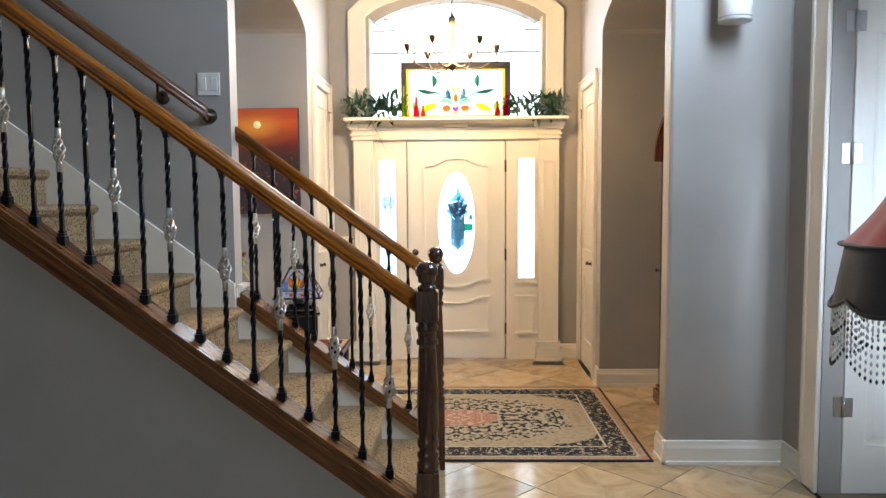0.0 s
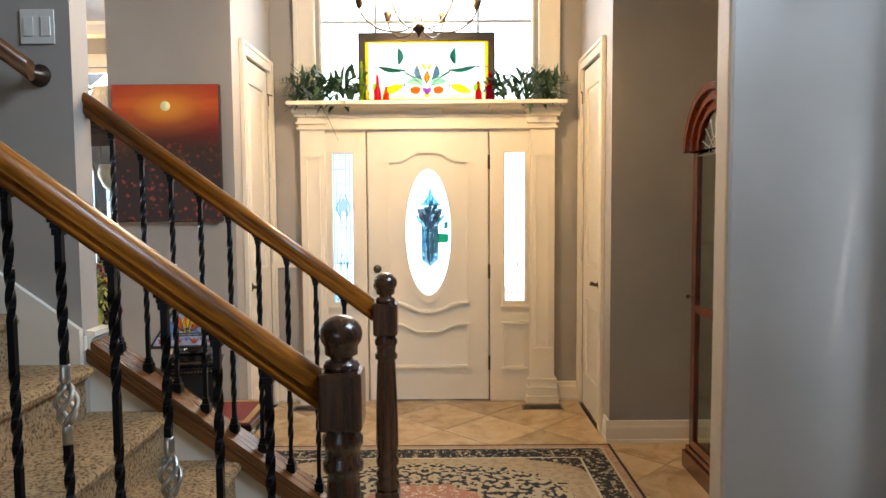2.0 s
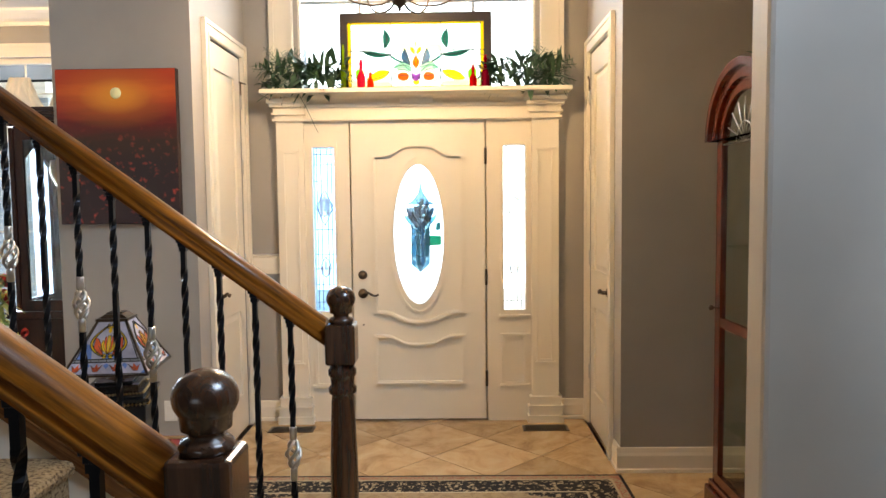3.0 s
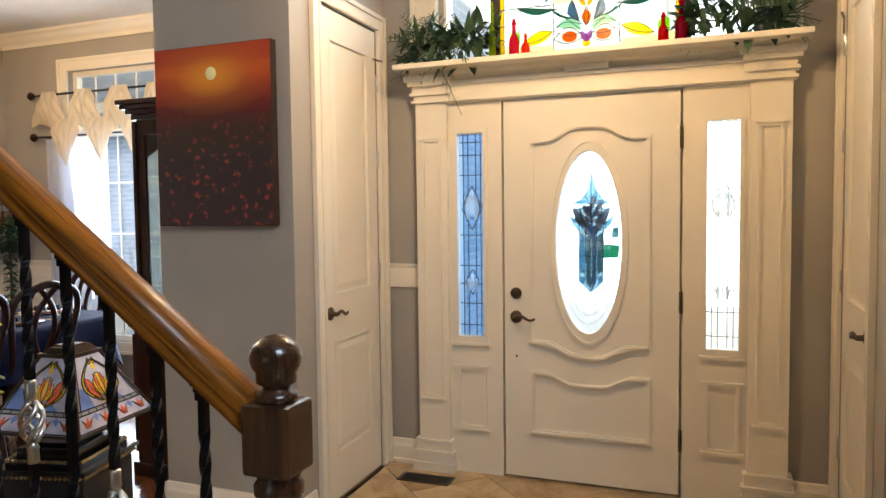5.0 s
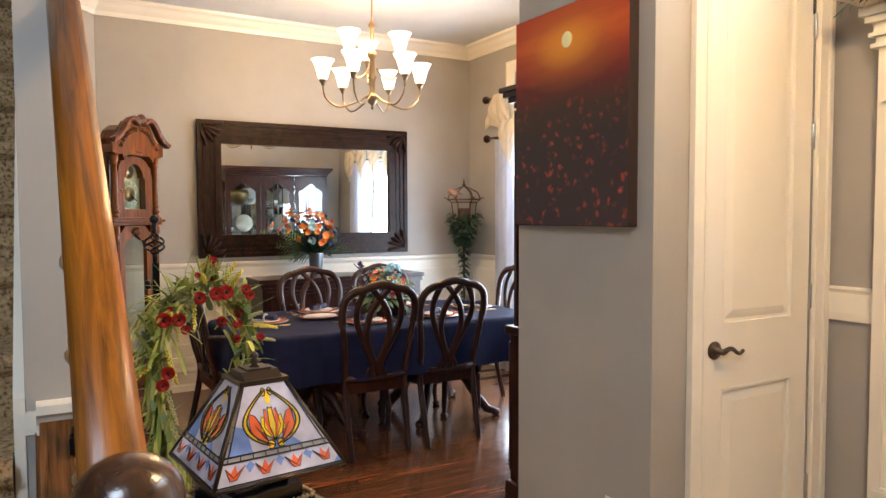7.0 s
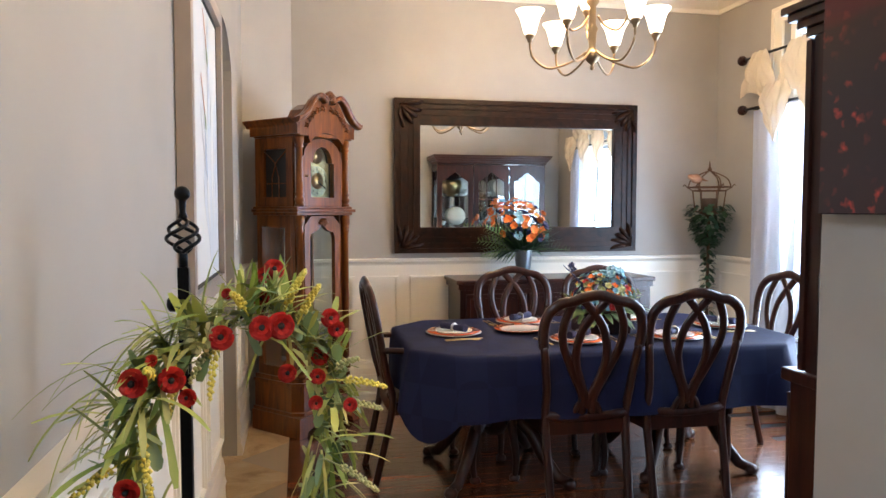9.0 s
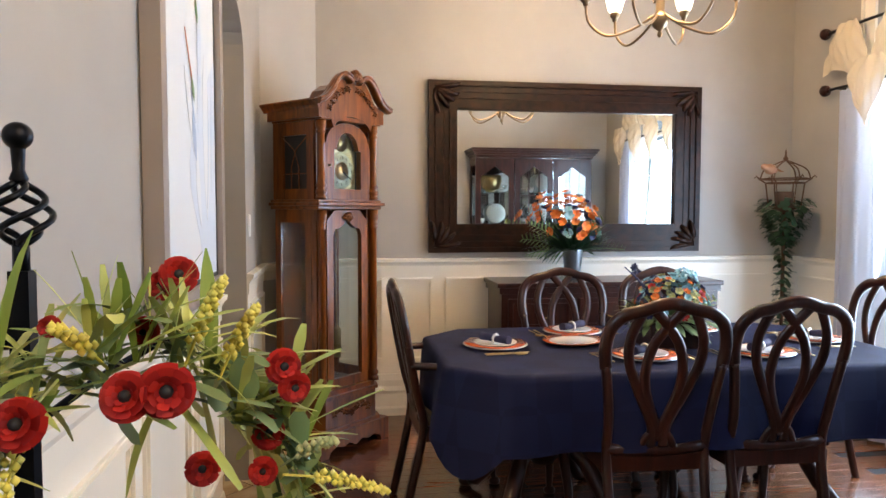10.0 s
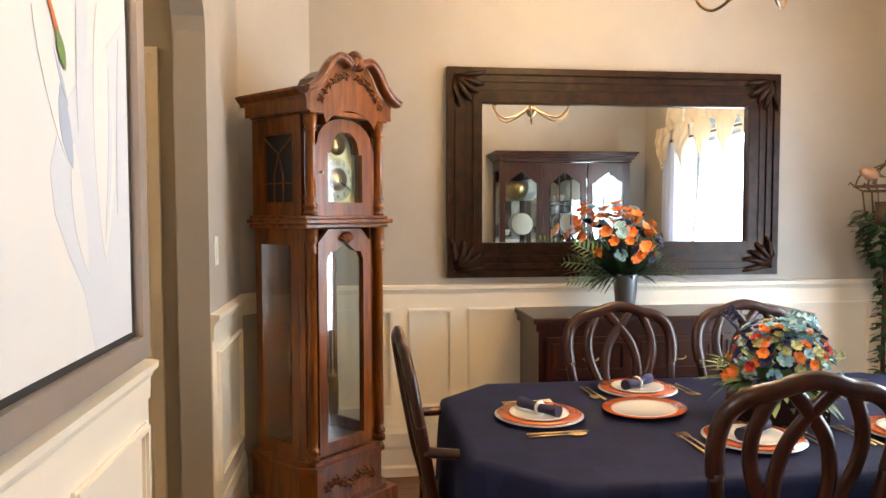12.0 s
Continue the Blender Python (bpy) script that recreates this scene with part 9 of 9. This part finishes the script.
# local -y faces west; local x runs to the south
cu.matrix_basis = pose(1.86, 4.92, 0, 0, 0, -90)
CW, CD, CH = 0.31, 0.36, 2.02
bm = bmesh.new()
box(bm, -CW - 0.03, -CD - 0.03, 0, CW + 0.03, 0, 0.10, 0.008)
box(bm, -CW - 0.015, -CD - 0.015, 0.10, CW + 0.015, 0, 0.13, 0.005)
part("plinth", bm, M_REDW, cu, "stepped red cherry plinth")
for s in (-1, 1):
    bm = bmesh.new()
    box(bm, s * CW, -CD, 0.131, s * (CW - 0.035), -CD + 0.04, CH - 0.1, 0.003)
    part("post", bm, M_REDW, cu)
    bm = bmesh.new()
    box(bm, s * CW, -0.03, 0.131, s * (CW - 0.03), 0, CH - 0.1, 0.003)
    part("back_post", bm, M_REDW, cu)
    bm = bmesh.new()
    box(bm, s * (CW - 0.012), -CD + 0.041, 0.14, s * (CW - 0.016), -0.031, CH - 0.11)
    part("side_glass", bm, M_GLASS, cu)
bm = bmesh.new()
box(bm, -CW + 0.03, -0.012, 0.131, CW - 0.03, -0.002, CH - 0.1)
part("back_mirror", bm, M_MIRROR, cu, "mirrored back")
outp = [(-CW + 0.037, 0.135), (CW - 0.037, 0.135), (CW - 0.037, 1.78)] + arc(0, 1.78, CW - 0.037, 0.24, 0, 180, 16)[1:-1] + [(-CW + 0.037, 1.78)]
inn = [(-CW + 0.075, 0.18), (CW - 0.075, 0.18), (CW - 0.075, 1.78)] + arc(0, 1.78, CW - 0.075, 0.20, 0, 180, 16)[1:-1] + [(-CW + 0.075, 1.78)]
bm = bmesh.new()
ribbon(bm, outp, inn, "xz", -CD - 0.004, -CD + 0.02)
box(bm, -CW + 0.076, -CD - 0.003, 0.90, CW - 0.076, -CD + 0.018, 0.945)
cd = part("glass_door", bm, M_REDW, cu, "arched glazed door with a mid rail")
bm = bmesh.new()
prism(bm, inn, "xz", -CD + 0.006, -CD + 0.009)
part("glass", bm, M_GLASS, cd)
bm = bmesh.new()
for a in range(1, 8):
    an = radians(a * 22.5)
    tube(bm, [(0, -CD + 0.003, 1.76), (0.20 * math.cos(an), -CD + 0.003, 1.76 + 0.19 * math.sin(an))], 0.003, 5)
tube(bm, [(0.09 * math.cos(radians(t)), -CD + 0.003, 1.76 + 0.085 * math.sin(radians(t))) for t in range(0, 181, 15)], 0.003, 5)
tube(bm, [(-CW + 0.075, -CD + 0.003, 1.76), (CW - 0.075, -CD + 0.003, 1.76)], 0.004, 5)
part("fan_tracery", bm, M_SILVER, cd, "pewter fan tracery")
bm = bmesh.new()
lathe(bm, [(0.006, 0), (0.005, 0.02), (0.014, 0.03), (0.014, 0.04), (0, 0.046)], 12, m=pose(-CW + 0.05, -CD - 0.003, 0.99, 90))
part("knob", bm, M_BRONZE, cd, smooth=True)
for k, (ro, zo, w) in enumerate(((0.335, 0.30, 0.050), (0.365, 0.335, 0.035))):
    bm = bmesh.new()
    o2 = arc(0, 1.78, ro, zo, 0, 180, 24)
    i2 = arc(0, 1.78, ro - w, zo - w, 0, 180, 24)
    ribbon(bm, o2 + i2[::-1][:1], i2 + i2[::-1][:1], "xz", -CD - 0.02 - 0.02 * k, -CD + 0.05)
    part("bonnet_moulding", bm, M_REDW, cu, "arched red cherry bonnet")
for z in (0.42, 1.28):
    bm = bmesh.new()
    box(bm, -CW + 0.04, -CD + 0.03, z, CW - 0.04, -0.013, z + 0.007)
    part("shelf", bm, M_GLASS, cu, "glass shelf")
for i, (x, z) in enumerate(((-0.12, 0.131), (0.05, 0.131), (-0.10, 0.428), (0.10, 0.428), (-0.13, 1.288))):
    fg = thing("figurine_vase", "small dark and pewter vase on a curio shelf", "ornament", (1.86 - 0.17, 4.92 - x, z + 0.001))
    bm = bmesh.new()
    lathe(bm, [(0.03, 0), (0.035, 0.01), (0.05, 0.05), (0.03, 0.10), (0.015, 0.13), (0.02, 0.16), (0, 0.16)], 14)
    part("body", bm, (M_SILVER, M_BRONZE)[i % 2], fg, smooth=True)
pt2 = thing("cabinet_greenery", "small green artificial plant on top of the curio cabinet", "plant", (1.62, 4.92, 2.115))
bm = bmesh.new()
for i in range(70):
    a = rnd(0, 6.28)
    blade(bm, (rnd(-0.05, 0.05), rnd(-0.12, 0.12), 0), (math.cos(a), math.sin(a), rnd(0.3, 1.5)), rnd(0.05, 0.11), 0.012, 0.8, 3)
part("leaves", bm, M_LEAF, pt2, kind="stuff")

# ---- red shaded lamp at the start ----
LX, LY = 1.43, 2.10
rl = thing("beaded_floor_lamp", "floor lamp with a red fabric shade and crystal beads", "floor lamp", (LX, LY, 0))
bm = bmesh.new()
lathe(bm, [(0.14, 0), (0.14, 0.02), (0.03, 0.04), (0.012, 0.06), (0.012, 1.55), (0.02, 1.57), (0, 1.60)], 20)
part("pole", bm, M_BRONZE, rl, "slim bronze pole")


def scallop(bm, r0, z0, r1, z1, n=8, bulge=0.0, dip0=0.0, dip1=0.0, seg=64, rows=8):
    g = []
    for r in range(rows + 1):
        v = r / rows
        row = []
        for i in range(seg):
            a = 2 * math.pi * i / seg
            sc = abs(math.sin(a * n / 2))
            rr_ = r0 + (r1 - r0) * v ** (1 + bulge)
            rr_ *= 1 + 0.05 * sc * v
            row.append(bm.verts.new((rr_ * math.cos(a), rr_ * math.sin(a), z0 + (z1 - z0) * v - (dip0 * (1 - v) + dip1 * v) * sc)))
        g.append(row)
    for r in range(rows):
        for i in range(seg):
            j = (i + 1) % seg
            bm.faces.new((g[r][i], g[r][j], g[r + 1][j], g[r + 1][i])).smooth = True


bm = bmesh.new()
scallop(bm, 0.115, 1.60, 0.255, 1.345, 8, 0.7)
rl.scale = (1.0, 1.0, 1.03)
part("upper_shade", bm, paint("red_silk", (0.21, 0.013, 0.007), 0.5, 150, 0.3, 0.3), rl, "deep red silk upper shade")
bm = bmesh.new()
scallop(bm, 0.257, 1.345, 0.275, 1.19, 8, 0.0, 0.0, 0.03)
part("lower_shade", bm, paint("black_lace", (0.035, 0.035, 0.04), 0.7, 60, 0.6, 0.5), rl, "dark patterned lower shade")
bm = bmesh.new()
for r, z, d in ((0.262, 1.345, 0.0), (0.283, 1.19, 0.03)):
    tube(bm, [(r * (1 + 0.04 * abs(math.sin(4 * 2 * math.pi * i / 96))) * math.cos(2 * math.pi * i / 96), r * (1 + 0.04 * abs(math.sin(4 * 2 * math.pi * i / 96))) * math.sin(2 * math.pi * i / 96), z - d * abs(math.sin(4 * 2 * math.pi * i / 96))) for i in range(96)], 0.006, 6, closed=True)
part("braid", bm, M_BLACK, rl, "black braid trim")
M_CRYS = plain("crystal_beads", (0.75, 0.76, 0.74), 0.08, 0.6, coat=0.8)
bm, bk = bmesh.new(), bmesh.new()
for i in range(100):
    a = 2 * math.pi * i / 100
    zz = 1.19 - 0.03 * abs(math.sin(4 * a))
    ln_ = 0.15 + 0.035 * abs(math.sin(4 * a))
    for k in range(8):
        z = zz - ln_ * (k + 0.5) / 8
        tgt = bk if k in (3, 7) else bm
        lathe(tgt, [(0, -0.009), (0.0045, 0), (0, 0.009)], 5, centre=(0.285 * math.cos(a), 0.285 * math.sin(a), z))
part("bead_fringe", bm, M_CRYS, rl, "clear crystal bead fringe", "stuff")
part("dark_bead_row", bk, M_BLACK, rl, "black beads", "stuff")


# ---- foyer rug ----
def rug_material():
    m, t, b = nodes("oriental_rug", (0.4, 0.3, 0.2), 0.95)
    v = coords(t)
    sep = t.nodes.new("ShaderNodeSeparateXYZ")
    t.links.new(v, sep.inputs[0])
    def math_(op, a, bb=None, c=None):
        n = t.nodes.new("ShaderNodeMath")
        n.operation = op
        for i, q in enumerate((a, bb, c)):
            if q is None:
                continue
            if isinstance(q, (int, float)):
                n.inputs[i].default_value = q
            else:
                t.links.new(q, n.inputs[i])
        return n.outputs[0]
    ax, ay = math_("ABSOLUTE", sep.outputs["X"]), math_("ABSOLUTE", sep.outputs["Y"])
    cb = t.nodes.new("ShaderNodeCombineXYZ")
    t.links.new(ax, cb.inputs[0])
    t.links.new(ay, cb.inputs[1])
    fine = add(t, "ShaderNodeTexVoronoi", Scale=34.0)
    fine.feature = "DISTANCE_TO_EDGE"
    t.links.new(cb.outputs[0], fine.inputs["Vector"])
    blob = add(t, "ShaderNodeTexNoise", Scale=26.0, Detail=3.0)
    t.links.new(cb.outputs[0], blob.inputs["Vector"])
    vine = math_("GREATER_THAN", blob.outputs["Fac"], 0.475)
    edge = math_("LESS_THAN", fine.outputs["Distance"], 0.09)
    motif = math_("MAXIMUM", vine, edge)
    wob = add(t, "ShaderNodeTexNoise", Scale=9.0)
    t.links.new(cb.outputs[0], wob.inputs["Vector"])
    w = math_("MULTIPLY", math_("SUBTRACT", wob.outputs["Fac"], 0.5), 0.35)
    r = math_("ADD", math_("SQRT", math_("ADD", math_("POWER", math_("DIVIDE", ax, 0.82), 2.0), math_("POWER", math_("DIVIDE", ay, 0.50), 2.0))), w)
    def mixc(f, a, c):
        n = t.nodes.new("ShaderNodeMix")
        n.data_type = "RGBA"
        t.links.new(f, n.inputs["Factor"])
        for k, q in (("A", a), ("B", c)):
            if isinstance(q, tuple):
                n.inputs[k].default_value = (*q, 1)
            else:
                t.links.new(q, n.inputs[k])
        return n.outputs["Result"]
    CRE, TAN, BLK, RUST = (0.38, 0.31, 0.20), (0.30, 0.22, 0.13), (0.010, 0.009, 0.010), (0.35, 0.16, 0.10)
    field = mixc(motif, CRE, BLK)
    plainf = mixc(vine, TAN, (0.36, 0.28, 0.17))
    med = mixc(math_("LESS_THAN", blob.outputs["Fac"], 0.515), BLK, CRE)
    inner = mixc(motif, (0.50, 0.40, 0.28), RUST)
    dens = mixc(math_("LESS_THAN", r, 0.95), plainf, med)
    dens = mixc(math_("LESS_THAN", r, 0.34), dens, inner)
    cornerf = math_("GREATER_THAN", r, 1.32)
    dens = mixc(cornerf, dens, mixc(motif, CRE, BLK))
    ex, ey = math_("SUBTRACT", 1.14, ax), math_("SUBTRACT", 0.79, ay)
    e = math_("MINIMUM", ex, ey)
    c = mixc(math_("LESS_THAN", e, 0.235), dens, (0.50, 0.44, 0.32))
    c = mixc(math_("LESS_THAN", e, 0.222), c, mixc(motif, (0.40, 0.33, 0.22), BLK))
    c = mixc(math_("LESS_THAN", e, 0.075), c, (0.45, 0.38, 0.26))
    c = mixc(math_("LESS_THAN", e, 0.062), c, mixc(edge, (0.36, 0.29, 0.19), RUST))
    c = mixc(math_("LESS_THAN", e, 0.018), c, BLK)
    t.links.new(c, b.inputs["Base Color"])
    f2 = add(t, "ShaderNodeTexNoise", Scale=700.0)
    t.links.new(v, f2.inputs["Vector"])
    bumped(t, b, f2.outputs["Fac"], 0.6, 0.003)
    return m


rug = thing("foyer_rug", "cream and black oriental rug with a medallion, on the tiles", "rug", (0.0, 4.81, 0.001))
bm = bmesh.new()
box(bm, -1.14, -0.79, 0, 1.14, 0.79, 0.009, 0.003)
part("pile_surface", bm, rug_material(), rug, "patterned woven pile")

# ---- tiles and planks, piece by piece ----
T = 0.455
bm = bmesh.new()
h = T / 2 - 0.003
box(bm, -h, -h, -0.0035, h, h, 0.0, 0.0012)
tile_mesh = bpy.data.meshes.new("tile")
bm.to_mesh(tile_mesh)
bm.free()
tile_mesh.materials.append(M_TILE)
fl = bpy.data.objects["floor"]
for i in range(-14, 15):
    for j in range(-14, 15):
        x = (i + j) * T * 0.7071 + 0.10
        y = (i - j) * T * 0.7071 + 4.95
        if -1.95 < x < 1.75 and 1.9 < y < 6.9 or -5.3 < x <= -1.95 and 2.6 < y < 4.0 or -0.15 < x < 1.8 and -0.3 < y < 2.2:
            ob = new("tile", tile_mesh)
            ob.parent = fl
            ob.matrix_basis = pose(x, y, 0, 0, 0, 45)
wf = bpy.data.objects["floor_dining"]
PLW = 0.083
lens_ = (1.10, 0.80, 1.35)
plank_meshes = []
for L in lens_:
    bm = bmesh.new()
    box(bm, -PLW / 2 + 0.0006, -L / 2 + 0.0006, -0.003, PLW / 2 - 0.0006, L / 2 - 0.0006, 0.002, 0.0012)
    me = bpy.data.meshes.new("plank")
    bm.to_mesh(me)
    bm.free()
    me.materials.append(M_FLOORW)
    plank_meshes.append(me)
k = 0
for i in range(43):
    x = -5.50 + PLW * (i + 0.5)
    y = 4.25 + 0.0
    q = (i * 7) % 3
    while y < 7.6:
        L = lens_[q % 3]
        if y + L > 7.66 + 0.5:
            break
        ob = new("plank", plank_meshes[q % 3])
        ob.parent = wf
        ob.location = (x, y + L / 2, 0)
        y += L
        q += 1 + (k % 2)
        k += 1
